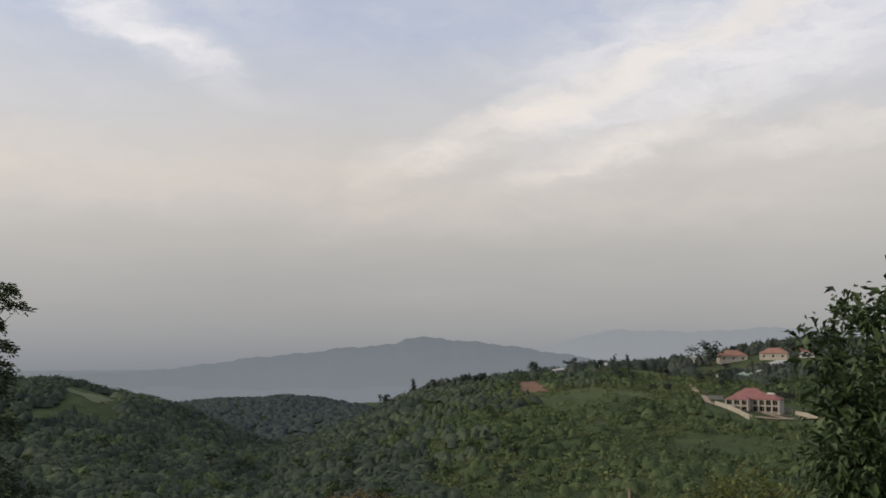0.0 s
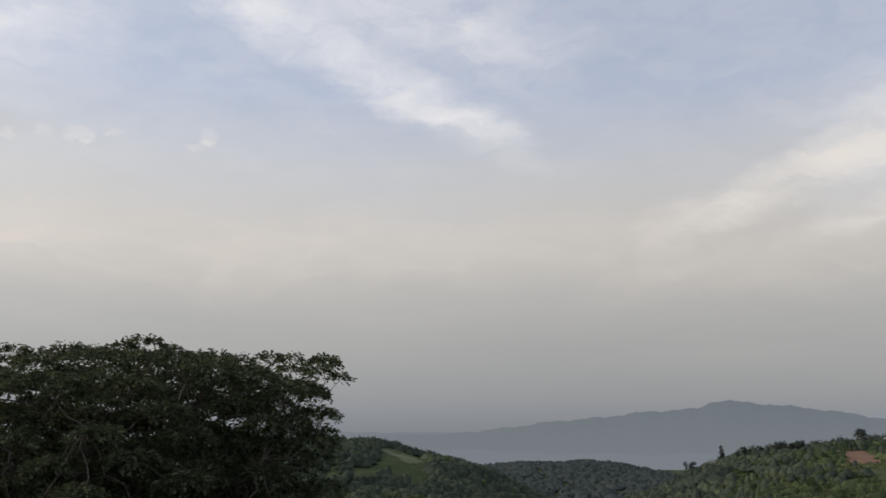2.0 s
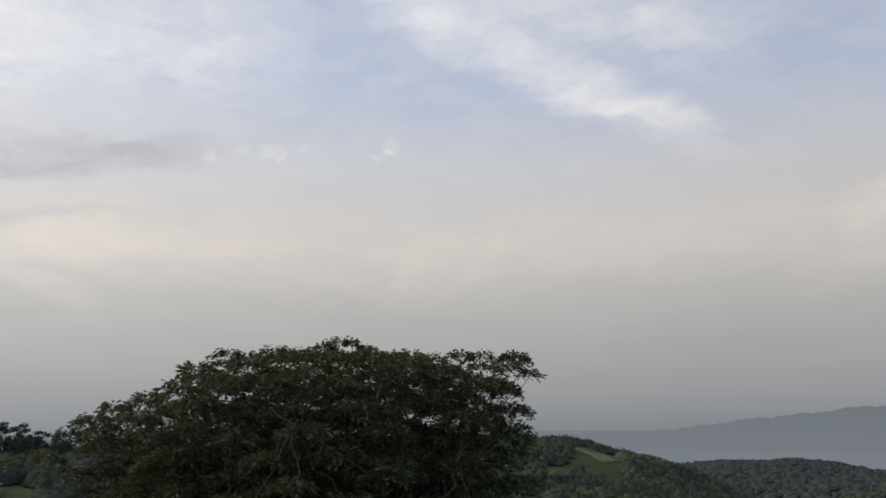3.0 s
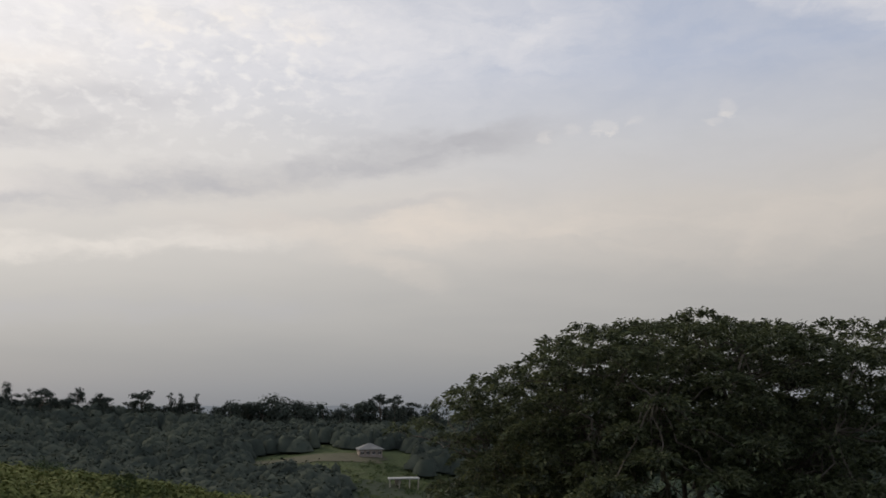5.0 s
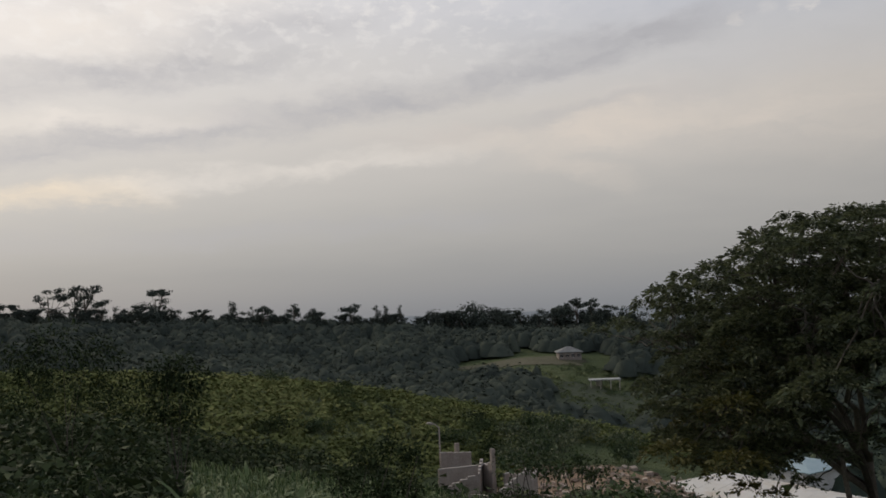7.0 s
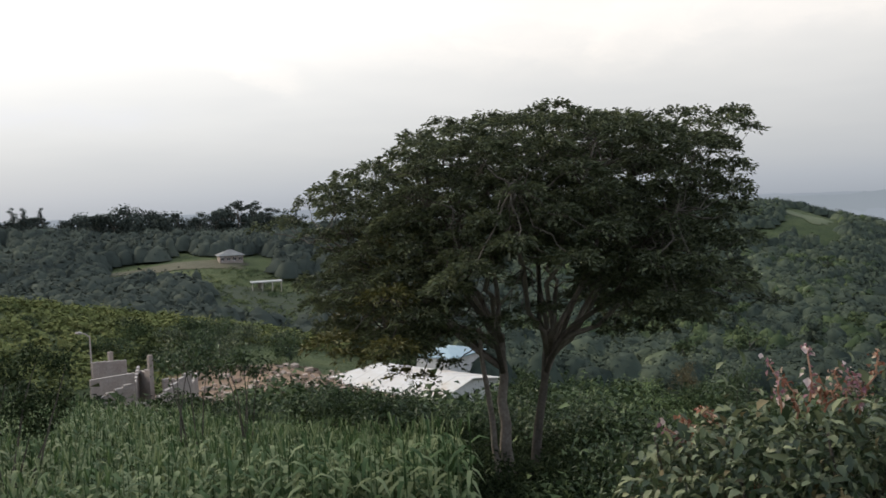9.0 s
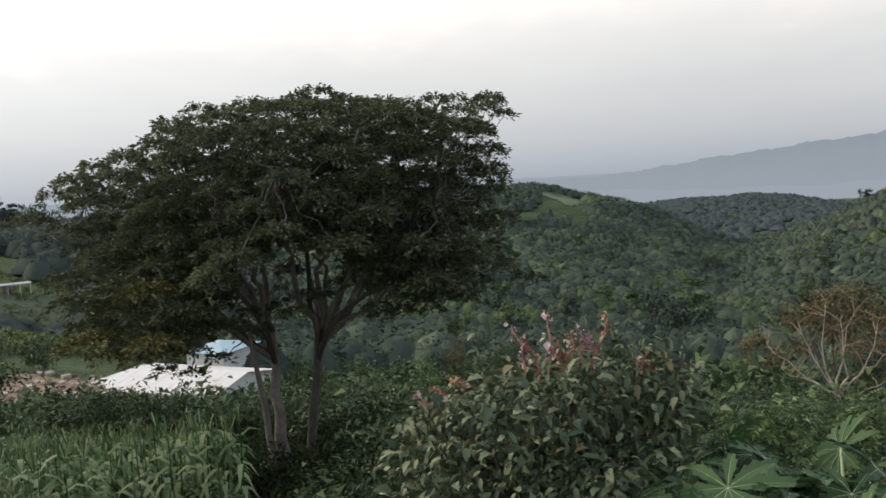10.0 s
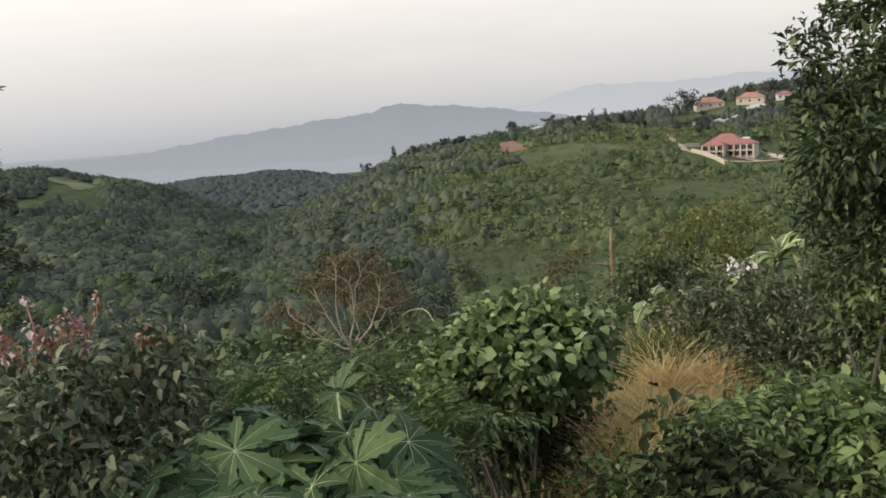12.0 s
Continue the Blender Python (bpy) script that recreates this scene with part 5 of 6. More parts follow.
# ---- trees on the skylines ----
def skyline_tree(az, d, top, kind, seed, mat, group, label, width=1.0):
    """A tree with trunk, limbs and an airy crown; top: slope angle of its tip."""
    rng = np.random.default_rng(seed)
    base = place(az, d)
    H = max(4.0, EYE + d * math.tan(radians(top)) - base.z)
    ob = empty("tree", base, label, "tree", group)
    st = [tube(bend((0, 0, -0.5), (rng.normal(0, 0.3), rng.normal(0, 0.3), H * 0.8), (rng.normal(0, 0.25), 0, 0), 6, rng, 0.05), np.linspace(0.022, 0.009, 6) * H, 6)]
    pads = []
    if kind == "umbrella":
        for k in range(13):
            low = k > 8
            pads.append((Vector((rng.normal(0, 0.17) * H * width, rng.normal(0, 0.17) * H, H * (rng.uniform(0.4, 0.66) if low else rng.uniform(0.72, 0.95)))), H * rng.uniform(0.12, 0.2) * max(width, 0.75), 0.45))
    elif kind == "column":
        for k in range(10):
            t = k / 9
            pads.append((Vector((rng.normal(0, 0.04) * H, rng.normal(0, 0.04) * H, H * (0.3 + 0.64 * t))), H * (0.16 - 0.09 * t) * width, 0.9))
    else:
        for k in range(11):
            pads.append((Vector((rng.normal(0, 0.17) * H * width, rng.normal(0, 0.17) * H, H * rng.uniform(0.45, 0.88))), H * rng.uniform(0.12, 0.2) * width, 0.75))
    for p, r, _ in pads[::2]:
        st.append(tube(bend((0, 0, H * 0.45), p, (0, 0, 0.1 * H * rng.uniform(-1, 0.3)), 5, rng, 0.05), np.linspace(0.012, 0.004, 5) * H, 4))
    v, f = merge(st)
    part("trunk", mesh_from("trunk", v, f, M_BARK_DARK), ob)
    vs, qs, off = [], [], 0
    for p, r, fl in pads:
        s, o = shell(rng, 62, 0.7)
        v, q = card_cloud(rng, np.array(p) + s * np.array((r, r, r * fl)), o, 0.17 * r + 0.16, 0.4, 3)
        vs.append(v), qs.append(q + off)
        off += len(v)
    tagged(part("crown", fast_mesh("crown", np.concatenate(vs), np.concatenate(qs), mat), ob), kind="stuff")


for k, (az, top, kind, w) in enumerate(((95.3, 0.9, "round", 1.0), (93.6, 0.7, "umbrella", 1.0), (91.7, 1.6, "umbrella", 0.6), (90.3, 1.5, "umbrella", 0.5), (89.7, 1.7, "umbrella", 0.9), (88.8, 1.1, "umbrella", 0.6),
                                        (87.2, 0.5, "round", 0.8), (86.6, 0.75, "round", 0.9), (85.5, 1.35, "umbrella", 0.9), (84.6, 0.3, "round", 0.9), (82.7, -0.1, "umbrella", 0.9), (80.9, 0.35, "column", 1.5),
                                        (79.6, 0.1, "round", 0.6), (79.0, 0.0, "umbrella", 1.0), (77.0, 0.1, "round", 0.9), (75.8, -0.2, "round", 0.8), (73.3, 0.0, "umbrella", 1.1), (71.6, -0.25, "column", 1.0),
                                        (71.0, -0.3, "column", 1.0), (70.0, -0.3, "column", 0.8), (67.9, -0.7, "round", 1.2), (66.0, -0.5, "round", 0.9), (65.2, -0.35, "round", 1.4), (63.2, -0.7, "round", 0.9), (62.1, -0.8, "round", 1.0), (60.4, -1.0, "round", 0.7),
                                        (59.2, -0.7, "umbrella", 0.8), (58.4, -0.35, "umbrella", 0.6), (57.5, -0.45, "umbrella", 0.9), (56.4, -0.9, "umbrella", 0.8), (55.3, -0.9, "round", 1.0))):
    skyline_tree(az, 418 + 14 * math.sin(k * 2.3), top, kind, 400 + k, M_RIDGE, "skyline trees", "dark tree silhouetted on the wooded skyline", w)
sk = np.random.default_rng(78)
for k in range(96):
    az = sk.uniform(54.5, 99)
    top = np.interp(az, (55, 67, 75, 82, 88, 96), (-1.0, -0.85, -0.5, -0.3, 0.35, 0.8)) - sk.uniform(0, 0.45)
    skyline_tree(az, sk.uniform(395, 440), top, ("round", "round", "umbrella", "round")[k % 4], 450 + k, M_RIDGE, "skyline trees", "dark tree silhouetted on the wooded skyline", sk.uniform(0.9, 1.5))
tr = np.random.default_rng(77)
for k in range(44):
    az = tr.uniform(-24.5, 4.5)
    el = np.interp(az, (-24, -20, -16, -11, -7, -2, 2, 5), (0.6, 0.1, -0.8, -0.9, -1.0, -2.0, -2.7, -3.6))
    d = find_d(az, el - 0.05)
    skyline_tree(az, d, el + tr.uniform(0.3, 0.75), ("round", "column", "round")[k % 3], 500 + k, M_RIDGE, "ridge trees", "dark tree on the settled ridge", tr.uniform(0.8, 1.3))
for k in range(44):
    az, d = tr.uniform(-25, -11), tr.uniform(470, 640)
    if clear_spots(az, d) or abs(az + 15.9) < 0.5:
        continue
    g_el = math.degrees(math.atan2(place(az, d).z - EYE, d))
    skyline_tree(az, d, g_el + tr.uniform(0.4, 0.8), ("round", "round", "column")[k % 3], 650 + k, M_RIDGE, "village trees", "dark leafy tree among the hill houses", tr.uniform(0.9, 1.5))
for k in range(60):
    az, d = tr.uniform(-5, 36), tr.uniform(130, 420)
    if clear_spots(az, d):
        continue
    H = tr.uniform(6, 10)
    skyline_tree(az, d, math.degrees(math.atan2(place(az, d).z + H - EYE, d)), ("round", "umbrella", "round")[k % 3], 750 + k, (M_FOREST, M_THICKET, M_SCRUB)[k % 3], "valley trees", "tall tree standing out of the valley woods", tr.uniform(0.8, 1.2))
skyline_tree(-17.1, 660, 0.7, "round", 601, M_RIDGE, "ridge trees", "big round dark tree beside the houses", 1.7)
skyline_tree(1.95, 600, -1.75, "column", 602, M_RIDGE, "ridge trees", "lone dark tree standing up on the ridge", 1.2)


# ---- maize field ----
def build_maize():
    rng = np.random.default_rng(61)
    vs, qs, off = [], [], 0
    n = 3200
    az = rng.uniform(45.5, 84, n * 2)
    d = np.sqrt(rng.uniform(11.5**2, 39**2, n * 2))
    far = np.interp(az, (45, 52, 66, 84), (22, 29, 36, 38))
    ok = (d < far) & ~((az < 47) & (d > 19))
    az, d = az[ok][:n], d[ok][:n]
    x, y = -np.sin(np.radians(az)) * d, np.cos(np.radians(az)) * d
    z = lie(x, y)
    stalks = []
    for px, py, pz in zip(x, y, z):
        H = rng.uniform(1.35, 2.0)
        base = np.array((px, py, pz))
        stalks.append(tube([base, base + np.array((rng.normal(0, 0.06), rng.normal(0, 0.06), H))], (0.018, 0.008), 3))
        turn = rng.uniform(0, 6.28)
        for k in range(9):
            a = turn + k * 2.6 + rng.normal(0, 0.4)
            h0 = H * (0.25 + 0.08 * k)
            L = rng.uniform(0.34, 0.58)
            dr = np.array((math.cos(a), math.sin(a), 0))
            sd = np.array((-dr[1], dr[0], 0))
            pts = []
            for j in range(4):
                t = j / 3
                c = base + np.array((0, 0, h0)) + dr * L * t * 0.85 + np.array((0, 0, L * (0.95 * t - 1.25 * t * t)))
                w = 0.040 * (1 - (2 * t - 0.7) ** 2 * 0.55) * (1 if j < 3 else 0.15)
                pts += [c - sd * w, c + sd * w]
            vs.append(np.array(pts))
            qs.append(np.array([[0, 1, 3, 2], [2, 3, 5, 4], [4, 5, 7, 6]]) + off)
            off += 8
        if rng.random() < 0.6:
            for k in range(3):
                a = rng.uniform(0, 6.28)
                t0 = base + np.array((0, 0, H - 0.05))
                t1 = t0 + np.array((math.cos(a) * 0.1, math.sin(a) * 0.1, 0.24))
                sd = np.array((-math.sin(a), math.cos(a), 0)) * 0.012
                vs.append(np.array([t0 - sd, t0 + sd, t1 + sd, t1 - sd]))
                qs.append(np.array([[0, 1, 2, 3]]) + off)
                off += 4
    field = empty("maize_field", (0, 0, 0), "field of tall green maize with pale tassels", "maize", kind="stuff")
    tagged(part("leaves", fast_mesh("leaves", np.concatenate(vs), np.concatenate(qs), M_MAIZE), field), kind="stuff")
    v, f = merge(stalks)
    tagged(part("stalks", mesh_from("stalks", v, f, M_MAIZE), field), kind="stuff")


build_maize()


def lobes_at(base, spec):
    """Lobes given as bearing, slope angle, distance, radius, height radius."""
    return [(aim(a, e, d) - base, (r, r, h)) for a, e, d, r, h in spec]


def seen_bush(name, seed, az, d, spec, leaf, count, mat, label, **kw):
    base = place(az, d)
    return bush_thing(name, seed, base, lobes_at(base, spec), leaf, count, mat, label, **kw)


# trees and shrubs round the maize
seen_bush("small_tree", 701, 74.2, 17, [(74.6, -10.6, 17, 0.32, 0.28), (73.2, -9.6, 17.2, 0.34, 0.28), (71.6, -8.9, 17, 0.30, 0.26), (70.2, -9.4, 16.8, 0.30, 0.25), (72.6, -11.6, 17, 0.42, 0.26), (70.6, -11.4, 17, 0.34, 0.3), (74.4, -12.4, 17, 0.32, 0.2), (71.6, -12.9, 17, 0.36, 0.2)],
          0.085, 3400, M_WEST, "small dark leafy tree standing in the maize", category="tree", stems=8)
seen_bush("sapling", 702, 62.6, 21, [(63.4, -10.3, 21, 0.6, 0.3), (62.3, -10.0, 21, 0.6, 0.35), (61.2, -10.6, 21, 0.5, 0.3)], 0.12, 700, M_DARK, "thin sapling with a sparse feathery top", category="tree", group="saplings", stems=5)
seen_bush("sapling", 703, 59.6, 22, [(60.2, -10.6, 22, 0.6, 0.35), (59.0, -10.4, 22, 0.55, 0.35), (58.0, -11.0, 22, 0.5, 0.3)], 0.12, 700, M_DARK, "thin sapling with a sparse feathery top", category="tree", group="saplings", stems=5)
cr = np.random.default_rng(71)
for k in range(20):
    az = 39 + k * 1.25
    d = cr.uniform(31, 40) if az < 52 else cr.uniform(38, 46)
    w, h = cr.uniform(1.5, 2.4), (cr.uniform(2.2, 3.1) if az < 55 else cr.uniform(1.3, 2.0))
    h *= 0.62 if 42 < az < 48.5 else 1.0
    bush_thing("bush", 720 + k, place(az, d), rough_lobes(cr, 7, w, h), 0.2, 1200, (M_DARK, M_WEST, M_DARK)[k % 3], "dense dark shrub behind the maize", "bush", "hedge shrubs", 4)
for k in range(16):
    az, d = cr.uniform(50, 64), cr.uniform(92, 116)
    bush_thing("bush", 760 + k, place(az, d), rough_lobes(cr, 6, cr.uniform(2, 3.4), cr.uniform(2.0, 3.4)), 0.36, 900, (M_DARK, M_BUSH)[k % 2], "dark shrub edging the building site", "bush", "site shrubs", 3)


# ---- shrubs close to the terrace ----
M_RIB = material("pale_leaf_rib", ((0.32, 0.38, 0.20), (0.42, 0.47, 0.28)), 3.0, 0.5, 0.0)
M_PINK = leaf_mat("pink_petals", (0.28, 0.13, 0.16), (0.38, 0.22, 0.23), (0.56, 0.46, 0.43), 0.6, 0.3)
M_RUSTPET = leaf_mat("rust_seed_pods", (0.20, 0.07, 0.04), (0.34, 0.16, 0.10), (0.55, 0.40, 0.30), 0.7, 0.2)


def flower_spike(parent, foot, tip, seed, mat):
    rng = np.random.default_rng(seed)
    path = bend(foot, tip, (0.02, 0.01, 0), 7, rng, 0.008)
    v, f = tube(path, np.linspace(0.008, 0.004, 7), 5)
    st = part("flower_spike", mesh_from("flower_spike", v, f, M_RUSTPET), parent, "brown flower stalk")
    P = np.array([path[int(i)] for i in rng.integers(2, 7, 34)]) + rng.normal(0, 0.018, (34, 3))
    v, q = leaf_cloud(rng, P, unit(rng.normal(0, 1, (34, 3))), 0.036, 0.8, 0.1, 0.2, 0.4)
    tagged(part("blossoms", fast_mesh("blossoms", v, q, mat), st), kind="stuff")


def build_flower_bush():
    d = 5.2
    spec = [(24.5, -16.0, d, 0.62, 0.42), (28.5, -16.8, d, 0.5, 0.38), (20.5, -15.6, d + 0.1, 0.5, 0.40), (17.5, -15.2, d, 0.36, 0.30), (31.5, -18.2, d - 0.1, 0.40, 0.36), (26.5, -20.5, d - 0.3, 0.6, 0.45), (21, -20.5, d - 0.3, 0.6, 0.45), (17.5, -19.5, d, 0.4, 0.4), (30, -22, d - 0.2, 0.5, 0.4), (23.5, -24.5, d - 0.4, 0.7, 0.5), (17.0, -13.8, d, 0.16, 0.14), (16.4, -12.7, d, 0.10, 0.10), (33.0, -16.4, d, 0.2, 0.16)]
    ob = seen_bush("flowering_shrub", 801, 24.5, d, spec, 0.075, 8600, M_BUSH, "dark leafed shrub with pink and rusty flower spikes", category="shrub", stems=14, aspect=0.5, droop=0.5, jitter=0.75, round_leaf=True)
    base = place(24.5, d)
    rng = np.random.default_rng(805)
    vs, qs, off = [], [], 0
    for a, e, dd, r, h in spec:
        s, o = shell(rng, int(6 + 110 * r * h), 0.25)
        v, q = leaf_cloud(rng, np.array(aim(a, e, dd) - base) + s * np.array((r, r, h)) * 1.05, o, 0.07, 0.55, 0.4, 0.14, 0.7, True)
        vs.append(v), qs.append(q + off)
        off += len(v)
    tagged(part("foliage", fast_mesh("foliage", np.concatenate(vs), np.concatenate(qs), M_RUST), ob, "withered brown leaves"), kind="stuff")
    for k, (az, e0, az1, e1, m) in enumerate(((24.6, -14.0, 24.6, -9.6, 0), (26.0, -14.0, 26.9, -10.6, 0), (23.6, -13.5, 23.0, -10.9, 1), (22.0, -13.5, 20.6, -10.0, 1), (21.6, -13.5, 21.9, -11.4, 0), (25.2, -14, 25.9, -11.6, 1), (18.6, -13.6, 18.2, -12.6, 1), (24.0, -13, 23.9, -11.9, 1),
                                              (22.8, -13.5, 22.3, -11.0, 0), (30.5, -15, 30.9, -13.6, 1), (32.3, -16, 33.4, -14.6, 0), (31.8, -16, 32.2, -14.0, 1), (29.2, -20, 29.9, -19.0, 1), (28.0, -19.0, 28.6, -18.0, 1))):
        flower_spike(ob, aim(az, e0, d) - base, aim(az1, e1, d - 0.05) - base, 810 + k, (M_PINK, M_RUSTPET)[m])


build_flower_bush()


def frond_mesh(seed, L, w, n, mat):
    """A feathery drooping leaf: rachis with paired leaflets, growing along +x."""
    rng = np.random.default_rng(seed)
    P, O = [], []
    for i in range(n):
        t = (i + 1) / n
        c = np.array((L * t * 0.9, 0, 0.25 * L * t - 0.55 * L * t * t))
        for s in (-1, 1):
            P.append(c)
            O.append((0.35, s, -0.15))
    v, q = leaf_cloud(rng, np.array(P), np.array(O), w, 0.28, 0.1, 0.05, 0.12)
    return fast_mesh("frond", v, q, mat)


def feather_shrub(az, d, tops, seed, mat, label, L=0.55, per=12):
    """A shrub of feathery fronds that spring from a few heads."""
    rng = np.random.default_rng(seed)
    base = place(az, d)
    ob = empty("feathery_shrub", base, label, "shrub", "feathery shrubs")
    variants = [frond_mesh(seed + k, L * rng.uniform(0.85, 1.15), 0.085, 17, mat) for k in range(3)]
    st = []
    for a, e, dd in tops:
        p = aim(a, e, dd) - base
        st.append(tube(bend((rng.normal(0, 0.08), rng.normal(0, 0.08), -0.1), p, (0.1, 0, 0.1), 6, rng, 0.02), np.linspace(0.02, 0.007, 6), 5))
        for k in range(per):
            f = part("frond", variants[k % 3], ob)
            f.location = p + Vector(rng.normal(0, 0.05, 3))
            f.rotation_euler = (rng.normal(0, 0.25), rng.uniform(-0.7, 0.35), rng.uniform(0, 6.28))
    v, f = merge(st)
    tagged(part("stem", mesh_from("stem", v, f, M_BARK_DARK), ob), kind="stuff")


feather_shrub(10.6, 8.0, [(11.6, -17.2, 8), (10.6, -16.2, 8.1), (9.6, -16.8, 8), (12.3, -18.4, 7.8), (10.9, -18.2, 7.9)], 830, M_GREEN, "green feathery shrub with drooping leaves")
feather_shrub(4.4, 9.5, [(6.3, -16.6, 9.4), (5.2, -15.9, 9.6), (4.0, -15.7, 9.5), (2.9, -16.3, 9.4), (4.6, -17.6, 9.2), (6.8, -18.0, 9.2), (3.0, -18.0, 9.3)], 840, M_GREEN, "green feathery shrub with drooping leaves", 0.6)
feather_shrub(-2.4, 6.4, [(-0.2, -19.5, 6.3), (-1.8, -20.0, 6.2), (-3.4, -20.3, 6.2), (0.5, -21.0, 6.2)], 850, M_GREEN, "green feathery shrub with drooping leaves", 0.5)
feather_shrub(-22.6, 5.8, [(-22.2, -18.6, 5.8), (-23.6, -19.4, 5.7)], 856, M_LIME, "pale lime feathery sprig over darker shrubs", 0.26, 7)
feather_shrub(-27.4, 5.5, [(-27.2, -18.9, 5.5), (-28.4, -19.6, 5.4)], 857, M_LIME, "pale lime feathery sprig over darker shrubs", 0.26, 7)
feather_shrub(-20.0, 5.2, [(-19.6, -21.2, 5.2), (-21.0, -20.6, 5.3)], 858, M_GREEN, "green feathery shrub with drooping leaves", 0.3, 8)
seen_bush("vine_thicket", 861, -5.4, 7.2, [(-4.0, -15.2, 7.2, 0.42, 0.32), (-6.8, -14.5, 7.3, 0.48, 0.28), (-9.4, -15.4, 7.3, 0.38, 0.3), (-2.2, -16.8, 7.1, 0.36, 0.36), (-5.4, -16.8, 7.1, 0.55, 0.32), (-8.4, -16.8, 7.2, 0.45, 0.32), (-1.0, -18.8, 7.0, 0.36, 0.4), (-9.8, -17.5, 7.4, 0.3, 0.3)],
          0.082, 8000, M_GREEN, "mound of broad green vine leaves over a dark hollow", category="shrub", stems=9, aspect=0.85, droop=0.4, round_leaf=True)
# Sunlight on the thicket is put into these paler leaves.
seen_bush("sun_paled_vine", 862, -5.6, 7.25, [(-4.6, -14.3, 7.1, 0.34, 0.14), (-7.2, -13.5, 7.2, 0.42, 0.10), (-9.8, -14.2, 7.2, 0.3, 0.12), (-2.4, -15.7, 7.0, 0.28, 0.18), (-3.6, -17.2, 6.85, 0.3, 0.2), (-6.6, -16.2, 6.85, 0.36, 0.2), (-9.4, -16.0, 7.0, 0.28, 0.16)],
          0.100, 1900, M_LIME, "paler vine leaves painting sunlight on the thicket top", category="shrub", stems=4, aspect=0.85, droop=0.3, round_leaf=True)
# Added dark shrub paints the shade of the hollow under the vine.
seen_bush("hollow_shade_shrub", 863, -6.5, 7.6, [(-5.0, -19.5, 7.7, 0.5, 0.4), (-8.5, -20.0, 7.7, 0.5, 0.45), (-6.5, -22.5, 7.5, 0.6, 0.4), (-3.0, -22.0, 7.6, 0.4, 0.4), (-10.0, -22.5, 7.6, 0.4, 0.3)], 0.1, 2600, M_WEST, "added dark shrub as shade under the vine mound", category="shrub", stems=6)
v, f = tube([aim(-1.6, -14.6, 7.1), aim(-0.6, -13.9, 7.1), aim(-0.1, -13.0, 7.1), aim(0.3, -12.75, 7.15), aim(1.1, -12.8, 7.2), aim(1.7, -13.1, 7.2)], (0.0042, 0.004, 0.0036, 0.003, 0.0025, 0.002), 6)
tagged(new("vine_shoot", mesh_from("vine_shoot", v, f, M_RIB, True)), "pale curling vine shoot above the thicket", "vine")


# ---- pawpaw plants ----
M_PAPAYA = material("pawpaw_leaf", ((0.030, 0.064, 0.024), (0.048, 0.094, 0.034), (0.080, 0.136, 0.054)), 3.0, 0.55, 0.25, 9.0, 0.0, "object", 0.5, 0.25, 0.2)


def pawpaw_leaf(seed):
    """A deeply cut hand-shaped leaf of unit radius in the xy plane, and its pale ribs."""
    rng = np.random.default_rng(seed)
    vs, fs, ribs = [], [], []
    n = 9
    for k in range(n):
        a = -2.55 + 5.1 * k / (n - 1) + rng.normal(0, 0.05)
        L = (0.72 + 0.28 * math.cos(a * 0.6)) * rng.uniform(0.92, 1.08)
        dr, sd = Vector((math.cos(a), math.sin(a), 0)), Vector((-math.sin(a), math.cos(a), 0))
        droop = rng.uniform(0.20, 0.34)
        m = 10
        o = len(vs)
        spine = []
        for i in range(m):
            t = i / (m - 1)
            c = dr * L * t + Vector((0, 0, 0.10 * t - droop * t * t))
            w = L * (0.030 + 0.150 * math.sin(math.pi * min(1, t * 1.02) ** 1.35)) * (1.0 if i % 2 == 0 else 0.66)
            if t > 0.97:
                w = 0.006
            fwd = dr * (0.06 * L if i % 2 == 0 and 0.2 < t < 0.95 else 0)
            spine.append(c)
            vs += [c - sd * w + fwd + Vector((0, 0, w * 0.30)), c, c + sd * w + fwd + Vector((0, 0, w * 0.30))]
        for i in range(m - 1):
            for j in (0, 1):
                fs.append((o + i * 3 + j, o + i * 3 + 3 + j, o + i * 3 + 4 + j, o + i * 3 + 1 + j))
        ribs.append(tube([p + Vector((0, 0, 0.006)) for p in spine[:9]], np.linspace(0.0055, 0.0015, 9), 4))
    return mesh_from("leaf", vs, fs, M_PAPAYA), mesh_from("rib", *merge(ribs), M_RIB)


PAPAYA = [pawpaw_leaf(k) for k in (901, 902, 903)]


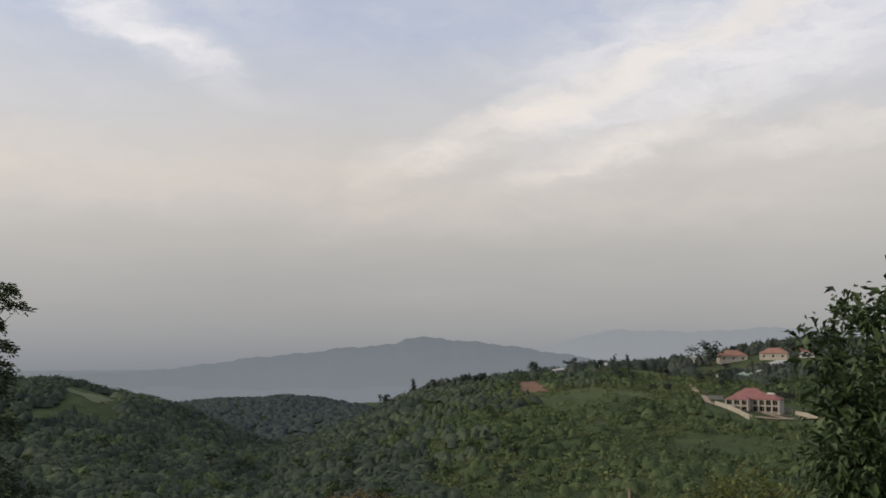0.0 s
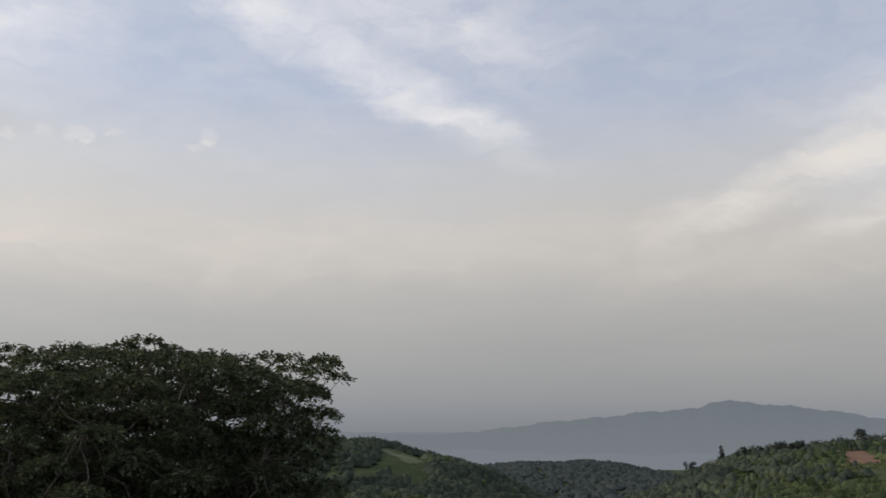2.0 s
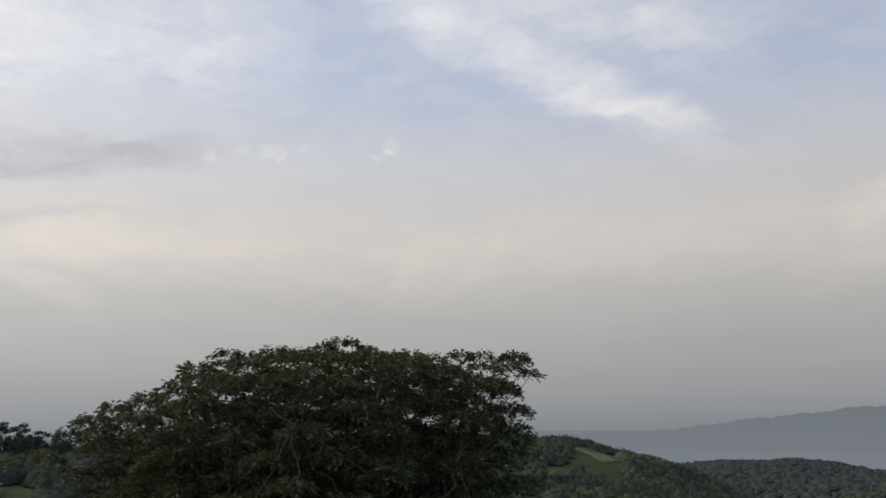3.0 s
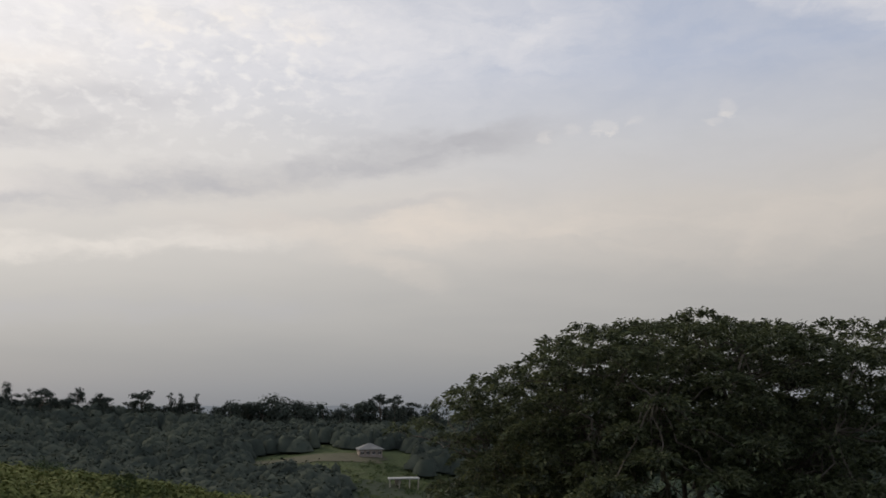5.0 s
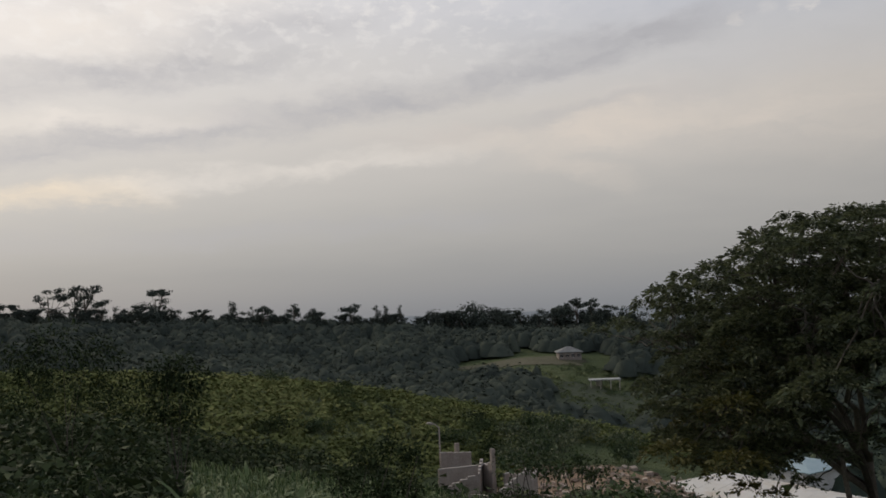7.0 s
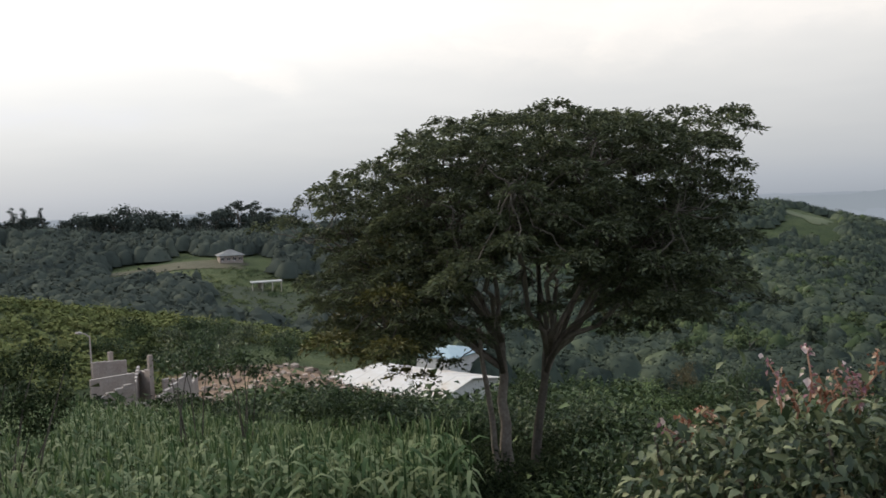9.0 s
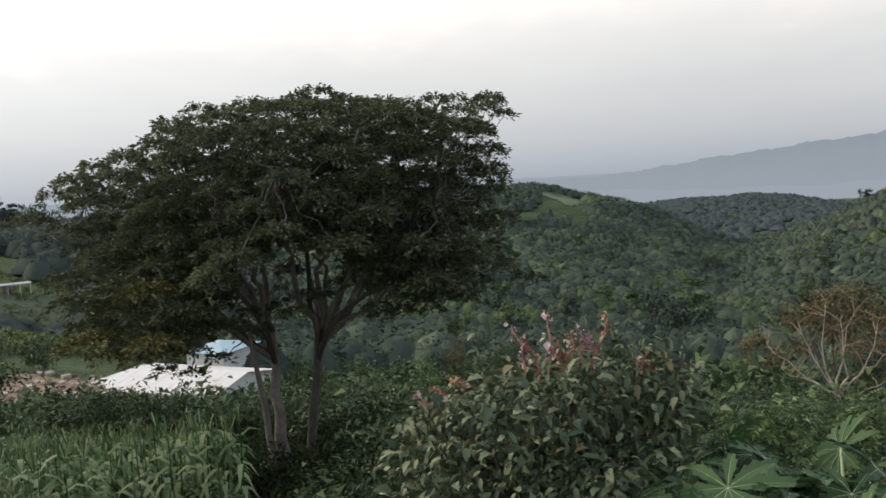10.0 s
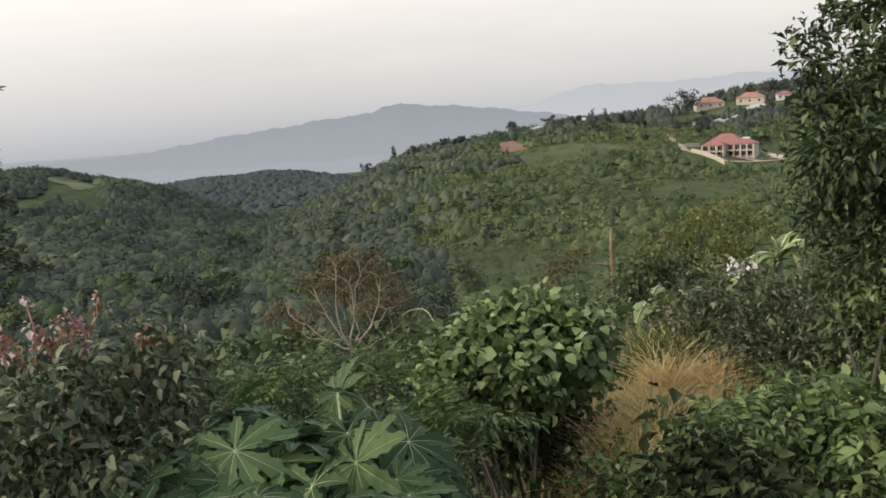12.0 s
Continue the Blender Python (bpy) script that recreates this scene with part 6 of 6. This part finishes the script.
def pawpaw(az, d, top, spec, seed, label):
    """A young pawpaw: soft trunk and long-stalked leaves; spec: bearing, slope angle and distance of each leaf's heart, radius."""
    rng = np.random.default_rng(seed)
    base = place(az, d)
    ob = empty("pawpaw_plant", base, label, "plant", "pawpaw plants")
    head = aim(az, top, d) - base
    v, f = tube(bend((0, 0, -0.2), head, (0.03, 0, 0), 7, rng, 0.01), np.linspace(0.06, 0.035, 7), 8)
    part("trunk", mesh_from("trunk", v, f, M_BARK, True), ob)
    spec = spec + [(az + rng.uniform(-4.5, 4.5), top + rng.uniform(-1.5, 2.6), d + rng.uniform(-0.5, 0.6), rng.uniform(0.20, 0.33)) for _ in range(18)]
    for k, (a, e, dd, r) in enumerate(spec):
        p = aim(a, e, dd) - base
        out = Vector((p.x - head.x, p.y - head.y, 0))
        heading = math.atan2(out.y, out.x) if out.length > 0.05 else rng.uniform(0, 6)
        me, rb_ = PAPAYA[k % 3]
        leaf = part("leaf", me, ob)
        r *= 0.84
        leaf.scale = (r, r, r)
        leaf.location = p
        leaf.rotation_euler = (rng.normal(0, 0.38), rng.uniform(-0.15, 0.95), heading + rng.normal(0, 0.35))
        part("rib", rb_, leaf, "pale leaf ribs")
        v, f = tube(bend(head, p, (0, 0, 0.05), 6), np.linspace(0.014, 0.009, 6), 6)
        part("leaf_stalk", mesh_from("leaf_stalk", v, f, M_RIB, True), ob, "pale green leaf stalk")


pawpaw(12.5, 4.9, -24.0, [(13.2, -20.6, 4.6, 0.42), (10.6, -18.9, 5.1, 0.42), (15.2, -19.2, 5.0, 0.40), (9.3, -20.7, 4.7, 0.42), (16.8, -22.3, 4.6, 0.40), (12.0, -23.6, 4.2, 0.42), (13.2, -18.1, 5.4, 0.40), (15.0, -24.3, 4.2, 0.4)], 911, "pawpaw plant with large deeply lobed leaves")
pawpaw(6.0, 4.7, -24.5, [(7.2, -19.9, 4.9, 0.42), (4.2, -18.9, 5.1, 0.44), (1.6, -21.3, 4.7, 0.45), (5.2, -22.3, 4.4, 0.44), (8.3, -23.5, 4.2, 0.42), (2.6, -24.8, 4.2, 0.42), (6.2, -17.9, 5.3, 0.38)], 912, "pawpaw plant with large deeply lobed leaves")
pawpaw(19.5, 4.4, -26.5, [(19.6, -23.5, 4.3, 0.40), (21.6, -24.8, 4.1, 0.40), (17.2, -25.3, 4.1, 0.4), (19.3, -21.7, 4.6, 0.36), (23.4, -23.9, 4.2, 0.36)], 913, "pawpaw plant half under the flowering shrub")
pawpaw(9.2, 5.2, -22.5, [(9.0, -19.4, 5.2, 0.36), (10.8, -20.4, 5.0, 0.38), (7.6, -20.9, 5.0, 0.36), (11.6, -18.6, 5.4, 0.34), (9.9, -22.6, 4.6, 0.36)], 914, "pawpaw plant with large deeply lobed leaves")
pawpaw(3.0, 5.0, -24.0, [(3.4, -20.4, 5.0, 0.38), (0.6, -22.4, 4.7, 0.38), (5.0, -20.2, 5.1, 0.34), (1.8, -23.6, 4.5, 0.36), (4.0, -23.4, 4.6, 0.38)], 915, "pawpaw plant with large deeply lobed leaves")


# ---- dry grass ----
def grass_clump(az, d, n, h, spread, mat, seed, label, lean=0.42, width=0.007, at=None):
    rng = np.random.default_rng(seed)
    base = at or place(az, d)
    r = spread * np.sqrt(rng.random(n))
    t = rng.uniform(0, 6.28, n)
    foot = np.stack([r * np.cos(t), r * np.sin(t), np.full(n, -0.05)], 1)
    H = h * rng.uniform(0.5, 1.15, n)
    dirv = np.stack([rng.normal(0, lean, n) + 0.4 * lean * np.cos(t), rng.normal(0, lean, n) + 0.4 * lean * np.sin(t), np.zeros(n)], 1)
    sd = unit(np.stack([rng.normal(0, 1, n), rng.normal(0, 1, n), np.zeros(n)], 1)) * width
    rows = []
    for k in range(4):
        s = k / 3
        c = foot + np.stack([np.zeros(n), np.zeros(n), H * (s - 0.18 * s * s)], 1) + dirv * (H * s * s)[:, None]
        w = sd * (1 - 0.85 * s)
        rows += [c - w, c + w]
    v = np.stack(rows, 1).reshape(-1, 3)
    b = (np.arange(n) * 8)[:, None]
    q = np.concatenate([b + np.array([[0, 1, 3, 2]]), b + np.array([[2, 3, 5, 4]]), b + np.array([[4, 5, 7, 6]])], 0)
    ob = new("grass_clump", fast_mesh("grass_clump", v, q, mat))
    ob.location = base
    tagged(ob, label, "grass", "grass clumps")


def straw_bank(az, d, rx, ry, H, seed):
    """A steep little bank of dry earth; gives its mesh a place and the height function that the grass stands on."""
    c = place(az, d)
    a = radians(az)
    ax, ay = Vector((math.cos(a), math.sin(a), 0)), Vector((-math.sin(a), math.cos(a), 0))

    def top(u, v):
        r2 = min(1.0, u * u + v * v)
        return H * (1 - r2) ** 0.7 + 0.10 * math.sin(u * 7 + seed) * math.sin(v * 6) * (1 - r2)

    vs, fs, m, n = [], [], 24, 10
    for i in range(n):
        for k in range(m):
            t, r = k * 2 * math.pi / m, (i + 0.02) / (n - 1)
            q = c + ax * (rx * r * math.cos(t)) + ay * (ry * r * math.sin(t))
            vs.append((q.x - c.x, q.y - c.y, float(lie(q.x, q.y)[0]) - c.z + top(r * math.cos(t), r * math.sin(t)) - 0.05))
    fs = [(i * m + k, i * m + (k + 1) % m, (i + 1) * m + (k + 1) % m, (i + 1) * m + k) for i in range(n - 1) for k in range(m)]
    ob = new("earth_bank", mesh_from("earth_bank", vs, fs, M_TRACK, True))
    ob.location = c
    tagged(ob, "small bank of pale brown earth under dry grass", "earth bank")
    return lambda u, v: Vector((c.x, c.y, 0)) + ax * (rx * u) + ay * (ry * v) + Vector((0, 0, float(lie(c.x + ax.x * rx * u + ay.x * ry * v, c.y + ax.y * rx * u + ay.y * ry * v)[0]) + top(u, v) - 0.06))


gr = np.random.default_rng(940)
bank = straw_bank(-15.2, 8.6, 1.35, 1.5, 1.8, 3)
for k in range(64):
    u, v = gr.uniform(-0.85, 0.8), gr.uniform(-0.9, 0.25)
    if u * u + v * v < 0.9:
        dry = v < -0.12 or gr.random() < 0.4
        grass_clump(0, 0, 190, gr.uniform(0.35, 0.6) if dry else gr.uniform(0.45, 0.75), 0.16, M_STRAW if dry else M_GRASS, 1200 + k,
                    "tangled dry straw coloured grass clump" if dry else "green grass clump on the dry bank", gr.uniform(0.35, 0.7) if dry else 0.28, 0.011, bank(u, v))
for k, (az, d, n, h, sp) in enumerate(((-12.4, 8.4, 500, 1.9, 0.4), (-14.2, 8.8, 400, 1.7, 0.4), (-13.0, 5.2, 420, 0.8, 0.4), (-11.0, 5.2, 300, 0.7, 0.4), (-15.0, 5.0, 350, 0.7, 0.35), (-21.8, 5.2, 260, 0.8, 0.35), (-25.5, 4.6, 360, 0.9, 0.4))):
    grass_clump(az, d, n, h, sp, M_GRASS, 960 + k, "green grass tuft among dry stalks", 0.4)
low_bank = straw_bank(-13.4, 7.1, 0.75, 0.8, 1.3, 5)
for k in range(30):
    u, v = gr.uniform(-0.85, 0.85), gr.uniform(-0.9, 0.4)
    if u * u + v * v < 0.85:
        dry = k % 3 != 2
        grass_clump(0, 0, 170, gr.uniform(0.3, 0.6), 0.15, M_STRAW if dry else M_GRASS, 1300 + k,
                    "tangled dry straw coloured grass clump" if dry else "green grass clump on the dry bank", gr.uniform(0.3, 0.6), 0.009, low_bank(u, v))
for k, (az, d) in enumerate(((-20.8, 7.2), (-22.6, 7.6), (-24.5, 7.8))):
    grass_clump(az, d, 300, 1.1, 0.3, M_STRAW, 970 + k, "short dry straw coloured grass clump", 0.4)


# ---- trees and shrubs on the eastern side ----
def build_leafy_tree():
    rng = np.random.default_rng(951)
    base = place(-32, 7.6)
    spec = []
    for k in range(64):
        el = rng.uniform(-18, 8)
        edge = np.interp(el, (-18, -14, -8, -2, 2, 4.5, 7, 9), (-29.5, -27.2, -25.9, -25.6, -26.0, -28.4, -31.5, -34))
        az = edge - abs(rng.normal(0, 1)) * 6
        spec.append((az, el, 7.4 + rng.uniform(-0.7, 0.9), rng.uniform(0.26, 0.46), rng.uniform(0.2, 0.34)))
    for az, el in ((-24.5, 3.0), (-24.7, 1.4), (-26.6, 4.6), (-24.9, -1.0), (-24.6, -4.2), (-24.8, -7.0), (-26.0, -11.5)):
        spec.append((az, el, 7.3, 0.20, 0.13))
    ob = bush_thing("leafy_tree", 952, base, lobes_at(base, spec), 0.084, 36000, M_DARK, "tall dense tree with glossy mid green leaves", "tree", stems=16, aspect=0.5, droop=0.4)
    v, f = tube(bend((0, 0, -0.3), aim(-33, 2, 7.6) - base, (0.15, 0.1, 0), 9, rng, 0.02), np.linspace(0.16, 0.05, 9), 9, 0.05, rng)
    part("trunk", mesh_from("trunk", v, f, M_BARK, True), ob)


build_leafy_tree()
seen_bush("shrub", 961, -21, 9.0, [(-17.0, -13.6, 9.2, 0.42, 0.3), (-19.4, -12.6, 9.2, 0.5, 0.34), (-22.3, -12.6, 9, 0.55, 0.4), (-25, -13.0, 8.8, 0.5, 0.4), (-20.5, -15.0, 8.8, 0.6, 0.35), (-23.6, -15.6, 8.6, 0.55, 0.35), (-17.8, -15.2, 9.0, 0.4, 0.28), (-26.5, -15.5, 8.4, 0.5, 0.4)],
          0.08, 6500, M_BUSH, "dense grey green shrub with small leaves", category="shrub", stems=9)
seen_bush("shrub", 962, -17.5, 5.0, [(-16.0, -23.2, 5.0, 0.2, 0.16), (-17.8, -22.4, 5.0, 0.24, 0.2), (-19.6, -23.2, 5.0, 0.24, 0.2), (-17.4, -25.0, 4.9, 0.3, 0.22), (-20.5, -25, 4.8, 0.3, 0.25)], 0.095, 1300, M_WEST, "low dark broad leafed shrub", category="shrub", stems=6, aspect=0.6)
seen_bush("shrub", 963, -23.5, 5.6, [(-22.4, -20.4, 5.7, 0.24, 0.16), (-24.2, -19.6, 5.6, 0.3, 0.2), (-26.2, -20.2, 5.6, 0.34, 0.22), (-28.4, -20.5, 5.4, 0.36, 0.28), (-23.6, -23.0, 5.4, 0.34, 0.22), (-26.4, -23.2, 5.3, 0.36, 0.25), (-29.0, -23.5, 5.2, 0.4, 0.3)], 0.088, 2600, M_GREEN, "bright green leafy shrub below the tree", category="shrub", stems=7, aspect=0.5, round_leaf=True)
seen_bush("lime_shrub", 964, -25.5, 6.4, [(-22.6, -17.5, 6.2, 0.16, 0.12), (-25.3, -18.6, 6.1, 0.18, 0.14), (-26.7, -18.6, 6.0, 0.2, 0.14), (-28.0, -12.8, 6.5, 0.16, 0.14), (-27.3, -14.0, 6.4, 0.14, 0.12)], 0.10, 260, M_LIME, "sprays of pale lime green leaves", category="shrub", stems=5)
seen_bush("shrub", 965, -15.2, 13.0, [(-13.4, -11.9, 13, 0.42, 0.32), (-15.0, -10.8, 13, 0.5, 0.36), (-16.6, -11.0, 13.2, 0.45, 0.34), (-14.4, -12.6, 13, 0.5, 0.3), (-17.0, -12.4, 13, 0.5, 0.3)], 0.10, 2200, M_DARK, "dark rounded shrub on the slope", category="shrub", stems=6)
seen_bush("yellow_tree", 966, -18.2, 22, [(-15.8, -9.0, 22, 0.8, 0.5), (-17.6, -8.2, 22, 0.9, 0.5), (-19.5, -7.6, 22.3, 0.9, 0.5), (-21.0, -8.4, 22, 0.8, 0.5), (-16.4, -10.4, 22, 0.9, 0.5), (-18.6, -10.0, 22, 1.0, 0.5), (-20.8, -10.2, 22, 0.9, 0.5), (-14.6, -10.2, 22, 0.5, 0.4)],
          0.12, 3600, M_YELLOW, "thin crowned tree with yellowing feathery leaves", category="tree", stems=9)
seen_bush("yellow_tree", 967, -9.3, 26, [(-8.6, -10.6, 26, 0.6, 0.5), (-9.8, -10.0, 26, 0.6, 0.5), (-8.0, -11.6, 26, 0.5, 0.4)], 0.12, 800, M_RUST, "thin tree with brownish sparse leaves", category="tree", stems=5)


def banana(az, d, leaves, seed, label):
    base = place(az, d)
    ob = empty("banana_plant", base, label, "plant", "banana plants")
    head = aim(az, leaves[0][1] - 1.2, d) - base
    v, f = tube(bend((0, 0, -0.3), head, (0, 0, 0), 6), np.linspace(0.10, 0.055, 6), 9)
    part("stem", mesh_from("stem", v, f, M_BUSH, True), ob)
    for a, e, dd, w, m in leaves:
        tip = aim(a, e, dd) - base
        vs, fs = [], []
        n = 11
        path = bend(head, tip, (0, 0, 0.28 * (tip - head).length), n)
        for i, p in enumerate(path):
            t = i / (n - 1)
            dr = (path[min(i + 1, n - 1)] - path[max(i - 1, 0)]).normalized()
            sd = dr.cross(Vector((0, 0, 1)))
            sd = (sd if sd.length > 0.1 else Vector((1, 0, 0))).normalized()
            ww = w * (0.12 + math.sin(math.pi * min(1, t * 0.98 + 0.02)) ** 0.6) * (1 + 0.12 * math.sin(i * 2.1 + seed))
            vs += [p - sd * ww - Vector((0, 0, ww * 0.25)), p, p + sd * ww - Vector((0, 0, ww * 0.25))]
        fs = [(i * 3 + j, i * 3 + j + 1, i * 3 + j + 4, i * 3 + j + 3) for i in range(n - 1) for j in (0, 1)]
        lf = part("leaf", mesh_from("leaf", vs, fs, m, True), ob, "dry brown hanging leaf" if m is M_RUST else "")
        part("midrib", mesh_from("midrib", *tube([p + Vector((0, 0, 0.012)) for p in path], np.linspace(0.022, 0.006, n), 5), M_RIB), lf)


banana(-22.6, 12.0, [(-22.2, -8.9, 12, 0.15, M_GREEN), (-24.6, -9.4, 11.8, 0.18, M_GREEN), (-20.6, -11.2, 11.8, 0.17, M_GREEN), (-23.6, -8.6, 12.2, 0.14, M_GREEN), (-19.6, -12.2, 11.6, 0.13, M_LIME)], 971, "banana plant with broad pale green leaves")
banana(-16.4, 11.5, [(-13.8, -14.2, 10.2, 0.16, M_GREEN), (-14.9, -12.4, 10.6, 0.15, M_GREEN), (-18.5, -12.8, 10.4, 0.15, M_GREEN), (-16.2, -14.8, 10.0, 0.14, M_RUST), (-17.4, -14.6, 10.1, 0.14, M_RUST)], 972, "banana plant with green and dry brown leaves")


def build_cloth():
    rng = np.random.default_rng(981)
    c = aim(-20.5, -10.3, 10.6)
    n = 9
    vs = [Vector(((i / 8 - 0.5) * 0.34, rng.normal(0, 0.02), -(j / 8) * 0.2 + 0.05 * math.sin(i * 1.4) + rng.normal(0, 0.012))) + Vector((0, 0.05 * math.sin(i * 1.1 + j), 0)) for i in range(n) for j in range(n)]
    fs = [(i * n + j, i * n + j + 1, (i + 1) * n + j + 1, (i + 1) * n + j) for i in range(n - 1) for j in range(n - 1)]
    ob = new("plastic_sheet", mesh_from("plastic_sheet", vs, fs, M_WHITE, True))
    ob.location = c
    ob.rotation_euler = (0, 0, radians(-20))
    tagged(ob, "scrap of white plastic sheet caught in the shrubs", "plastic sheet")


build_cloth()


def build_dead_tree():
    base = place(6.2, 30)
    ob = empty("dead_tree", base, "half dead tree with bleached branches and rusty leaves", "tree")
    rng = np.random.default_rng(990)
    foot = Vector((0, 0, -0.3))
    crotch = aim(5.6, -15.0, 30) - base
    part("trunk", mesh_from("trunk", *tube(bend(foot, crotch, (0.1, 0, 0), 6, rng, 0.02), np.linspace(0.13, 0.09, 6), 8, 0.06, rng), M_PALE, True), ob, "bleached bare trunk")
    for a, e in ((2.4, -12.4), (3.3, -10.4), (4.7, -9.3), (6.2, -9.4), (7.8, -10.8), (9.6, -12.2), (2.7, -14.0), (5.4, -10.6), (8.8, -13.6)):
        tip = aim(a, e, 30 + rng.uniform(-0.8, 0.8)) - base
        path = bend(crotch, tip, (rng.normal(0, 0.12), 0, rng.uniform(-0.25, 0.1)), 8, rng, 0.05)
        bough = part("branch", mesh_from("branch", *tube(path, np.linspace(0.040, 0.010, 8), 6), M_PALE, True), ob)
        twigs = [tube(bend(path[k], path[k] + Vector((rng.normal(0, 0.5), rng.normal(0, 0.4), rng.uniform(0.15, 0.75))), (0, 0, 0.05), 4, rng, 0.02), (0.022, 0.016, 0.011, 0.006), 4) for k in (3, 4, 5, 6, 6, 7, 7)]
        tagged(part("twig", mesh_from("twig", *merge(twigs), M_BROWNWOOD), bough, "thin brown twigs"), kind="stuff")
    rng = np.random.default_rng(992)
    vs, qs, off = [], [], 0
    for a, e, r in ((4.2, -9.0, 0.8), (5.4, -9.2, 0.7), (3.2, -10.2, 0.8), (6.6, -10.4, 0.7), (2.2, -11.6, 0.7), (4.6, -10.6, 0.8), (7.8, -12.2, 0.5), (1.8, -12.8, 0.6), (3.4, -11.8, 0.6)):
        s, o = shell(rng, 240, 0.8)
        v, q = leaf_cloud(rng, np.array(aim(a, e, 30.5) - base) + s * np.array((r, r, r * 0.55)), o, 0.13, 0.5, 0.3)
        vs.append(v), qs.append(q + off)
        off += len(v)
    tagged(part("foliage", fast_mesh("foliage", np.concatenate(vs), np.concatenate(qs), M_RUST), ob), kind="stuff")
    post = empty("dead_tree", place(-11.8, 24.6), "bare brown dead trunk with broken side branches", "tree")
    h = EYE + 24.6 * math.tan(radians(-8.6)) - post.location.z
    part("trunk", mesh_from("trunk", *tube(bend((0, 0, -0.3), (0.05, 0, h), (0.04, 0, 0), 8, rng, 0.015), np.linspace(0.10, 0.035, 8), 7, 0.08, rng), M_BROWNWOOD, True), post)
    part("trunk", mesh_from("trunk", *tube(bend((0.45, 0.1, -0.3), (0.38, 0, h * 0.68), (0.04, 0, 0), 6, rng, 0.015), np.linspace(0.07, 0.03, 6), 6, 0.08, rng), M_BROWNWOOD, True), post)
    for z0, dx, dz in ((0.74, -0.55, 0.12), (0.76, 0.5, 0.1), (0.5, -0.6, 0.5), (0.6, 0.75, 0.12), (0.86, 0.2, 0.4)):
        part("branch", mesh_from("branch", *tube(bend((0, 0, h * z0), (dx, 0.1, h * z0 + dz), (0, 0, 0.04), 5), np.linspace(0.03, 0.012, 5), 5), M_BROWNWOOD, True), post)


build_dead_tree()


for k, (spec, leaf, n, m, lb) in enumerate(((((-11.6, -24.0, 6.6, 0.34, 0.3), (-13.6, -24.6, 6.4, 0.36, 0.28), (-12.4, -22.4, 6.9, 0.2, 0.18)), 0.07, 1100, M_GREEN, "low green shrub in front of the dry bank"),
                                            (((-18.2, -22.6, 6.2, 0.26, 0.3), (-19.2, -21.6, 6.3, 0.3, 0.3), (-18.6, -24.4, 6.0, 0.4, 0.3)), 0.11, 620, M_DARK, "dark broad leafed shrub in front of the dry bank"),
                                            (((-20.4, -19.6, 7.2, 0.3, 0.2), (-22.2, -20.6, 7.0, 0.34, 0.24)), 0.08, 620, M_LIME, "pale green shrub beside the dry bank"))):
    seen_bush("low_shrub", 1030 + k, spec[0][0], spec[0][2], list(spec), leaf, n, m, lb, category="shrub", stems=6, aspect=0.55, droop=0.35, round_leaf=True)


seen_bush("olive_tree", 1041, 6.1, 33, [(6.1, -9.3, 33, 1.0, 0.45), (7.7, -10.3, 33, 0.9, 0.4), (4.3, -9.9, 33, 0.9, 0.4), (5.7, -10.9, 33, 1.2, 0.5)], 0.16, 2000, M_RUST, "thin crowned tree with olive brown leaves", category="tree", stems=9)


# ---- spiky rosettes and darker trees in the western undergrowth ----
def rosette(az, d, r, seed):
    rng = np.random.default_rng(seed)
    ob = empty("spiky_plant", place(az, d), "grey green rosette of long pointed leaves", "plant", "spiky plants")
    for k in range(16):
        a, up = rng.uniform(0, 6.28), rng.uniform(0.15, 1.1)
        L = r * rng.uniform(0.75, 1.1)
        dr = Vector((math.cos(a) * math.cos(up), math.sin(a) * math.cos(up), math.sin(up)))
        sd = Vector((-math.sin(a), math.cos(a), 0))
        vs = []
        for i in range(5):
            t = i / 4
            c = dr * L * t + Vector((0, 0, 0.5 * r - 0.35 * L * t * t))
            w = 0.06 * r * (1 - t) ** 0.7 + 0.004
            vs += [c - sd * w, c + sd * w]
        part("leaf", mesh_from("leaf", vs, [(i * 2, i * 2 + 1, i * 2 + 3, i * 2 + 2) for i in range(4)], M_MAIZE), ob)


for k, (az, d, r) in enumerate(((79.6, 24, 2.3), (78.0, 25, 2.0), (82.2, 22, 1.9), (76.6, 27, 1.9), (84.5, 26, 1.7), (80.6, 30, 2.2))):
    rosette(az, d, r, 1001 + k)
seen_bush("dark_tree", 1011, 84.6, 40, [(85.4, -3.6, 40, 1.1, 0.8), (84.2, -3.7, 40, 1.1, 0.8), (84.8, -5.0, 40, 1.2, 0.9), (85.6, -6.2, 40, 0.9, 0.8), (84.0, -6.4, 40, 0.9, 0.8)], 0.2, 2400, M_WEST, "dark upright bushy tree in the undergrowth", category="tree", stems=6)
seen_bush("dark_tree", 1012, 91, 46, [(89.0, -2.2, 46, 1.4, 0.9), (91.2, -1.6, 46, 1.7, 1.1), (93.5, -2.2, 46, 1.5, 0.9), (90.5, -3.6, 46, 2.0, 1.2), (93.2, -4.2, 46, 1.8, 1.2), (88.0, -4.4, 46, 1.4, 1.0)], 0.2, 3600, M_WEST, "broad dark tree rising from the undergrowth", category="tree", stems=6)
